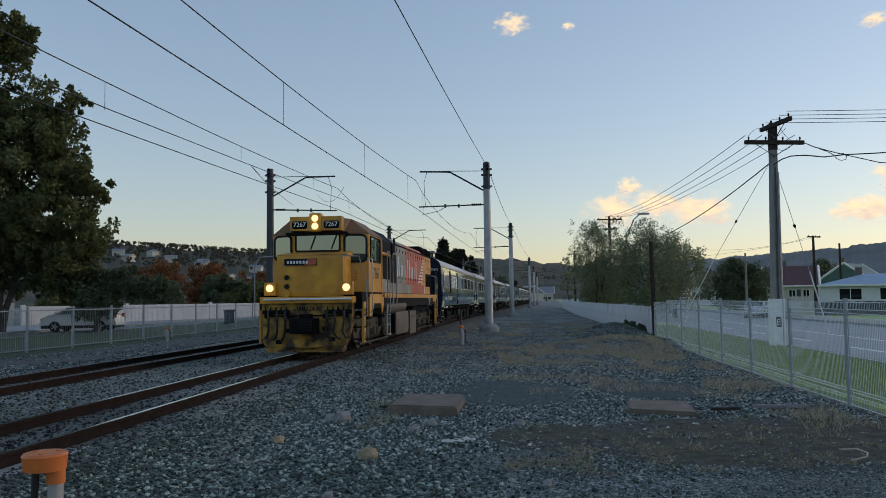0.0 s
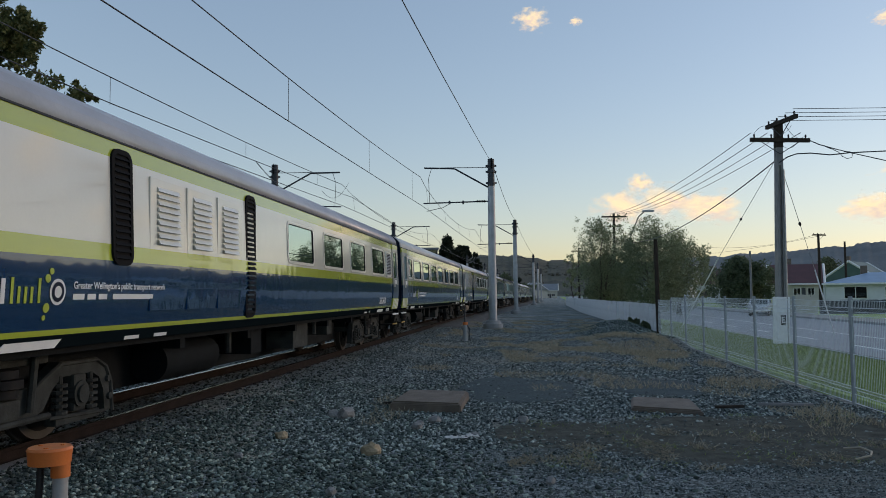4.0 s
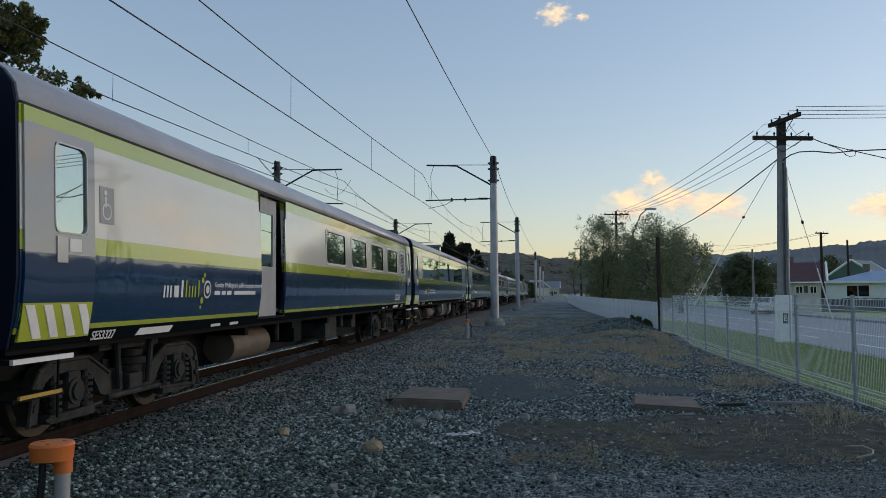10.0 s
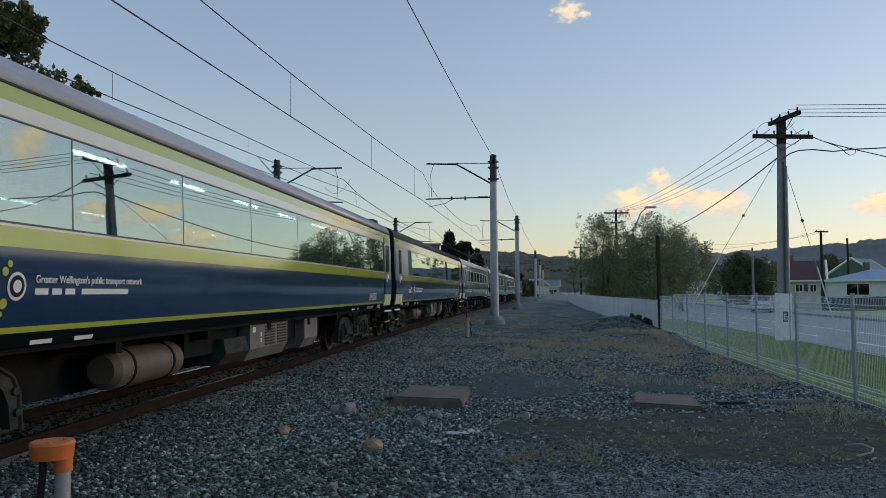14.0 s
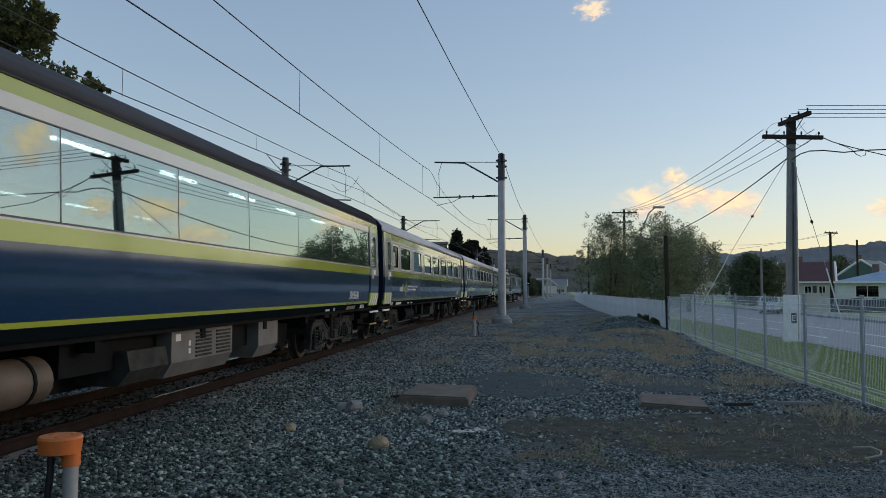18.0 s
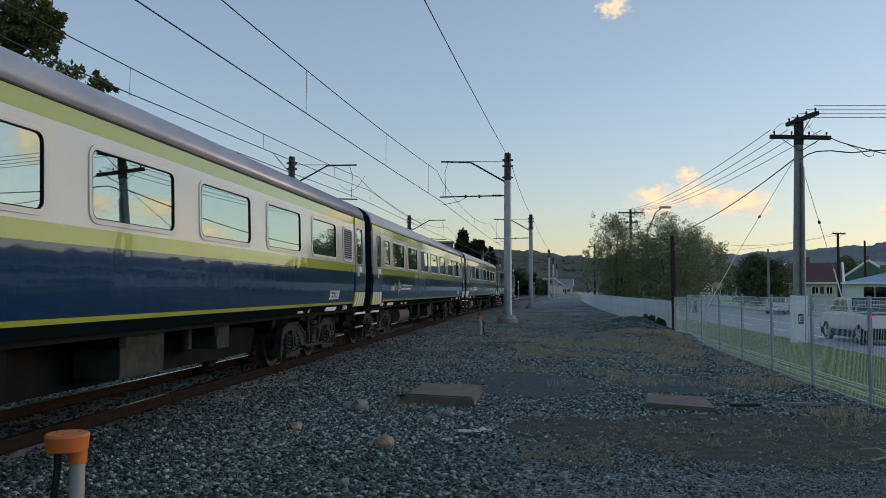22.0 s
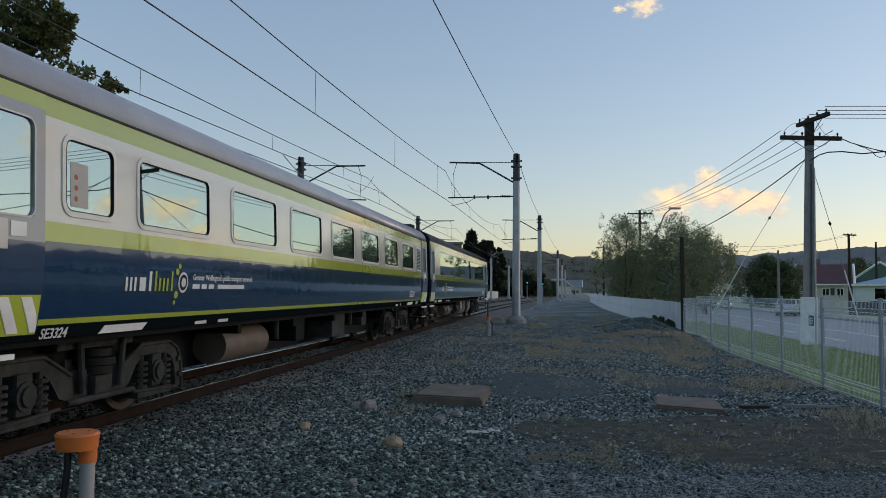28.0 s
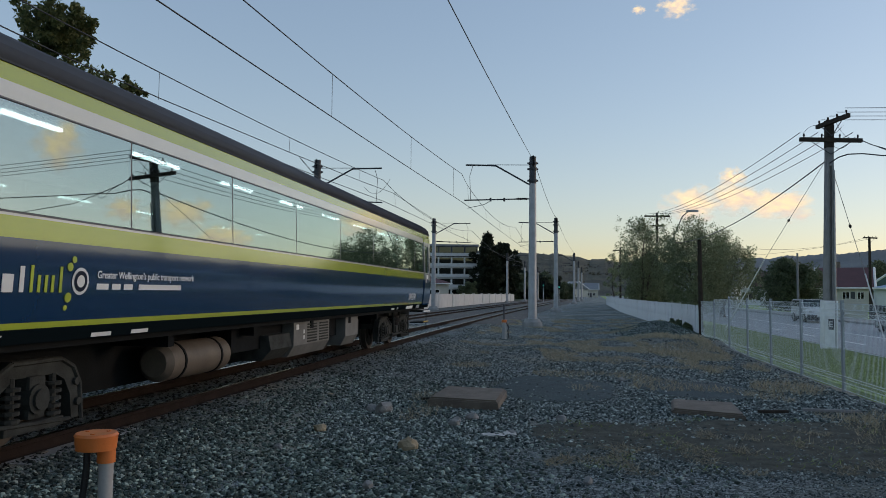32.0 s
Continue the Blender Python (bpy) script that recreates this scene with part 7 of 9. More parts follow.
def parked_car(x, y, turn, paint, label, shape="hatch", lit=False):
    """A car whose front looks to -x before it is turned; its wheels are set on their axles."""
    c = new("car")
    body, panes, screens = CAR_SHAPES[shape]
    nose, tail, wide = body[1][0], body[-2][0], 0.82 if shape in ("hatch",) else 0.92
    bm = bmesh.new()
    prism(bm, body, -wide, wide, "y")
    bmesh.ops.bevel(bm, geom=[e for e in bm.edges], offset=0.06, segments=2, affect="EDGES")
    part("body", bm, paint, c, "glossy car body", True)
    wr = 0.31 if shape in ("hatch",) else 0.38
    for s in (-1, 1):
        for out in panes:
            bm = bmesh.new()
            prism(bm, out, min(s * (wide - 0.02), s * (wide + 0.012)), max(s * (wide - 0.02), s * (wide + 0.012)), "y")
            part("window", bm, glass_dark, c)
        for wx in (nose + 0.82, tail - 0.85):
            bm = bmesh.new()
            rod(bm, (0, -0.1, 0), (0, 0.1, 0), wr, 20)
            w = part("wheel", bm, rubber, c, "black tyre", True)
            bm = bmesh.new()
            for q in range(5):
                a = radians(72 * q)
                rod(bm, (0, s * 0.09, 0), (0.2 * math.cos(a), s * 0.11, 0.2 * math.sin(a)), 0.045, 6)
            rod(bm, (0, s * 0.085, 0), (0, s * 0.108, 0), 0.07, 10)
            part("rim", bm, frame_grey, w, "grey spoked rim")
            w.matrix_basis = pose(wx, s * (wide - 0.09), wr)
        bm = bmesh.new()
        box(bm, nose - 0.015, nose + 0.1, s * 0.6 - 0.17, s * 0.6 + 0.17, body[1][1] - 0.08, body[1][1] + 0.08, 0.02)
        part("headlight", bm, lamp_white if lit else frame_grey, c, "lit headlight" if lit else "")
        bm = bmesh.new()
        box(bm, tail - 0.1, tail + 0.015, s * (wide - 0.18) - 0.1, s * (wide - 0.18) + 0.1, 0.78, 1.05, 0.02)
        part("tail_light", bm, lamp_red if shape == "ute" else loco_red, c, "red tail light")
        bm = bmesh.new()
        box(bm, screens[0][0][0] + 0.1, screens[0][0][0] + 0.24, min(s * wide, s * (wide + 0.2)), max(s * wide, s * (wide + 0.2)), screens[0][0][1], screens[0][0][1] + 0.16, 0.03)
        part("mirror", bm, paint, c)
    for a, b in screens:
        bm = bmesh.new()
        v = [bm.verts.new((a[0], -wide + 0.12, a[1] + 0.02)), bm.verts.new((a[0], wide - 0.12, a[1] + 0.02)), bm.verts.new((b[0], wide - 0.16, b[1])), bm.verts.new((b[0], -wide + 0.16, b[1]))]
        bm.faces.new(v if a[0] < 0 else v[::-1])
        bmesh.ops.solidify(bm, geom=bm.faces[:], thickness=0.02)
        part("windscreen", bm, glass_dark, c)
    bm = bmesh.new()
    box(bm, nose + 0.02, tail - 0.02, -wide + 0.04, wide - 0.04, 0.2, body[0][1] + 0.02, 0.03)
    part("underbody", bm, rubber, c)
    for u, z in ((nose, body[0][1]), (tail, body[0][1])):
        bm = bmesh.new()
        box(bm, u - 0.07, u + 0.07, -wide + 0.03, wide - 0.03, z - 0.02, z + 0.2, 0.03)
        part("bumper", bm, rubber if shape != "hatch" else paint, c)
        bm = bmesh.new()
        box(bm, u - 0.085, u + 0.085, -0.2, 0.2, z + 0.06, z + 0.16)
        part("number_plate", bm, white_paint, c, "plain white plate")
    if shape == "ute":
        bm = bmesh.new()
        box(bm, 0.95, 2.5, -wide + 0.08, wide - 0.08, 1.13, 1.17)
        part("tray_cover", bm, rubber, c, "black tray cover")
        bm = bmesh.new()
        tube(bm, [(0.95, -0.75, 1.15), (0.95, -0.7, 1.5), (0.95, 0.7, 1.5), (0.95, 0.75, 1.15)], 0.035, 6)
        part("sports_bar", bm, frame_grey, c, "grey bar behind the cab")
    c.matrix_basis = pose(x, y, 0.02, 0, 0, turn)
    return tagged(c, label, "car", group="cars in the street")


lamp_white = glow("car_headlight_glow", (1.0, 0.96, 0.85), 0.45)
lamp_red = glow("tail_light_glow", (0.9, 0.05, 0.03), 0.35)
car_silver = M("silver_car_paint", (0.55, 0.56, 0.57), 0.25, 0.4, 0.05, 2, 40, 0, 0.6)
car_white = M("white_car_paint", (0.75, 0.75, 0.74), 0.25, 0, 0.05, 2, 40, 0, 0.6)
car_dark = M("dark_car_paint", (0.03, 0.035, 0.045), 0.25, 0, 0.05, 2, 40, 0, 0.6)
street_car = parked_car(22.0 * STREET, 53.5 * STREET, 62, car_silver, "silver car parked in the street")
street_car.matrix_basis = pose(22.0 * STREET, 53.5 * STREET, STREET_Z, 0, 0, 62)
# three vehicles that drive by: lane offset from the track, place along it at a given second, speed
TRAFFIC = [
    (parked_car(0, -200, 90, car_white, "white pickup driving away along the street", "ute"), 15.3, 35.6, 23.0, 11.2),
    (parked_car(0, 300, 90, car_silver, "silver car with lit headlights driving in the street", "hatch", True), 19.6, 43.5, 31.0, -9.0),
    (parked_car(0, 330, 90, car_white, "tall white car driving in the street", "suv"), 19.6, 56.3, 31.0, -8.1),
]
parked_car(25.5, 232.0, 70, car_white, "white car at the far crossing")



def street_light(x, y, h, reach):
    o = new("street_light")
    bm = bmesh.new()
    tube(bm, [(0, 0, h - 2.2), (reach * 0.6, 0, h - 0.5), (reach, 0, h - 0.1)], 0.04, 8)
    rod(bm, (0, 0, -0.1), (0, 0, h - 2.2), 0.07, 10)
    part("bracket", bm, galv_dark, o, "steel pole with slanting bracket")
    bm = bmesh.new()
    box(bm, reach - 0.15, reach + 0.75, -0.14, 0.14, h - 0.14, h + 0.02, 0.04)
    part("lantern", bm, galv, o, "grey lantern")
    o.matrix_basis = pose(x, y, 0)
    return tagged(o, "grey street light standing behind the trees", "street light")


street_light(15.2, 62.0, 8.3, 1.2)
to_street("verge", "road", "kerb", "pavement", "lawn", "road_marking", "utility_pole", "service_pole", "guy_wire", "guy_guard", "guy_insulator", "power_line", "telephone_cable", "jumper_cable", "tree", "house", "garden_fence", "street_light")
# ---- beyond the tracks ----
def rail_fence(y0, y1, h=1.48):
    f = new("rail_fence_bay")
    a, b = Vector((centre(y0) - 11.1, y0, 0)), Vector((centre(y1) - 11.1, y1, 0))
    L, ang = (b - a).length, math.degrees(math.atan2(b.y - a.y, b.x - a.x))
    bm = bmesh.new()
    box(bm, -0.035, 0.035, -0.035, 0.035, -0.1, h + 0.05, 0.006)
    part("post", bm, fence_grey, f, "square steel post")
    for z in (0.12, h - 0.08):
        bm = bmesh.new()
        box(bm, 0.035, L - 0.035, -0.02, 0.02, z - 0.02, z + 0.02)
        part("rail", bm, fence_grey, f)
    bm = bmesh.new()
    n = int(L / 0.11)
    for k in range(1, n):
        box(bm, L * k / n - 0.0028, L * k / n + 0.0028, -0.0028, 0.0028, 0.05, h)
    tagged(part("infill", bm, fence_grey, f, "thin upright bars"), kind="stuff")
    f.matrix_basis = pose(a.x, a.y, 0.0, 0, 0, ang)
    return tagged(f, "grey steel bar fence bay beyond the tracks", "fence", group="bar fence beyond the tracks")


for k in range(22):
    rail_fence(18.0 + 2.55 * k, 18.0 + 2.55 * (k + 1))
rough_grass = grass_material("rough_dull_grass", (0.06, 0.08, 0.035), (0.035, 0.045, 0.025))
strip("gravel_margin", -10.2, -6.7, LONG, 0.014, far_ballast, "dark gravel margin beside the farther track", "gravel")
strip("grass_margin", -11.6, -10.2, LONG, 0.02, rough_grass, "rough grass along the bar fence", "grass")
strip("verge", -19.5, -11.6, LONG, 0.05, rough_grass, "rough green grass strip", "grass")
strip("road", -34.0, -24.2, LONG, 0.03, asphalt, "grey asphalt side street", "road")
strip("kerb", -24.2, -24.0, LONG, 0.12, concrete, "pale concrete kerb", "kerb")


def wall_white(x0, y0, x1, y1, h, label, mat):
    f = new("masonry_wall")
    L, ang = math.hypot(x1 - x0, y1 - y0), math.degrees(math.atan2(y1 - y0, x1 - x0))
    n = max(2, int(L / 8.0))
    for k in range(n):
        bm = bmesh.new()
        box(bm, L * k / n + 0.15, L * (k + 1) / n - 0.15, -0.08, 0.08, 0, h, 0.01)
        part("panel", bm, mat, f)
        bm = bmesh.new()
        box(bm, L * k / n - 0.15, L * k / n + 0.15, -0.14, 0.14, 0, h + 0.14, 0.02)
        part("pillar", bm, mat, f)
    f.matrix_basis = pose(x0, y0, 0, 0, 0, ang)
    return tagged(f, label, "wall", group="walls beyond the tracks")


render_white = M("white_rendered_wall", (0.60, 0.60, 0.58), 0.8, 0, 0.12, 1, 30, 0.1)
wall_white(-33.0, 62.0, -12.0, 92.0, 1.5, "white rendered wall along the side street", render_white)
wall_white(-45.0, 55.0, -33.5, 62.0, 1.8, "cream rendered wall along the side street", cream_board)
wall_white(-5.6, 71.0, 7.0, 165.0, 1.45, "pale wall beside the tracks far off", render_white)
parked_car(-20.9, 46.0, 2, car_white, "white car parked on the side street", "hatch")


def wheelie_bin(x, y, turn):
    o = new("wheelie_bin")
    bm = bmesh.new()
    prism(bm, [(-0.24, 0.08), (0.24, 0.08), (0.29, 0.98), (-0.29, 0.98)], -0.27, 0.27, "y")
    part("body", bm, car_dark, o, "dark plastic bin body")
    bm = bmesh.new()
    box(bm, -0.33, 0.31, -0.3, 0.3, 0.98, 1.06, 0.02)
    part("lid", bm, car_dark, o)
    for s in (-1, 1):
        bm = bmesh.new()
        rod(bm, (-0.2, s * 0.2, 0.1), (-0.2, s * 0.27, 0.1), 0.1, 12)
        part("wheel", bm, rubber, o)
    o.matrix_basis = pose(x, y, 0.02, 0, 0, turn)
    return tagged(o, "dark wheelie bin standing before the white wall", "bin")


wheelie_bin(-15.0, 56.0, 40)
parked_car(-13.6, 76.0, 60, car_white, "white car parked on the side street")

tree(-24.6, 43.5, 12.0, 2.0, leaf_autumn, "tall broad-leaved tree with turning leaves beyond the fence", 51, 40, 70, 0.15, 0.3, 3, 0.3,
     lobes=((0.5, 0, 16.6, 2.1, 50), (-1.2, 0, 17.0, 2.4, 60), (-1.5, 0, 14.5, 2.6, 50), (1.9, 0.3, 11.9, 3.0, 100), (2.2, -0.4, 9.4, 3.5, 130), (2.8, 0.4, 6.3, 3.4, 140), (4.3, 0, 13.2, 0.95, 12), (3.5, 0, 12.9, 0.8, 8), (4.4, 0, 8.3, 1.9, 30), (3.4, 0.3, 4.2, 2.4, 90), (-2.0, 0, 7.0, 3.0, 70), (-1.0, 0.6, 3.8, 2.6, 70)))
tree(-19.2, 43.8, 3.0, 1.5, leaf_dark, "low dark many-stemmed tree beyond the fence", 52, 22, 70, 0.10, 0.72, 5, 0.17, lobes=((-3.4, 0, 3.0, 1.1, 40), (-2.2, 0.2, 3.0, 1.2, 50), (-1.0, 0, 3.1, 1.4, 50), (0.6, 0.2, 2.9, 1.2, 50), (1.9, 0, 2.8, 1.1, 44), (3.2, 0.2, 2.6, 1.0, 36), (4.2, 0, 2.4, 0.7, 18)))
tree(-27.0, 40.0, 4.0, 2.6, leaf_dark, "dark shrub behind the bar fence", 53, 50, 120, 0.13, 0.05)
for k in range(6):
    tree(-33.0 + 4.2 * k, 70 + 5.5 * k + (k % 3) * 4, 3.5 + 0.6 * (k * 7 % 3), 2.8, leaf_dark if k % 3 else leaf_autumn, "dark garden tree behind the white wall", 70 + k, 55, 120, 0.2, 0.04)
for k, (x, y, h) in enumerate(((-33.0, 92, 6.4), (-29, 99, 6.4), (-20.0, 104, 5.6), (-16.5, 100, 5.6), (-25, 110, 5.8))):
    tree(x, y, h, 3.2, leaf_rust, "rust-coloured autumn tree behind the gardens", 90 + k, 55, 120, 0.2, 0.1)
tree(1.5, 186, 15.2, 4.6, leaf_pine, "tall dark pointed conifer far beside the line", 100, 150, 120, 0.32, 0.04, 1, 0.3, 0.0, "cone")
tree(5.6, 190, 14.0, 3.6, leaf_pine, "tall dark bushy conifer far beside the line", 101, 120, 120, 0.32, 0.05, 1, 0.3, 0.0)
tree(-3.0, 178, 4.0, 2.2, leaf_dark, "low dark shrub before the office building", 102, 30, 90, 0.25, 0.05)
for k in range(7):
    tree(8.5 + 2.4 * k, 215 + 9 * (k % 3), 7.5 + (k * 5 % 3) - 0.5 * k, 4.0, leaf_pine if k % 2 else leaf_dark, "dark tree far beside the line", 110 + k, 60, 110, 0.35, 0.03)
for k in range(5):
    tree(-46.0 + 5.0 * k, 208 + 6 * (k % 3), 9.5 + (k * 5 % 4), 4.0, leaf_dark, "dark tree far beyond the gardens", 120 + k, 60, 110, 0.35, 0.03)
for k in range(5):
    tree(60.0 + 5.5 * k, 255 + 9 * (k % 3), 8.0 + (k * 5 % 4), 4.5, leaf_dark, "dark tree far along the valley", 130 + k, 50, 100, 0.4, 0.03)
house(-24.0, 125.0, 14, 10, 3.2, 2.4, weatherboard, iron_grey, 30, "white gabled house in the gardens", "gable")
house(-12.0, 118.0, 12, 9, 3.0, 2.0, cream_board, iron_red, 20, "house behind the gardens with red roof")


def office_block():
    o = new("office_building")
    w, d, n, hs = 26.0, 14.0, 5, 2.6
    for k in range(n):
        bm = bmesh.new()
        wins = [(-w / 2 + 0.6 + 3.2 * j, -w / 2 + 3.4 + 3.2 * j, k * hs + 1.05, k * hs + 2.45) for j in range(8)]
        panel(bm, -w / 2, w / 2, k * hs, (k + 1) * hs, wins, -d / 2, -d / 2 + 0.3)
        box(bm, -w / 2, w / 2, d / 2 - 0.3, d / 2, k * hs, (k + 1) * hs)
        box(bm, w / 2 - 0.3, w / 2, -d / 2 + 0.3, d / 2 - 0.3, k * hs, (k + 1) * hs)
        box(bm, -w / 2, -w / 2 + 0.3, -d / 2 + 0.3, d / 2 - 0.3, k * hs, (k + 1) * hs)
        s = part("storey", bm, render_white if k < n - 1 else dark_board, o, "white storey band")
        for a, b, z0, z1 in wins:
            bm = bmesh.new()
            box(bm, a, b, -d / 2 + 0.16, -d / 2 + 0.2, z0, z1)
            part("window", bm, glass_far, s)
        bm = bmesh.new()
        box(bm, -w / 2 - 0.4, w / 2 + 0.4, -d / 2 - 0.5, -d / 2, k * hs + 0.2, k * hs + 0.95)
        part("ledge", bm, render_white, s)
    bm = bmesh.new()
    box(bm, -w / 2 - 0.3, w / 2 + 0.3, -d / 2 - 0.3, d / 2 + 0.3, n * hs, n * hs + 0.5)
    part("roof", bm, iron_grey, o)
    o.matrix_basis = pose(-14.3, 196, 0, 0, 0, 4)
    tagged(o, "five-storey white banded office building with dark windows", "office building")


office_block()


# ---- hills ----
hill_near = M("wooded_hillside", (0.085, 0.076, 0.05), 0.95, 0, 0.45, 0.02, 0.25, 0.6, tint=(0.034, 0.038, 0.027), depth=3.0)
# the two farther ridges carry the haze of distance in their paler colours
hill_far = M("haze_tinted_far_ridge", (0.13, 0.14, 0.14), 0.95, 0, 0.3, 0.01, 0.15, 0.3, tint=(0.09, 0.10, 0.105), depth=3.0)
hill_pale = M("haze_tinted_pale_ridge", (0.16, 0.16, 0.14), 0.95, 0, 0.2, 0.008, 0.1, 0.2, tint=(0.12, 0.125, 0.12), depth=3.0)


def ridge(name, az0, az1, dist, heights, mat, label, rough=6.0, depth=500.0, seed=0, step=0.12):
    """A hill seen between two azimuths (degrees from +y to +x); heights: elevations of its crest, in degrees, at even steps."""
    n = int((az1 - az0) / step)
    verts, faces = [], []
    rows_ = 9
    for i in range(n + 1):
        u = i / n
        az = radians(az0 + (az1 - az0) * u)
        el = float(np.interp(u * (len(heights) - 1), range(len(heights)), heights))
        top = dist * math.tan(radians(el)) + rough * (noise.noise((i * 0.11 + seed, 0, 0)) + 0.5 * noise.noise((i * 0.45 + seed, 5, 0)) + 0.35 * noise.noise((i * 1.3 + seed, 7, 0)))
        for j in range(rows_):
            v = j / (rows_ - 1)
            d = dist - depth * (1 - v)
            z = -5 + (top + 5) * v ** 1.15 + rough * 0.6 * noise.noise((i * 0.2, j * 0.9, seed)) * math.sin(v * 3.14)
            verts.append((d * math.sin(az), d * math.cos(az), z))
        verts.append(((dist + 60) * math.sin(az), (dist + 60) * math.cos(az), -5))
    w = rows_ + 1
    for i in range(n):
        for j in range(w - 1):
            faces.append((i * w + j, i * w + j + 1, (i + 1) * w + j + 1, (i + 1) * w + j))
    ob = mesh_ob(name, verts, [f[::-1] for f in faces], mat, True)
    return tagged(ob, label, "hill", kind="structure")


ridge("hill_near", -40, -5, 1250, [5.2, 5.2, 4.9, 4.6, 4.2, 3.9, 3.7, 3.5, 3.4], hill_near, "wooded hillside with houses beyond the town", 5, 700, 3)
ridge("hill_mid", -8, 16, 1900, [3.4, 3.3, 3.25, 3.1, 2.9, 2.5, 2.2, 1.9], hill_near, "wooded ridge at the valley's end", 6, 700, 9)
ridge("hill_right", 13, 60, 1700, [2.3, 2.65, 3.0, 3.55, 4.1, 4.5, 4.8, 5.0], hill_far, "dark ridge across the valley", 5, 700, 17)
ridge("hill_far", 8, 34, 2900, [1.6, 2.1, 2.4, 2.6, 2.7, 2.8], hill_pale, "bare ridge far off, paled by haze put in its colour", 5, 600, 25)
ridge("hill_behind", 60, 320, 1800, [4.6, 3.5, 4.0, 3.0, 3.6, 3.2, 4.4, 5.0], hill_near, "hills round the valley", 8, 700, 33, 1.0)


def crest_trees(az0, az1, dist, el0, el1, count, size, seed):
    rg = random.Random(seed)
    cs, rs = [], []
    for k in range(count):
        u = rg.random()
        az = radians(az0 + (az1 - az0) * u)
        d = dist - rg.random() ** 2 * 330
        top = math.tan(radians(el0 + (el1 - el0) * u)) * dist
        z = top * ((d - dist + 700) / 700) ** 1.15
        cs.append((d * math.sin(az), d * math.cos(az), z + size * 0.3))
        rs.append(size * rg.uniform(0.5, 1.1))
    return cs, rs


leaf_hill = leaf_material("hillside_leaves", (0.05, 0.055, 0.035), (0.13, 0.115, 0.075))
c1, r1 = crest_trees(-30, -6, 1240, 4.75, 3.4, 900, 3.2, 5)
tagged(leaf_cloud("hillside_trees", c1, r1, 22, 1.5, leaf_hill, None, 5), "dark trees on the hillside", "trees", kind="stuff")
c1, r1 = crest_trees(-8, 14, 1890, 3.3, 2.05, 1300, 3.6, 6)
tagged(leaf_cloud("ridge_trees", c1, r1, 14, 1.9, leaf_hill, None, 6), "dark trees on the ridge", "trees", kind="stuff")


def hill_houses():
    rg = random.Random(12)
    first = None
    for k in range(16):
        az, v = radians(rg.uniform(-27, -10)), rg.uniform(0.35, 0.82)
        el = 4.9 + (3.5 - 4.9) * (math.degrees(az) + 30) / 24
        d = 1250 - 700 * (1 - v)
        z = -5 + (1250 * math.tan(radians(el)) + 5) * v ** 1.15
        m = pose(d * math.sin(az), d * math.cos(az), z - 1, 0, 0, rg.uniform(-40, 40))
        if first is None:
            h = new("hillside_house")
            bm = bmesh.new()
            panel(bm, -7, 7, -3, 4, [(-5, -2, 1, 3), (1, 5, 1, 3)], -5, -4.7)
            box(bm, -7, 7, -4.7, 5, -3, 4)
            part("wall", bm, cream_board, h)
            bm = bmesh.new()
            prism(bm, [(-5.6, 4), (5.6, 4), (0, 6.6)], -7.5, 7.5)
            part("roof", bm, iron_grey, h)
            h.matrix_basis = m
            first = tagged(h, "small pale house on the hillside", "house", group="houses on the hillside")
        else:
            copy_thing(first, m)


hill_houses()

# ---- foreground: slabs, marker pipes, rocks, stones ----
def slab(pts, h, label, cracks=()):
    """A low concrete cover; pts are its foot corners."""
    cx, cy = sum(p[0] for p in pts) / 4, sum(p[1] for p in pts) / 4
    o = new("cover_slab")
    bm = bmesh.new()
    prism(bm, [(x - cx, y - cy) for x, y in pts], -0.1, h, "z")
    bmesh.ops.bevel(bm, geom=bm.edges[:], offset=0.015, segments=2, affect="EDGES")
    part("block", bm, concrete_dark, o, "weathered concrete block")
    bm = bmesh.new()
    prism(bm, [((x - cx) * 0.93, (y - cy) * 0.93) for x, y in pts], h, h + 0.02, "z")
    part("lid", bm, concrete_dark, o)
    o.matrix_basis = pose(cx, cy, 0)
    return tagged(o, label, "concrete slab", group="concrete covers in the yard")


slab([(-0.72, 10.75), (0.24, 10.45), (0.40, 11.85), (-0.52, 12.1)], 0.12, "low weathered concrete cover in the gravel")
slab([(2.52, 10.45), (3.34, 10.0), (3.55, 11.15), (2.76, 11.45)], 0.06, "low weathered concrete cover in the gravel")


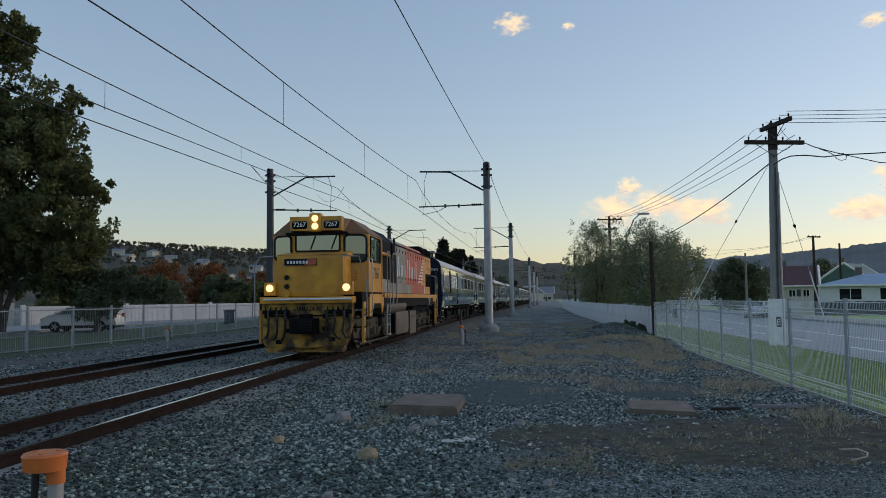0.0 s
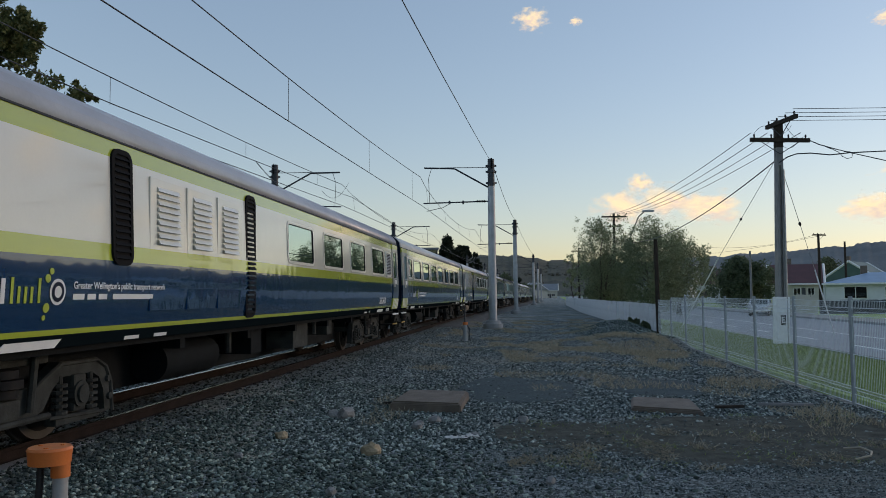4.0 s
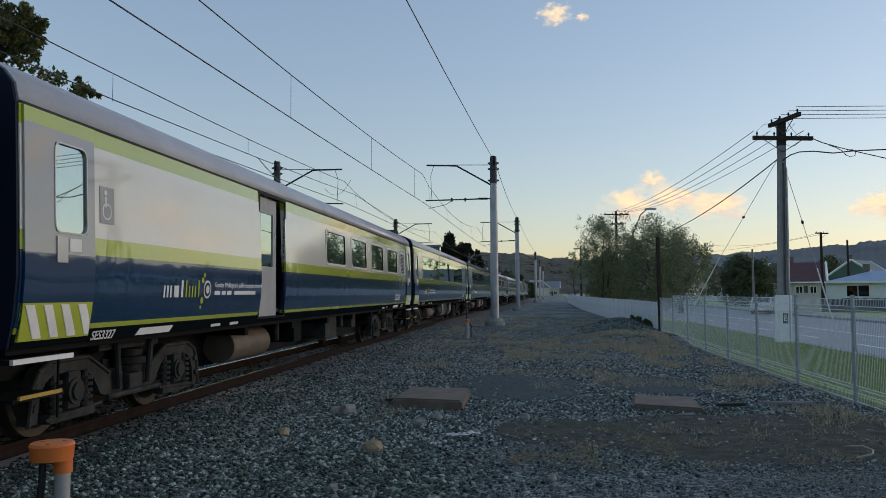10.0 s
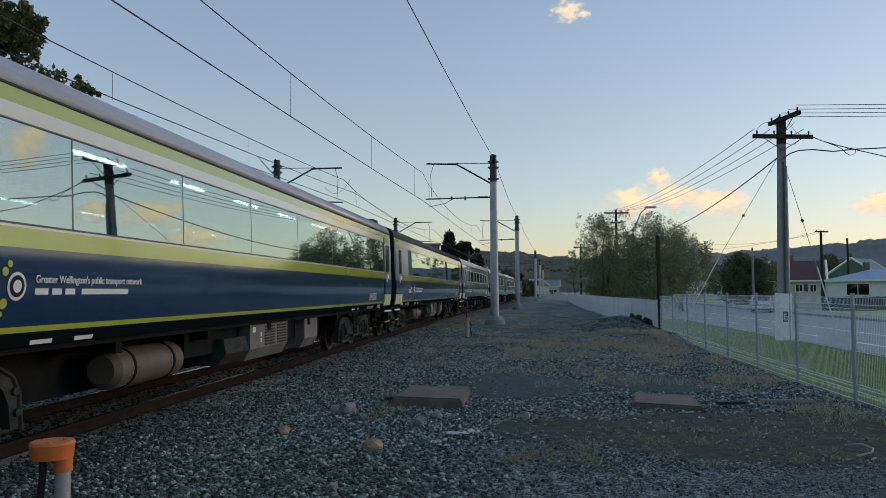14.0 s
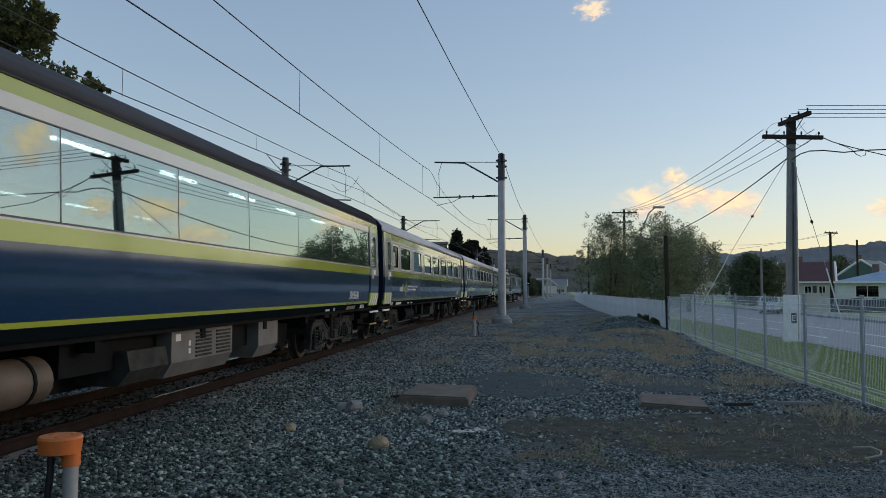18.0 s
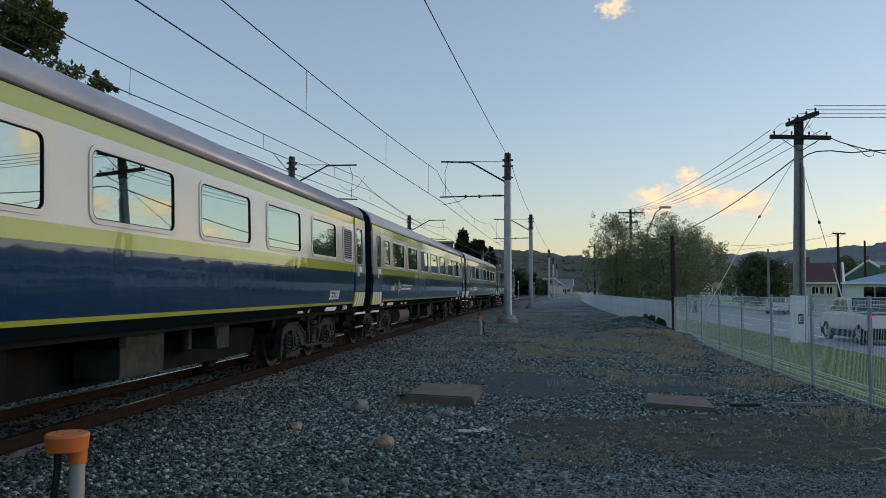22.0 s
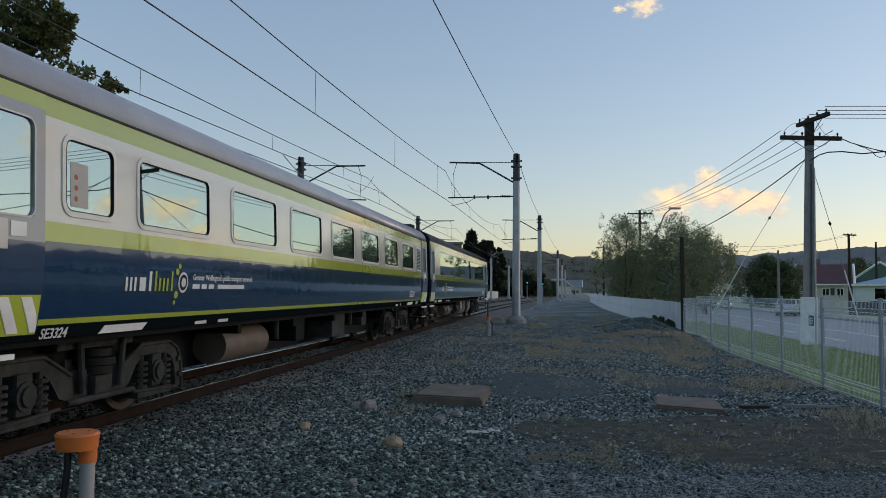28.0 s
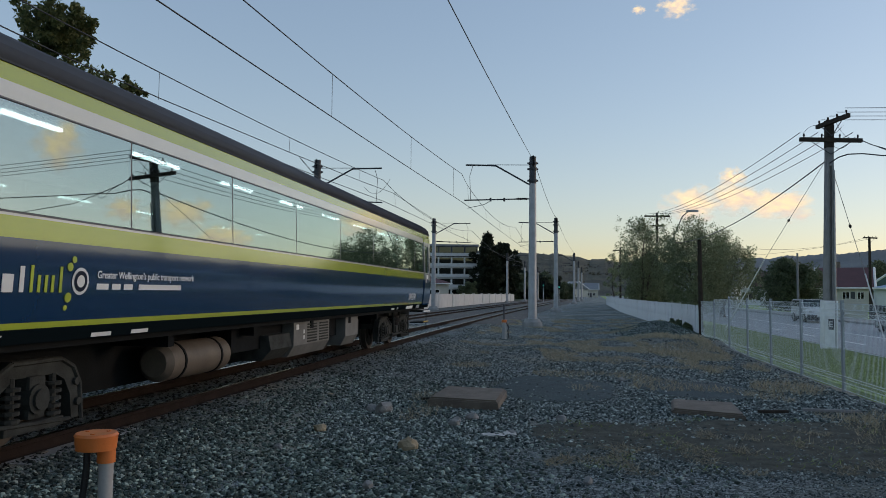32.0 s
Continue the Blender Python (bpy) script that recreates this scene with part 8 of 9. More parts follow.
def marker_pipe():
    o = new("marker_pipe")
    bm = bmesh.new()
    rod(bm, (0.055, 0, -0.1), (0.055, 0, 0.74), 0.036, 16)
    part("pipe", bm, pipe_grey, o, "grey steel pipe", True)
    bm = bmesh.new()
    rod(bm, (0.055, 0, 0.70), (0.055, 0, 0.77), 0.045, 18)
    part("collar", bm, orange_plastic, o, "orange collar", True)
    bm = bmesh.new()
    rod(bm, (0, 0, 0.765), (0, 0, 0.835), 0.098, 28, 0.104)
    rod(bm, (0, 0, 0.835), (0, 0, 0.848), 0.107, 28, 0.098)
    for k in range(3):
        a = radians(120 * k + 40)
        rod(bm, (0.06 * math.cos(a), 0.06 * math.sin(a), 0.846), (0.06 * math.cos(a), 0.06 * math.sin(a), 0.853), 0.012, 8)
    part("cap", bm, orange_plastic, o, "round orange plastic cap", True)
    bm = bmesh.new()
    tube(bm, [(-0.045, 0, 0.77), (-0.045, 0.0, 0.70), (-0.05, 0, 0.62), (-0.065, 0, 0.5), (-0.075, 0, 0.3), (-0.07, 0.01, -0.05)], 0.018, 8)
    part("cable", bm, cable_black, o, "black cable into the ground", True)
    o.matrix_basis = pose(-1.951, 3.9, 0.0)
    tagged(o, "orange capped marker pipe with black cable beside the track", "marker pipe")


marker_pipe()


def marker_stub(x, y, h, label, r=0.07, pipe=None, cap=None):
    o = new("marker_post")
    bm = bmesh.new()
    rod(bm, (0, 0, -0.1), (0, 0, h * 0.9), r, 12)
    part("pipe", bm, pipe or pipe_grey, o, "short pipe", True)
    bm = bmesh.new()
    rod(bm, (0, 0, h * 0.86), (0, 0, h), r + 0.015, 14)
    part("cap", bm, cap or orange_plastic, o, "plastic cap", True)
    bm = bmesh.new()
    tube(bm, [(0.06, -0.03, h * 0.85), (0.16, -0.05, h * 0.6), (0.12, -0.05, 0.3), (0.18, -0.05, -0.05)], 0.016, 6)
    part("cable", bm, cable_black, o)
    o.matrix_basis = pose(x, y, 0)
    return tagged(o, label, "marker post", group="marker posts beside the tracks")


marker_stub(0.82, 27.1, 0.66, "short pale post with orange cap and cable beside track", 0.075, grey_paint, orange_plastic)
marker_stub(-11.2, 32.3, 0.6, "short capped pipe marker beyond the tracks")
bm = bmesh.new()
rod(bm, (0, 0, -0.1), (0, 0, 1.15), 0.03, 8)
pp = part("thin_post", bm, galv_dark)
pp.matrix_basis = pose(0.9, 30.2, 0)
tagged(pp, "thin dark marker rod beside the track", "post")


def rock(x, y, r, squash, mat, label, seed):
    bm = bmesh.new()
    bmesh.ops.create_icosphere(bm, subdivisions=2, radius=r)
    for v in bm.verts:
        d = v.co.normalized()
        k = 1 + 0.42 * noise.noise(d * 1.3 + Vector((seed, 0, 0))) + 0.10 * noise.noise(d * 3.7 + Vector((0, seed, 0))) + 0.05 * noise.noise(d * 9 + Vector((0, 0, seed)))
        v.co = Vector((v.co.x * k, v.co.y * k * 0.85, v.co.z * k * squash))
    o = part("rock", bm, mat)
    o.matrix_basis = pose(x, y, r * squash * 0.55, 0, 0, seed * 47)
    return tagged(o, label, "rock", group="larger rocks in the yard")


rock_tan = M("tan_rock", (0.30, 0.24, 0.15), 0.85, 0, 0.3, 8, 60, 0.5)
rock_grey = M("pale_grey_rock", (0.24, 0.24, 0.23), 0.85, 0, 0.3, 8, 60, 0.5)
for k, (x, y, r, m) in enumerate(((-0.72, 7.86, 0.105, rock_tan), (-1.80, 8.75, 0.085, rock_tan), (-0.31, 9.3, 0.075, rock_grey), (-0.1, 9.75, 0.08, rock_grey), (-1.25, 10.2, 0.13, rock_grey), (-1.42, 10.25, 0.09, rock_grey), (-0.28, 9.55, 0.06, rock_grey), (0.35, 8.75, 0.05, rock_grey), (1.0, 9.7, 0.08, rock_grey), (-2.0, 7.7, 0.06, rock_grey), (-2.55, 6.8, 0.06, rock_tan), (-2.2, 11.4, 0.08, rock_tan), (0.9, 6.6, 0.05, rock_grey), (-0.9, 6.3, 0.055, rock_grey), (2.55, 14.3, 0.07, rock_grey))):
    rock(x, y, r, 0.72, m, "tan rock lying in the gravel" if m is rock_tan else "pale grey rock lying in the gravel", k + 1)


def litter():
    bm = bmesh.new()
    n = 9
    g = [[bm.verts.new((0.42 * i / n - 0.2 + 0.02 * noise.noise((i, j, 2)), 0.16 * j / 4 - 0.1 + 0.03 * noise.noise((i * 0.7, j, 5)), 0.03 + 0.045 * abs(noise.noise((i * 0.9, j * 1.1, 1))))) for j in range(5)] for i in range(n)]
    for i in range(n - 1):
        for j in range(4):
            if (i + j) % 5:
                bm.faces.new((g[i][j], g[i + 1][j], g[i + 1][j + 1], g[i][j + 1]))
    bmesh.ops.solidify(bm, geom=bm.faces[:], thickness=0.003)
    o = part("plastic_rag", bm, white_paint)
    o.matrix_basis = pose(0.22, 8.5, 0.02, 0, 0, 10)
    tagged(o, "torn white plastic rag on the gravel", "litter")
    bm = bmesh.new()
    tube(bm, [(-0.06, 0.05, 0.02), (0.02, -0.12, 0.06), (0.04, -0.27, 0.05), (-0.04, -0.40, 0.04), (-0.22, -0.46, 0.02)], 0.010, 6)
    o = part("bent_strip", bm, M("pale_cane", (0.42, 0.36, 0.27), 0.7, 0, 0.2, 4, 60, 0.1))
    o.matrix_basis = pose(4.0, 7.66, 0.02)
    tagged(o, "pale bent strip of wood on the ground", "litter")
    for x, y, L, t in ((4.37, 10.82, 0.72, -8), (3.7, 10.6, 0.4, 5), (-0.85, 11.3, 0.35, 20)):
        bm = bmesh.new()
        box(bm, 0, L, -0.03, 0.03, 0.0, 0.035, 0.005)
        o = part("timber_offcut", bm, pole_concrete if L > 0.6 else creosote)
        o.matrix_basis = pose(x, y, 0.02, 0, 0, t)
        tagged(o, "weathered timber offcut on the ground", "timber", group="timber offcuts")


litter()
bm = bmesh.new()
box(bm, -0.9, 0.9, -0.25, 0.25, -0.05, 0.06, 0.01)
o = part("concrete_strip", bm, concrete)
o.matrix_basis = pose(-3.9, 7.25, 0.06, 0, 0, 86)
tagged(o, "flat pale concrete strip beside the rail", "concrete slab")
tree(8.35, 33.6, 0.5, 0.34, leaf_dark, "small green bush by the white fence", 160, 12, 60, 0.05, 0.05, 2, 0.03, category="bush")
tree(8.1, 30.6, 0.42, 0.32, leaf_dark, "small green bush by the white fence", 161, 10, 60, 0.05, 0.05, 2, 0.03, category="bush")


def stone_material(name, lo, mid, hi):
    m = bpy.data.materials.new(name)
    m.use_nodes = True
    n, l = m.node_tree.nodes, m.node_tree.links
    b = n["Principled BSDF"]
    geo = n.new("ShaderNodeNewGeometry")
    ramp = n.new("ShaderNodeValToRGB")
    e = ramp.color_ramp.elements
    e[0].color, e[1].color = rgb(lo), rgb(hi)
    e.new(0.72).color = rgb(mid)
    l.new(geo.outputs["Random Per Island"], ramp.inputs[0])
    tc, nz = n.new("ShaderNodeTexCoord"), n.new("ShaderNodeTexNoise")
    nz.inputs["Scale"].default_value = 55
    l.new(tc.outputs["Object"], nz.inputs["Vector"])
    mx = n.new("ShaderNodeMix")
    mx.data_type, mx.blend_type = "RGBA", "OVERLAY"
    mx.inputs[0].default_value = 0.5
    l.new(ramp.outputs[0], mx.inputs[6])
    l.new(nz.outputs[0], mx.inputs[7])
    l.new(mx.outputs[2], b.inputs["Base Color"])
    b.inputs["Roughness"].default_value, b.inputs["Specular IOR Level"].default_value = 0.72, 0.25
    return m


def scatter(name, n, area, size, mat, label, seed, keep, rounded_off=False):
    """n angular stones lying on the ground inside area (x0, x1, y0, y1), nearer ones denser."""
    rg = np.random.RandomState(seed)
    x0, x1, y0, y1 = area
    u = rg.uniform(0, 1, n * 3)
    y = 1 / (1 / y0 + u * (1 / y1 - 1 / y0)) if y0 > 0 else y0 + u * (y1 - y0)
    x = rg.uniform(x0, x1, n * 3)
    ok = keep(x, y, rg)
    x, y = x[ok][:n], y[ok][:n]
    n = len(x)
    z = np.array([yard_height(a, b) for a, b in zip(x, y)])
    s = size[0] + (size[1] - size[0]) * rg.uniform(0, 1, n) ** 2.2
    if rounded_off:
        g = (1 + 5 ** 0.5) / 2
        base = np.array([[-1, g, 0], [1, g, 0], [-1, -g, 0], [1, -g, 0], [0, -1, g], [0, 1, g], [0, -1, -g], [0, 1, -g], [g, 0, -1], [g, 0, 1], [-g, 0, -1], [-g, 0, 1]], float) * 0.30
        q = np.array([[0, 11, 5], [0, 5, 1], [0, 1, 7], [0, 7, 10], [0, 10, 11], [1, 5, 9], [5, 11, 4], [11, 10, 2], [10, 7, 6], [7, 1, 8], [3, 9, 4], [3, 4, 2], [3, 2, 6], [3, 6, 8], [3, 8, 9], [4, 9, 5], [2, 4, 11], [6, 2, 10], [8, 6, 7], [9, 8, 1]])
    else:
        base = np.array([[1, 0, 0], [0, 1, 0], [-1, 0, 0], [0, -1, 0], [0, 0, 1], [0, 0, -1]], float) * 0.62
        q = np.array([[0, 1, 4], [1, 2, 4], [2, 3, 4], [3, 0, 4], [1, 0, 5], [2, 1, 5], [3, 2, 5], [0, 3, 5]])
    nv = len(base)
    V = base[None] * rg.uniform(0.6, 1.1, (n, nv, 3)) * np.stack([s, s * rg.uniform(0.6, 1, n), s * rg.uniform(0.4, 0.8, n)], 1)[:, None, :]
    a = rg.uniform(0, 6.283, n)
    b = rg.normal(0, 0.35, n)
    ca, sa, cb, sb = np.cos(a)[:, None], np.sin(a)[:, None], np.cos(b)[:, None], np.sin(b)[:, None]
    X, Y, Z = V[..., 0], V[..., 1], V[..., 2]
    X, Z = X * cb + Z * sb, -X * sb + Z * cb
    X, Y = X * ca - Y * sa, X * sa + Y * ca
    V = np.stack([X + x[:, None], Y + y[:, None], Z + (z + s * 0.12)[:, None]], -1).reshape(-1, 3)
    F = (q[None] + (np.arange(n) * nv)[:, None, None]).reshape(-1, 3)
    me = bpy.data.meshes.new(name)
    me.vertices.add(len(V))
    me.vertices.foreach_set("co", V.ravel())
    me.loops.add(F.size)
    me.loops.foreach_set("vertex_index", F.ravel())
    me.polygons.add(len(F))
    me.polygons.foreach_set("loop_start", np.arange(0, F.size, 3))
    me.update(calc_edges=True)
    me.shade_flat()
    me.materials.append(mat)
    return tagged(new(name, me), label, "gravel", kind="stuff")


stone_blue = stone_material("blue_grey_stones", (0.012, 0.020, 0.017), (0.105, 0.142, 0.122), (0.42, 0.50, 0.43))
stone_fine = stone_material("fine_blue_gravel_stones", (0.012, 0.020, 0.022), (0.132, 0.172, 0.172), (0.48, 0.55, 0.53))
stone_far = stone_material("mixed_yard_stones", (0.010, 0.017, 0.018), (0.148, 0.186, 0.176), (0.54, 0.60, 0.56))
stone_yard = stone_material("dusty_yard_stones", (0.028, 0.036, 0.034), (0.147, 0.172, 0.16), (0.41, 0.45, 0.42))
stone_brown = stone_material("brown_grey_ballast", (0.013, 0.018, 0.015), (0.070, 0.088, 0.075), (0.32, 0.36, 0.31))


def lateral(x, y):
    return x - (C0 + C1 * y + C2 * y * y)


def free_of_rails(x, y):
    d = lateral(x, y)
    out = np.ones(len(x), bool)
    for line in (0.0, -SPACING):
        for s in (-1, 1):
            out &= np.abs(d - line - s * GAUGE / 2) > 0.085
    return out


def patchy(x, y, scale, cut, seed):
    return np.array([noise.noise((a * scale, b * scale * 0.7, seed)) for a, b in zip(x, y)]) > cut


stone_oily = stone_material("oily_track_bed_stones", (0.006, 0.007, 0.007), (0.022, 0.024, 0.022), (0.09, 0.10, 0.09))


def oily(x, y):
    return np.abs(lateral(x, y)) < 0.8


scatter("ballast", 30000, (-11, 2.5, 4.0, 36), (0.026, 0.07), stone_brown, "angular grey ballast stones round the tracks", 1, lambda x, y, r: (lateral(x, y) < 1.9) & (lateral(x, y) > -6.6) & free_of_rails(x, y) & ~oily(x, y), True)
scatter("oily_ballast", 9000, (-6, 2.5, 4.0, 36), (0.026, 0.07), stone_oily, "dark oily ballast stones between the rails", 11, lambda x, y, r: oily(x, y) & free_of_rails(x, y))
scatter("yard_stones", 36000, (-3.5, 2.2, 4.2, 14), (0.015, 0.064), stone_blue, "loose blue grey stones in the yard", 2, lambda x, y, r: (lateral(x, y) > 1.3) & ((x < 0.1 + r.normal(0, 0.25, len(x))) | (r.uniform(0, 1, len(x)) < 0.10)), True)
scatter("fine_gravel", 46000, (-0.5, 6.0, 4.0, 8.3), (0.009, 0.026), stone_fine, "fine blue grey gravel in the yard", 3, lambda x, y, r: y < 8.2 - 0.42 * (x - 0.5) + r.normal(0, 0.12, len(x)))
def bare(x, y):
    """Soil and chippings with few stones on them."""
    return ((x > 0.6) & (y < 10.0)) | (((x - 1.25) / 1.1) ** 2 + ((y - 13.1) / 1.8) ** 2 < 1) | (((x - 3.6) / 0.95) ** 2 + ((y - 13.4) / 1.4) ** 2 < 1)


scatter("far_stones", 90000, (-2, 9.5, 8, 50), (0.016, 0.062), stone_far, "scattered stones across the yard", 4, lambda x, y, r: (~bare(x, y) | (r.uniform(0, 1, len(x)) < 0.10)) & (lateral(x, y) > 1.2) & (lateral(x, y) < 9.8) & (patchy(x, y, 0.55, -0.25, 4) | (r.uniform(0, 1, len(x)) < 0.5)))
scatter("patch_chippings", 15000, (0.0, 4.8, 11.0, 15.4), (0.008, 0.024), stone_brown, "dark fine chippings on the yard patches", 14, lambda x, y, r: bare(x, y) & (y > 10.5))
scatter("soil_stones", 26000, (0.8, 7.0, 6.8, 11.0), (0.010, 0.045), stone_yard, "small stones scattered on the soil", 7, lambda x, y, r: patchy(x, y, 1.2, -0.15, 8))
scatter("margin_stones", 16000, (-14, 0, 12, 60), (0.03, 0.11), stone_yard, "pale loose stones beside the farther track", 13, lambda x, y, r: (lateral(x, y) < -6.2) & (lateral(x, y) > -10.4))
scatter("heap_stones", 7000, (4.5, 8.3, 21, 36), (0.03, 0.09), stone_blue, "gravel heap by the fence", 5, lambda x, y, r: (x < 5.2 + 0.12 * y - 0.6) & (((x - 7) / 1.6) ** 2 + ((y - 30) / 5.0) ** 2 < 1.3))


def tufts(name, n, area, mat, label, seed, cut, h=(0.03, 0.10), clump=0.8):
    """Dry grass blades in patches."""
    rg = np.random.RandomState(seed)
    x, y = rg.uniform(area[0], area[1], n), rg.uniform(area[2], area[3], n)
    ok = patchy(x, y, clump, cut, seed) & (lateral(x, y) > 1.8) & (lateral(x, y) < 9.5)
    x, y = x[ok], y[ok]
    m = len(x)
    z = np.array([yard_height(a, b) for a, b in zip(x, y)])
    a, hh, lean = rg.uniform(0, 6.283, m), rg.uniform(*h, m), rg.normal(0, 0.07, (m, 2))
    w = 0.004 + 0.003 * y / 10
    V = np.stack([np.stack([x - w * np.cos(a), y - w * np.sin(a), z], 1), np.stack([x + w * np.cos(a), y + w * np.sin(a), z], 1), np.stack([x + lean[:, 0], y + lean[:, 1], z + hh], 1)], 1).reshape(-1, 3)
    return tagged(mesh_ob(name, V.tolist(), np.arange(m * 3).reshape(m, 3).tolist(), mat), label, "grass", kind="stuff")


dry_leaf = leaf_material("dry_grass_blades", (0.23, 0.21, 0.14), (0.50, 0.45, 0.33))
green_leaf = leaf_material("green_grass_blades", (0.14, 0.20, 0.05), (0.29, 0.36, 0.13))
tufts("dry_grass", 130000, (-1, 10, 8.5, 50), dry_leaf, "tufts of dry grass across the yard", 6, 0.30)
tufts("dry_grass", 15000, (1.6, 6.2, 18.5, 26), dry_leaf, "low patch of dry grass in the middle of the yard", 26, -0.02, (0.02, 0.07))
weed_leaf = leaf_material("pale_weed_stalks", (0.20, 0.18, 0.12), (0.44, 0.39, 0.28))
tufts("weeds", 26000, (0.6, 6.5, 6.9, 9.3), weed_leaf, "pale dry weeds in clumps on the soil", 16, 0.22, (0.012, 0.05), 2.6)
tufts("weeds", 3000, (0.8, 6.5, 7.0, 10.2), green_leaf, "low green weeds on the soil patch", 17, 0.18, (0.02, 0.06), 2.2)
tufts("fence_weeds", 26000, (4.6, 8.0, 9.0, 27.0), dry_leaf, "straggly weeds along the fence foot", 18, 0.08, (0.03, 0.14))
rgv = np.random.RandomState(9)


def verge_blades():
    n = 60000
    y = rgv.uniform(9, 40, n)
    x = np.array([centre(v) for v in y]) + rgv.uniform(10.05, 13.0, n)
    a, hh, lean = rgv.uniform(0, 6.283, n), rgv.uniform(0.03, 0.09, n), rgv.normal(0, 0.03, (n, 2))
    w = 0.006
    V = np.stack([np.stack([x - w * np.cos(a), y - w * np.sin(a), 0 * x + 0.05], 1), np.stack([x + w * np.cos(a), y + w * np.sin(a), 0 * x + 0.05], 1), np.stack([x + lean[:, 0], y + lean[:, 1], hh + 0.05], 1)], 1).reshape(-1, 3)
    tagged(mesh_ob("verge_grass", V.tolist(), np.arange(n * 3).reshape(n, 3).tolist(), green_leaf), "short green grass on the verge", "grass", kind="stuff")


verge_blades()
to_street("verge_grass")

dark_fines = M("dark_fine_chippings", (0.033, 0.056, 0.060), 0.85, 0, 0.3, 3, 120, 0.5)
soil_mat = M("dark_mossy_soil", (0.070, 0.072, 0.058), 0.9, 0, 0.6, 6, 45, 1.0, spec=0.15)
for k, (cx, cy, rx, ry) in enumerate(((1.25, 13.1, 1.15, 1.9), (3.6, 13.4, 1.0, 1.5), (4.0, 8.5, 3.4, 1.75), (1.55, 8.9, 1.3, 0.95))):
    verts, faces = [], []
    nn = 26
    for r in range(7):
        for j in range(nn):
            a = 2 * math.pi * j / nn
            q = (r / 6) * (1 + 0.2 * noise.noise((math.cos(a) * 1.5 + k * 5, math.sin(a) * 1.5, 2)))
            x, y = cx + rx * q * math.cos(a), cy + ry * q * math.sin(a)
            verts.append((x, y, yard_height(x, y) + (0.010 if k < 2 else 0.01) * (1 - (r / 6) ** 2) + (0.004 if r < 6 else -0.02)))
    for r in range(6):
        for j in range(nn):
            faces.append((r * nn + j, (r + 1) * nn + j, (r + 1) * nn + (j + 1) % nn, r * nn + (j + 1) % nn))
    tagged(mesh_ob("chippings_patch", verts, faces, dark_fines if k < 2 else soil_mat, True), "dark patch of fine chippings in the yard" if k < 2 else "dark mossy soil patch with weeds", "gravel" if k < 2 else "soil", kind="structure")

signal_green = glow("signal_green_glow", (0.1, 1.0, 0.75), 0.4)
for x, y, h in ((11.2, 140.0, 3.4), (14.2, 142.0, 3.2)):
    o = new("rail_signal")
    bm = bmesh.new()
    rod(bm, (0, 0, -0.1), (0, 0, h), 0.07, 8)
    part("post", bm, galv, o)
    bm = bmesh.new()
    box(bm, -0.3, 0.3, -0.12, 0.05, h - 0.7, h + 0.5, 0.04)
    hd = part("head", bm, loco_black, o, "black signal head")
    bm = bmesh.new()
    rod(bm, (0, -0.13, h - 0.35), (0, -0.2, h - 0.35), 0.10, 12)
    part("lens", bm, signal_green, hd, "green lit lens")
    o.matrix_basis = pose(x, y, 0)
    tagged(o, "small railway signal showing green beside the line", "signal", group="signals far along the line")

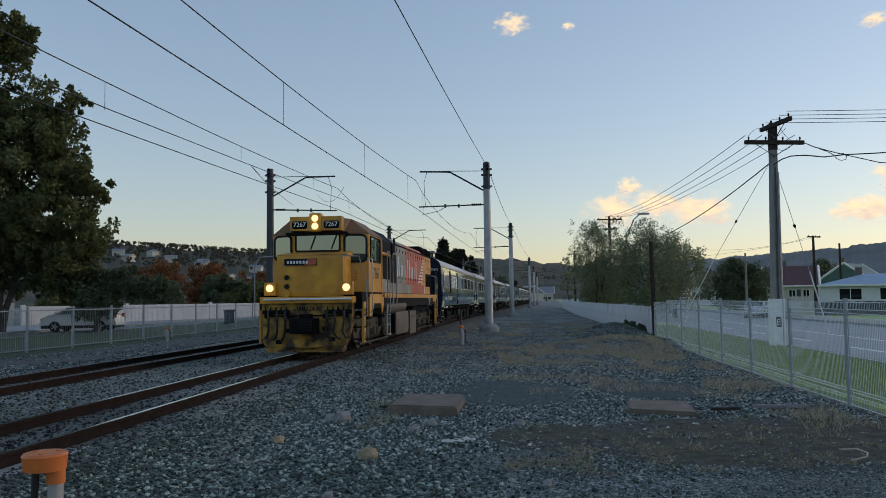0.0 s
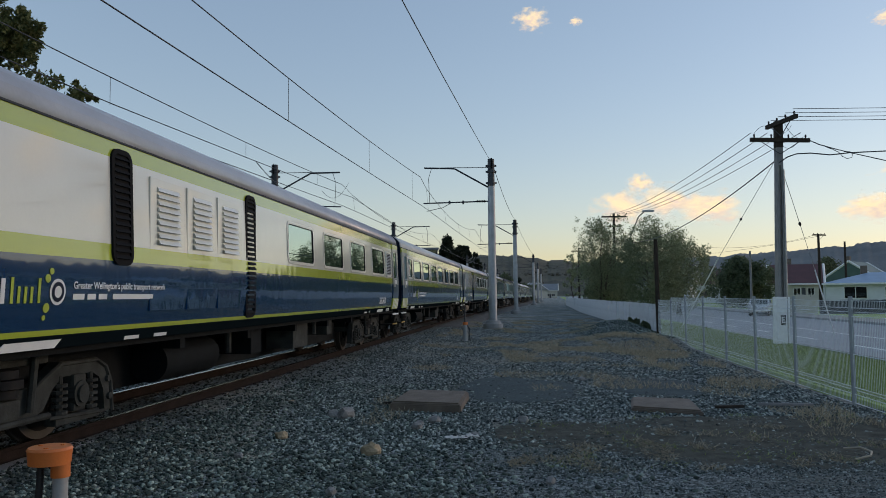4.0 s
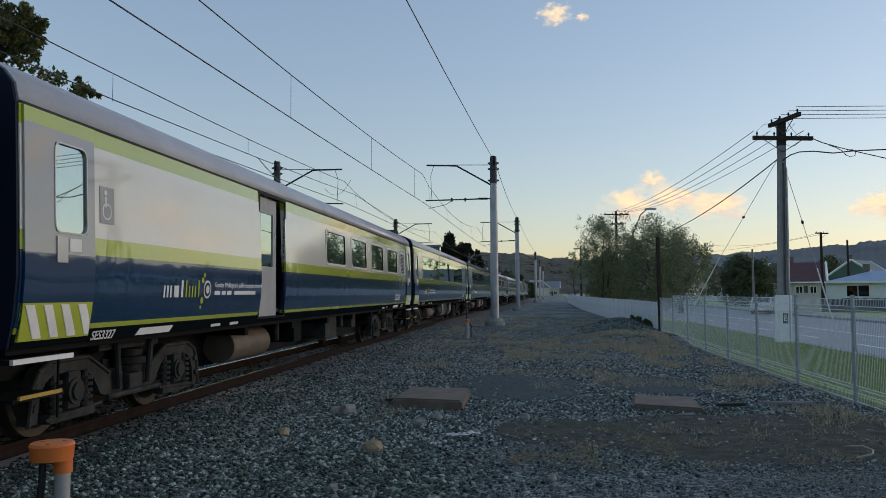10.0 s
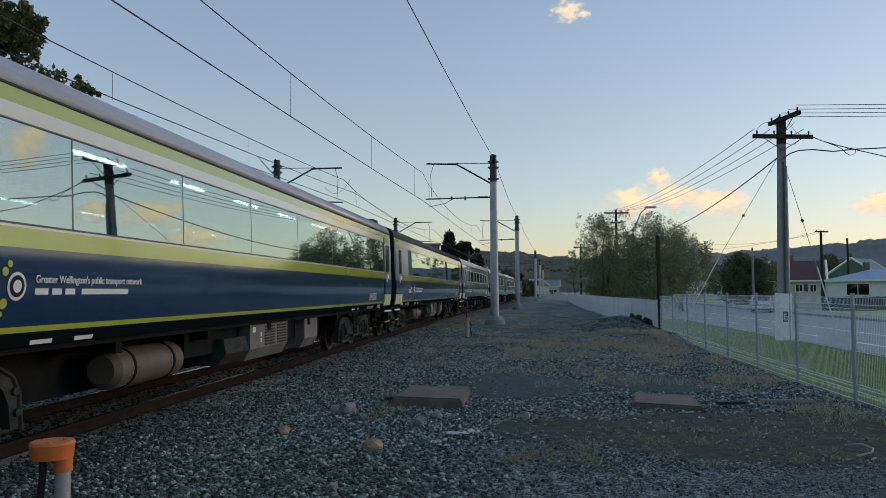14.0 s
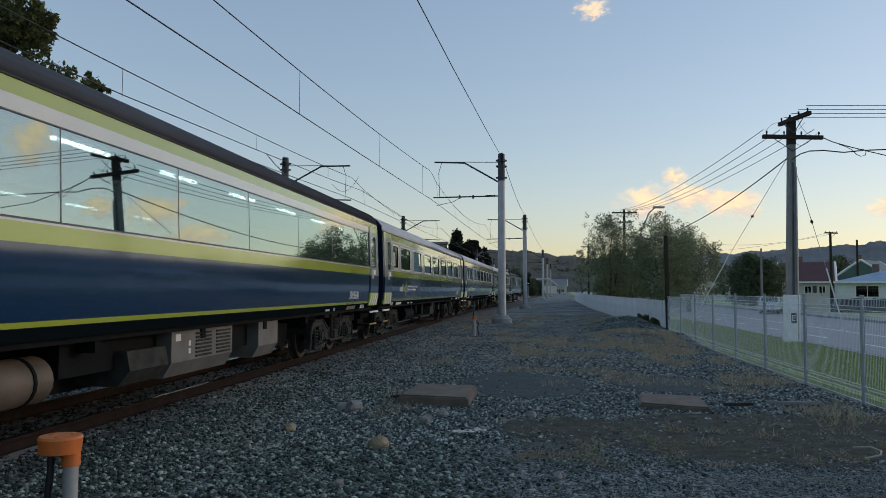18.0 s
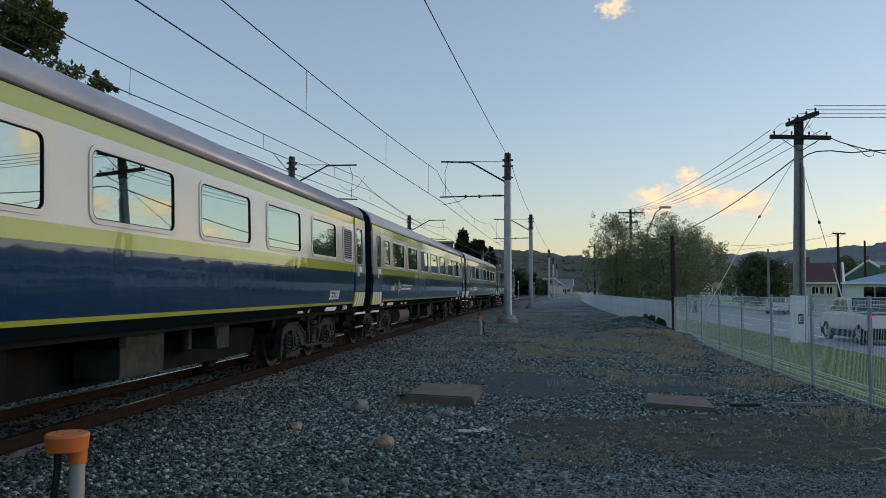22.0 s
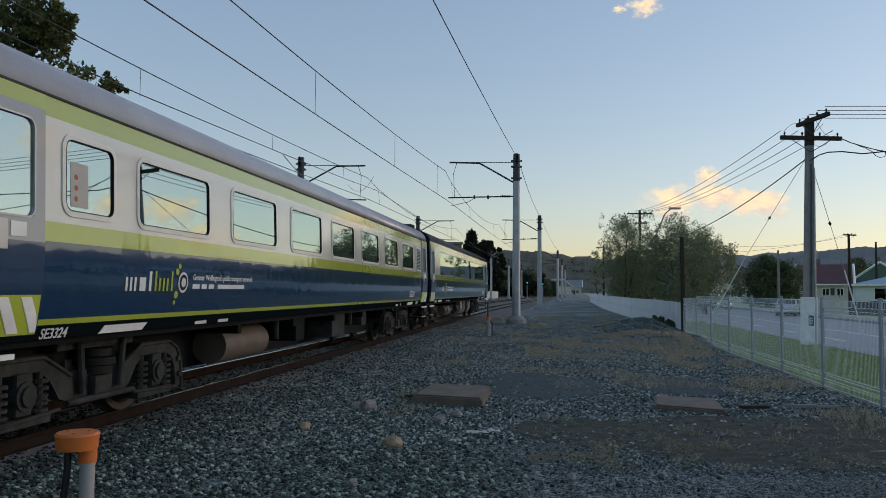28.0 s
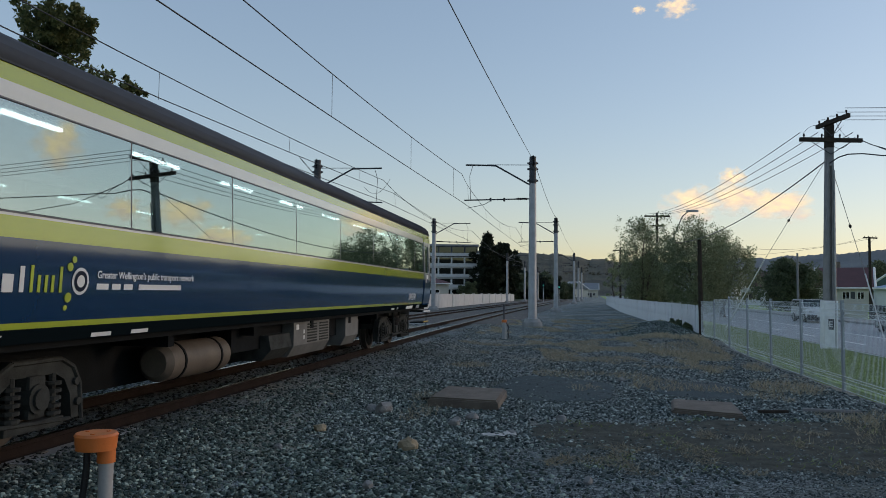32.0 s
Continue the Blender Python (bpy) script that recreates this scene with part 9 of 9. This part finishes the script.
# ---- clouds, drifting ----
def cloud_material(name, warm, shade):
    m = bpy.data.materials.new(name)
    m.use_nodes = True
    n, l = m.node_tree.nodes, m.node_tree.links
    n.remove(n["Principled BSDF"])
    tc = n.new("ShaderNodeTexCoord")
    nz = n.new("ShaderNodeTexNoise")
    nz.inputs["Scale"].default_value, nz.inputs["Detail"].default_value = 2.2, 7
    info = n.new("ShaderNodeObjectInfo")
    add = n.new("ShaderNodeVectorMath")
    add.operation = "ADD"
    sc = n.new("ShaderNodeMath")
    sc.operation = "MULTIPLY"
    sc.inputs[1].default_value = 37.0
    l.new(info.outputs["Random"], sc.inputs[0])
    l.new(tc.outputs["Object"], add.inputs[0])
    l.new(sc.outputs[0], add.inputs[1])
    l.new(add.outputs[0], nz.inputs["Vector"])
    ln = n.new("ShaderNodeVectorMath")
    ln.operation = "LENGTH"
    l.new(tc.outputs["Object"], ln.inputs[0])
    a = n.new("ShaderNodeMath")
    a.operation = "MULTIPLY_ADD"
    l.new(nz.outputs[0], a.inputs[0])
    a.inputs[1].default_value, a.inputs[2].default_value = 2.0, -0.30
    b = n.new("ShaderNodeMath")
    b.operation = "SUBTRACT"
    l.new(a.outputs[0], b.inputs[0])
    l.new(ln.outputs["Value"], b.inputs[1])
    mr = n.new("ShaderNodeMapRange")
    mr.interpolation_type = "SMOOTHSTEP"
    mr.inputs["From Min"].default_value, mr.inputs["From Max"].default_value = -0.16, 0.72
    l.new(b.outputs[0], mr.inputs[0])
    sep = n.new("ShaderNodeSeparateXYZ")
    l.new(tc.outputs["Object"], sep.inputs[0])
    puff = n.new("ShaderNodeTexNoise")
    puff.inputs["Scale"].default_value, puff.inputs["Detail"].default_value = 3.1, 5
    l.new(add.outputs[0], puff.inputs["Vector"])
    hz = n.new("ShaderNodeMath")
    hz.operation = "MULTIPLY_ADD"
    l.new(sep.outputs["Z"], hz.inputs[0])
    hz.inputs[1].default_value = -0.16
    l.new(puff.outputs[0], hz.inputs[2])
    cr = n.new("ShaderNodeMapRange")
    cr.inputs["From Min"].default_value, cr.inputs["From Max"].default_value = 0.40, 0.66
    l.new(hz.outputs[0], cr.inputs[0])
    mx = n.new("ShaderNodeMix")
    mx.data_type = "RGBA"
    mx.inputs[6].default_value, mx.inputs[7].default_value = rgb(warm), rgb(shade)
    l.new(cr.outputs[0], mx.inputs[0])
    em, tr, ms = n.new("ShaderNodeEmission"), n.new("ShaderNodeBsdfTransparent"), n.new("ShaderNodeMixShader")
    l.new(mx.outputs[2], em.inputs[0])
    em.inputs[1].default_value = CLOUD_GLOW
    l.new(mr.outputs[0], ms.inputs[0])
    l.new(tr.outputs[0], ms.inputs[1])
    l.new(em.outputs[0], ms.inputs[2])
    l.new(ms.outputs[0], n["Material Output"].inputs["Surface"])
    return m


# clouds glow by themselves; evening sunlight and shade are put in as two colours
CLOUD_GLOW = 0.38
cloud_mat = cloud_material("sunlit_cloud", (1.0, 0.82, 0.48), (0.76, 0.64, 0.50))
CLOUDS = []


def cloud(p0, p1, w, h):
    """A far cloud of soft layers, drifting from p0 to p1 over the clip."""
    c = new("cloud")
    for k in range(2):
        bm = bmesh.new()
        bmesh.ops.create_grid(bm, x_segments=8, y_segments=8, size=1.3)
        for v in bm.verts:
            v.co = Vector((v.co.x, 0.15 * noise.noise((v.co.x, v.co.y, k)) + 0.1 * k, v.co.y))
        s = part("layer", bm, cloud_mat, c)
        s.visible_shadow = False
    c.scale = (w, w, h)
    CLOUDS.append((c, p0, p1))
    return tagged(c, "small peach-lit cloud low in the evening sky", "cloud", group="evening clouds")


cloud((293, 2807, 1017), (689, 2733, 1027), 74, 52)
cloud((494, 2785, 1000), (560, 2765, 1026), 30, 20)
cloud((669, 2906, 328), (775, 2881, 336), 135, 78)
cloud((725, 2881, 414), (905, 2825, 427), 58, 46)
cloud((828, 2863, 342), (925, 2834, 355), 130, 70)
cloud((980, 2818, 314), (1066, 2785, 324), 155, 72)
cloud((1463, 2603, 290), (1560, 2560, 286), 135, 66)
cloud((1577, 2525, 390), (1674, 2482, 386), 150, 78)
cloud((1739, 2429, 407), (1836, 2386, 403), 80, 52)
cloud((1902, 2298, 639), (1999, 2255, 635), 115, 105)
cloud((1445, 2470, 900), (1565, 2404, 877), 60, 32)

# ---- what moves ----
# metres along the line at which the leading carriage's front stands, as a smooth series in time
TRAIN = (-69.64, -91.375, 6.11, -0.257, -3.072, -5.407, 5.136)


def train_s(t):
    u = t / 16.0 - 1.0
    return sum(c * u ** k for k, c in enumerate(TRAIN)) + float(np.interp(t, (17, 21, 24, 28, 32), (0, 0.13, 0.07, 0.10, 0.08)))


def on_rails(s, half):
    """The pose of a vehicle whose bogies, half metres before and behind its middle s, both stand on the line."""
    x0, y0, a = on_track(s - half)
    x1, y1, a = on_track(s + half)
    return pose((x0 + x1) / 2, (y0 + y1) / 2, RAIL_Z, 0, 0, math.degrees(math.atan2(y1 - y0, x1 - x0)))


def motions():
    steps = [0.5 * k for k in range(65)]
    for i, car in enumerate(CARS):
        walk(car, [(t, on_rails(train_s(t) + PITCH * (i + 0.5), 7.15)) for t in steps])
    walk(loco, [(t, on_rails(train_s(t) - 9.05 + float(np.interp(t, (0, 0.8, 1.8, 3), (-0.28, -0.22, 0.1, 0.14))), 5.0)) for t in steps])
    for car, lane, y0, t0, speed in TRAFFIC:
        def spot(t):
            y = y0 + speed * (t - t0)
            return pose(STREET * (centre(y) + lane), STREET * y, STREET_Z, 0, 0, (-90 if speed > 0 else 90) - math.degrees(math.atan(slope(y))))
        walk(car, [(float(t), spot(t)) for t in range(33)])
        for w in [o for o in car.children if o.name.startswith("wheel")]:
            p = w.matrix_basis.translation.copy()
            walk(w, [(k / 30.0, pose(p.x, p.y, p.z, 0, -math.degrees(abs(speed) * k / 30.0 / p.z), 0)) for k in range(961)])
    for c, p0, p1 in CLOUDS:
        walk(c, [(0, pose(*p0, 0, 0, -math.degrees(math.atan2(p0[0], p0[1])))), (32, pose(*p1, 0, 0, -math.degrees(math.atan2(p1[0], p1[1]))))])
    s0 = train_s(0)
    for ob, x, r in SPINNERS:
        walk(ob, [(k / 15.0, pose(x, 0, r, 0, math.degrees((train_s(k / 15.0) - s0) / r), 0)) for k in range(481)])


motions()
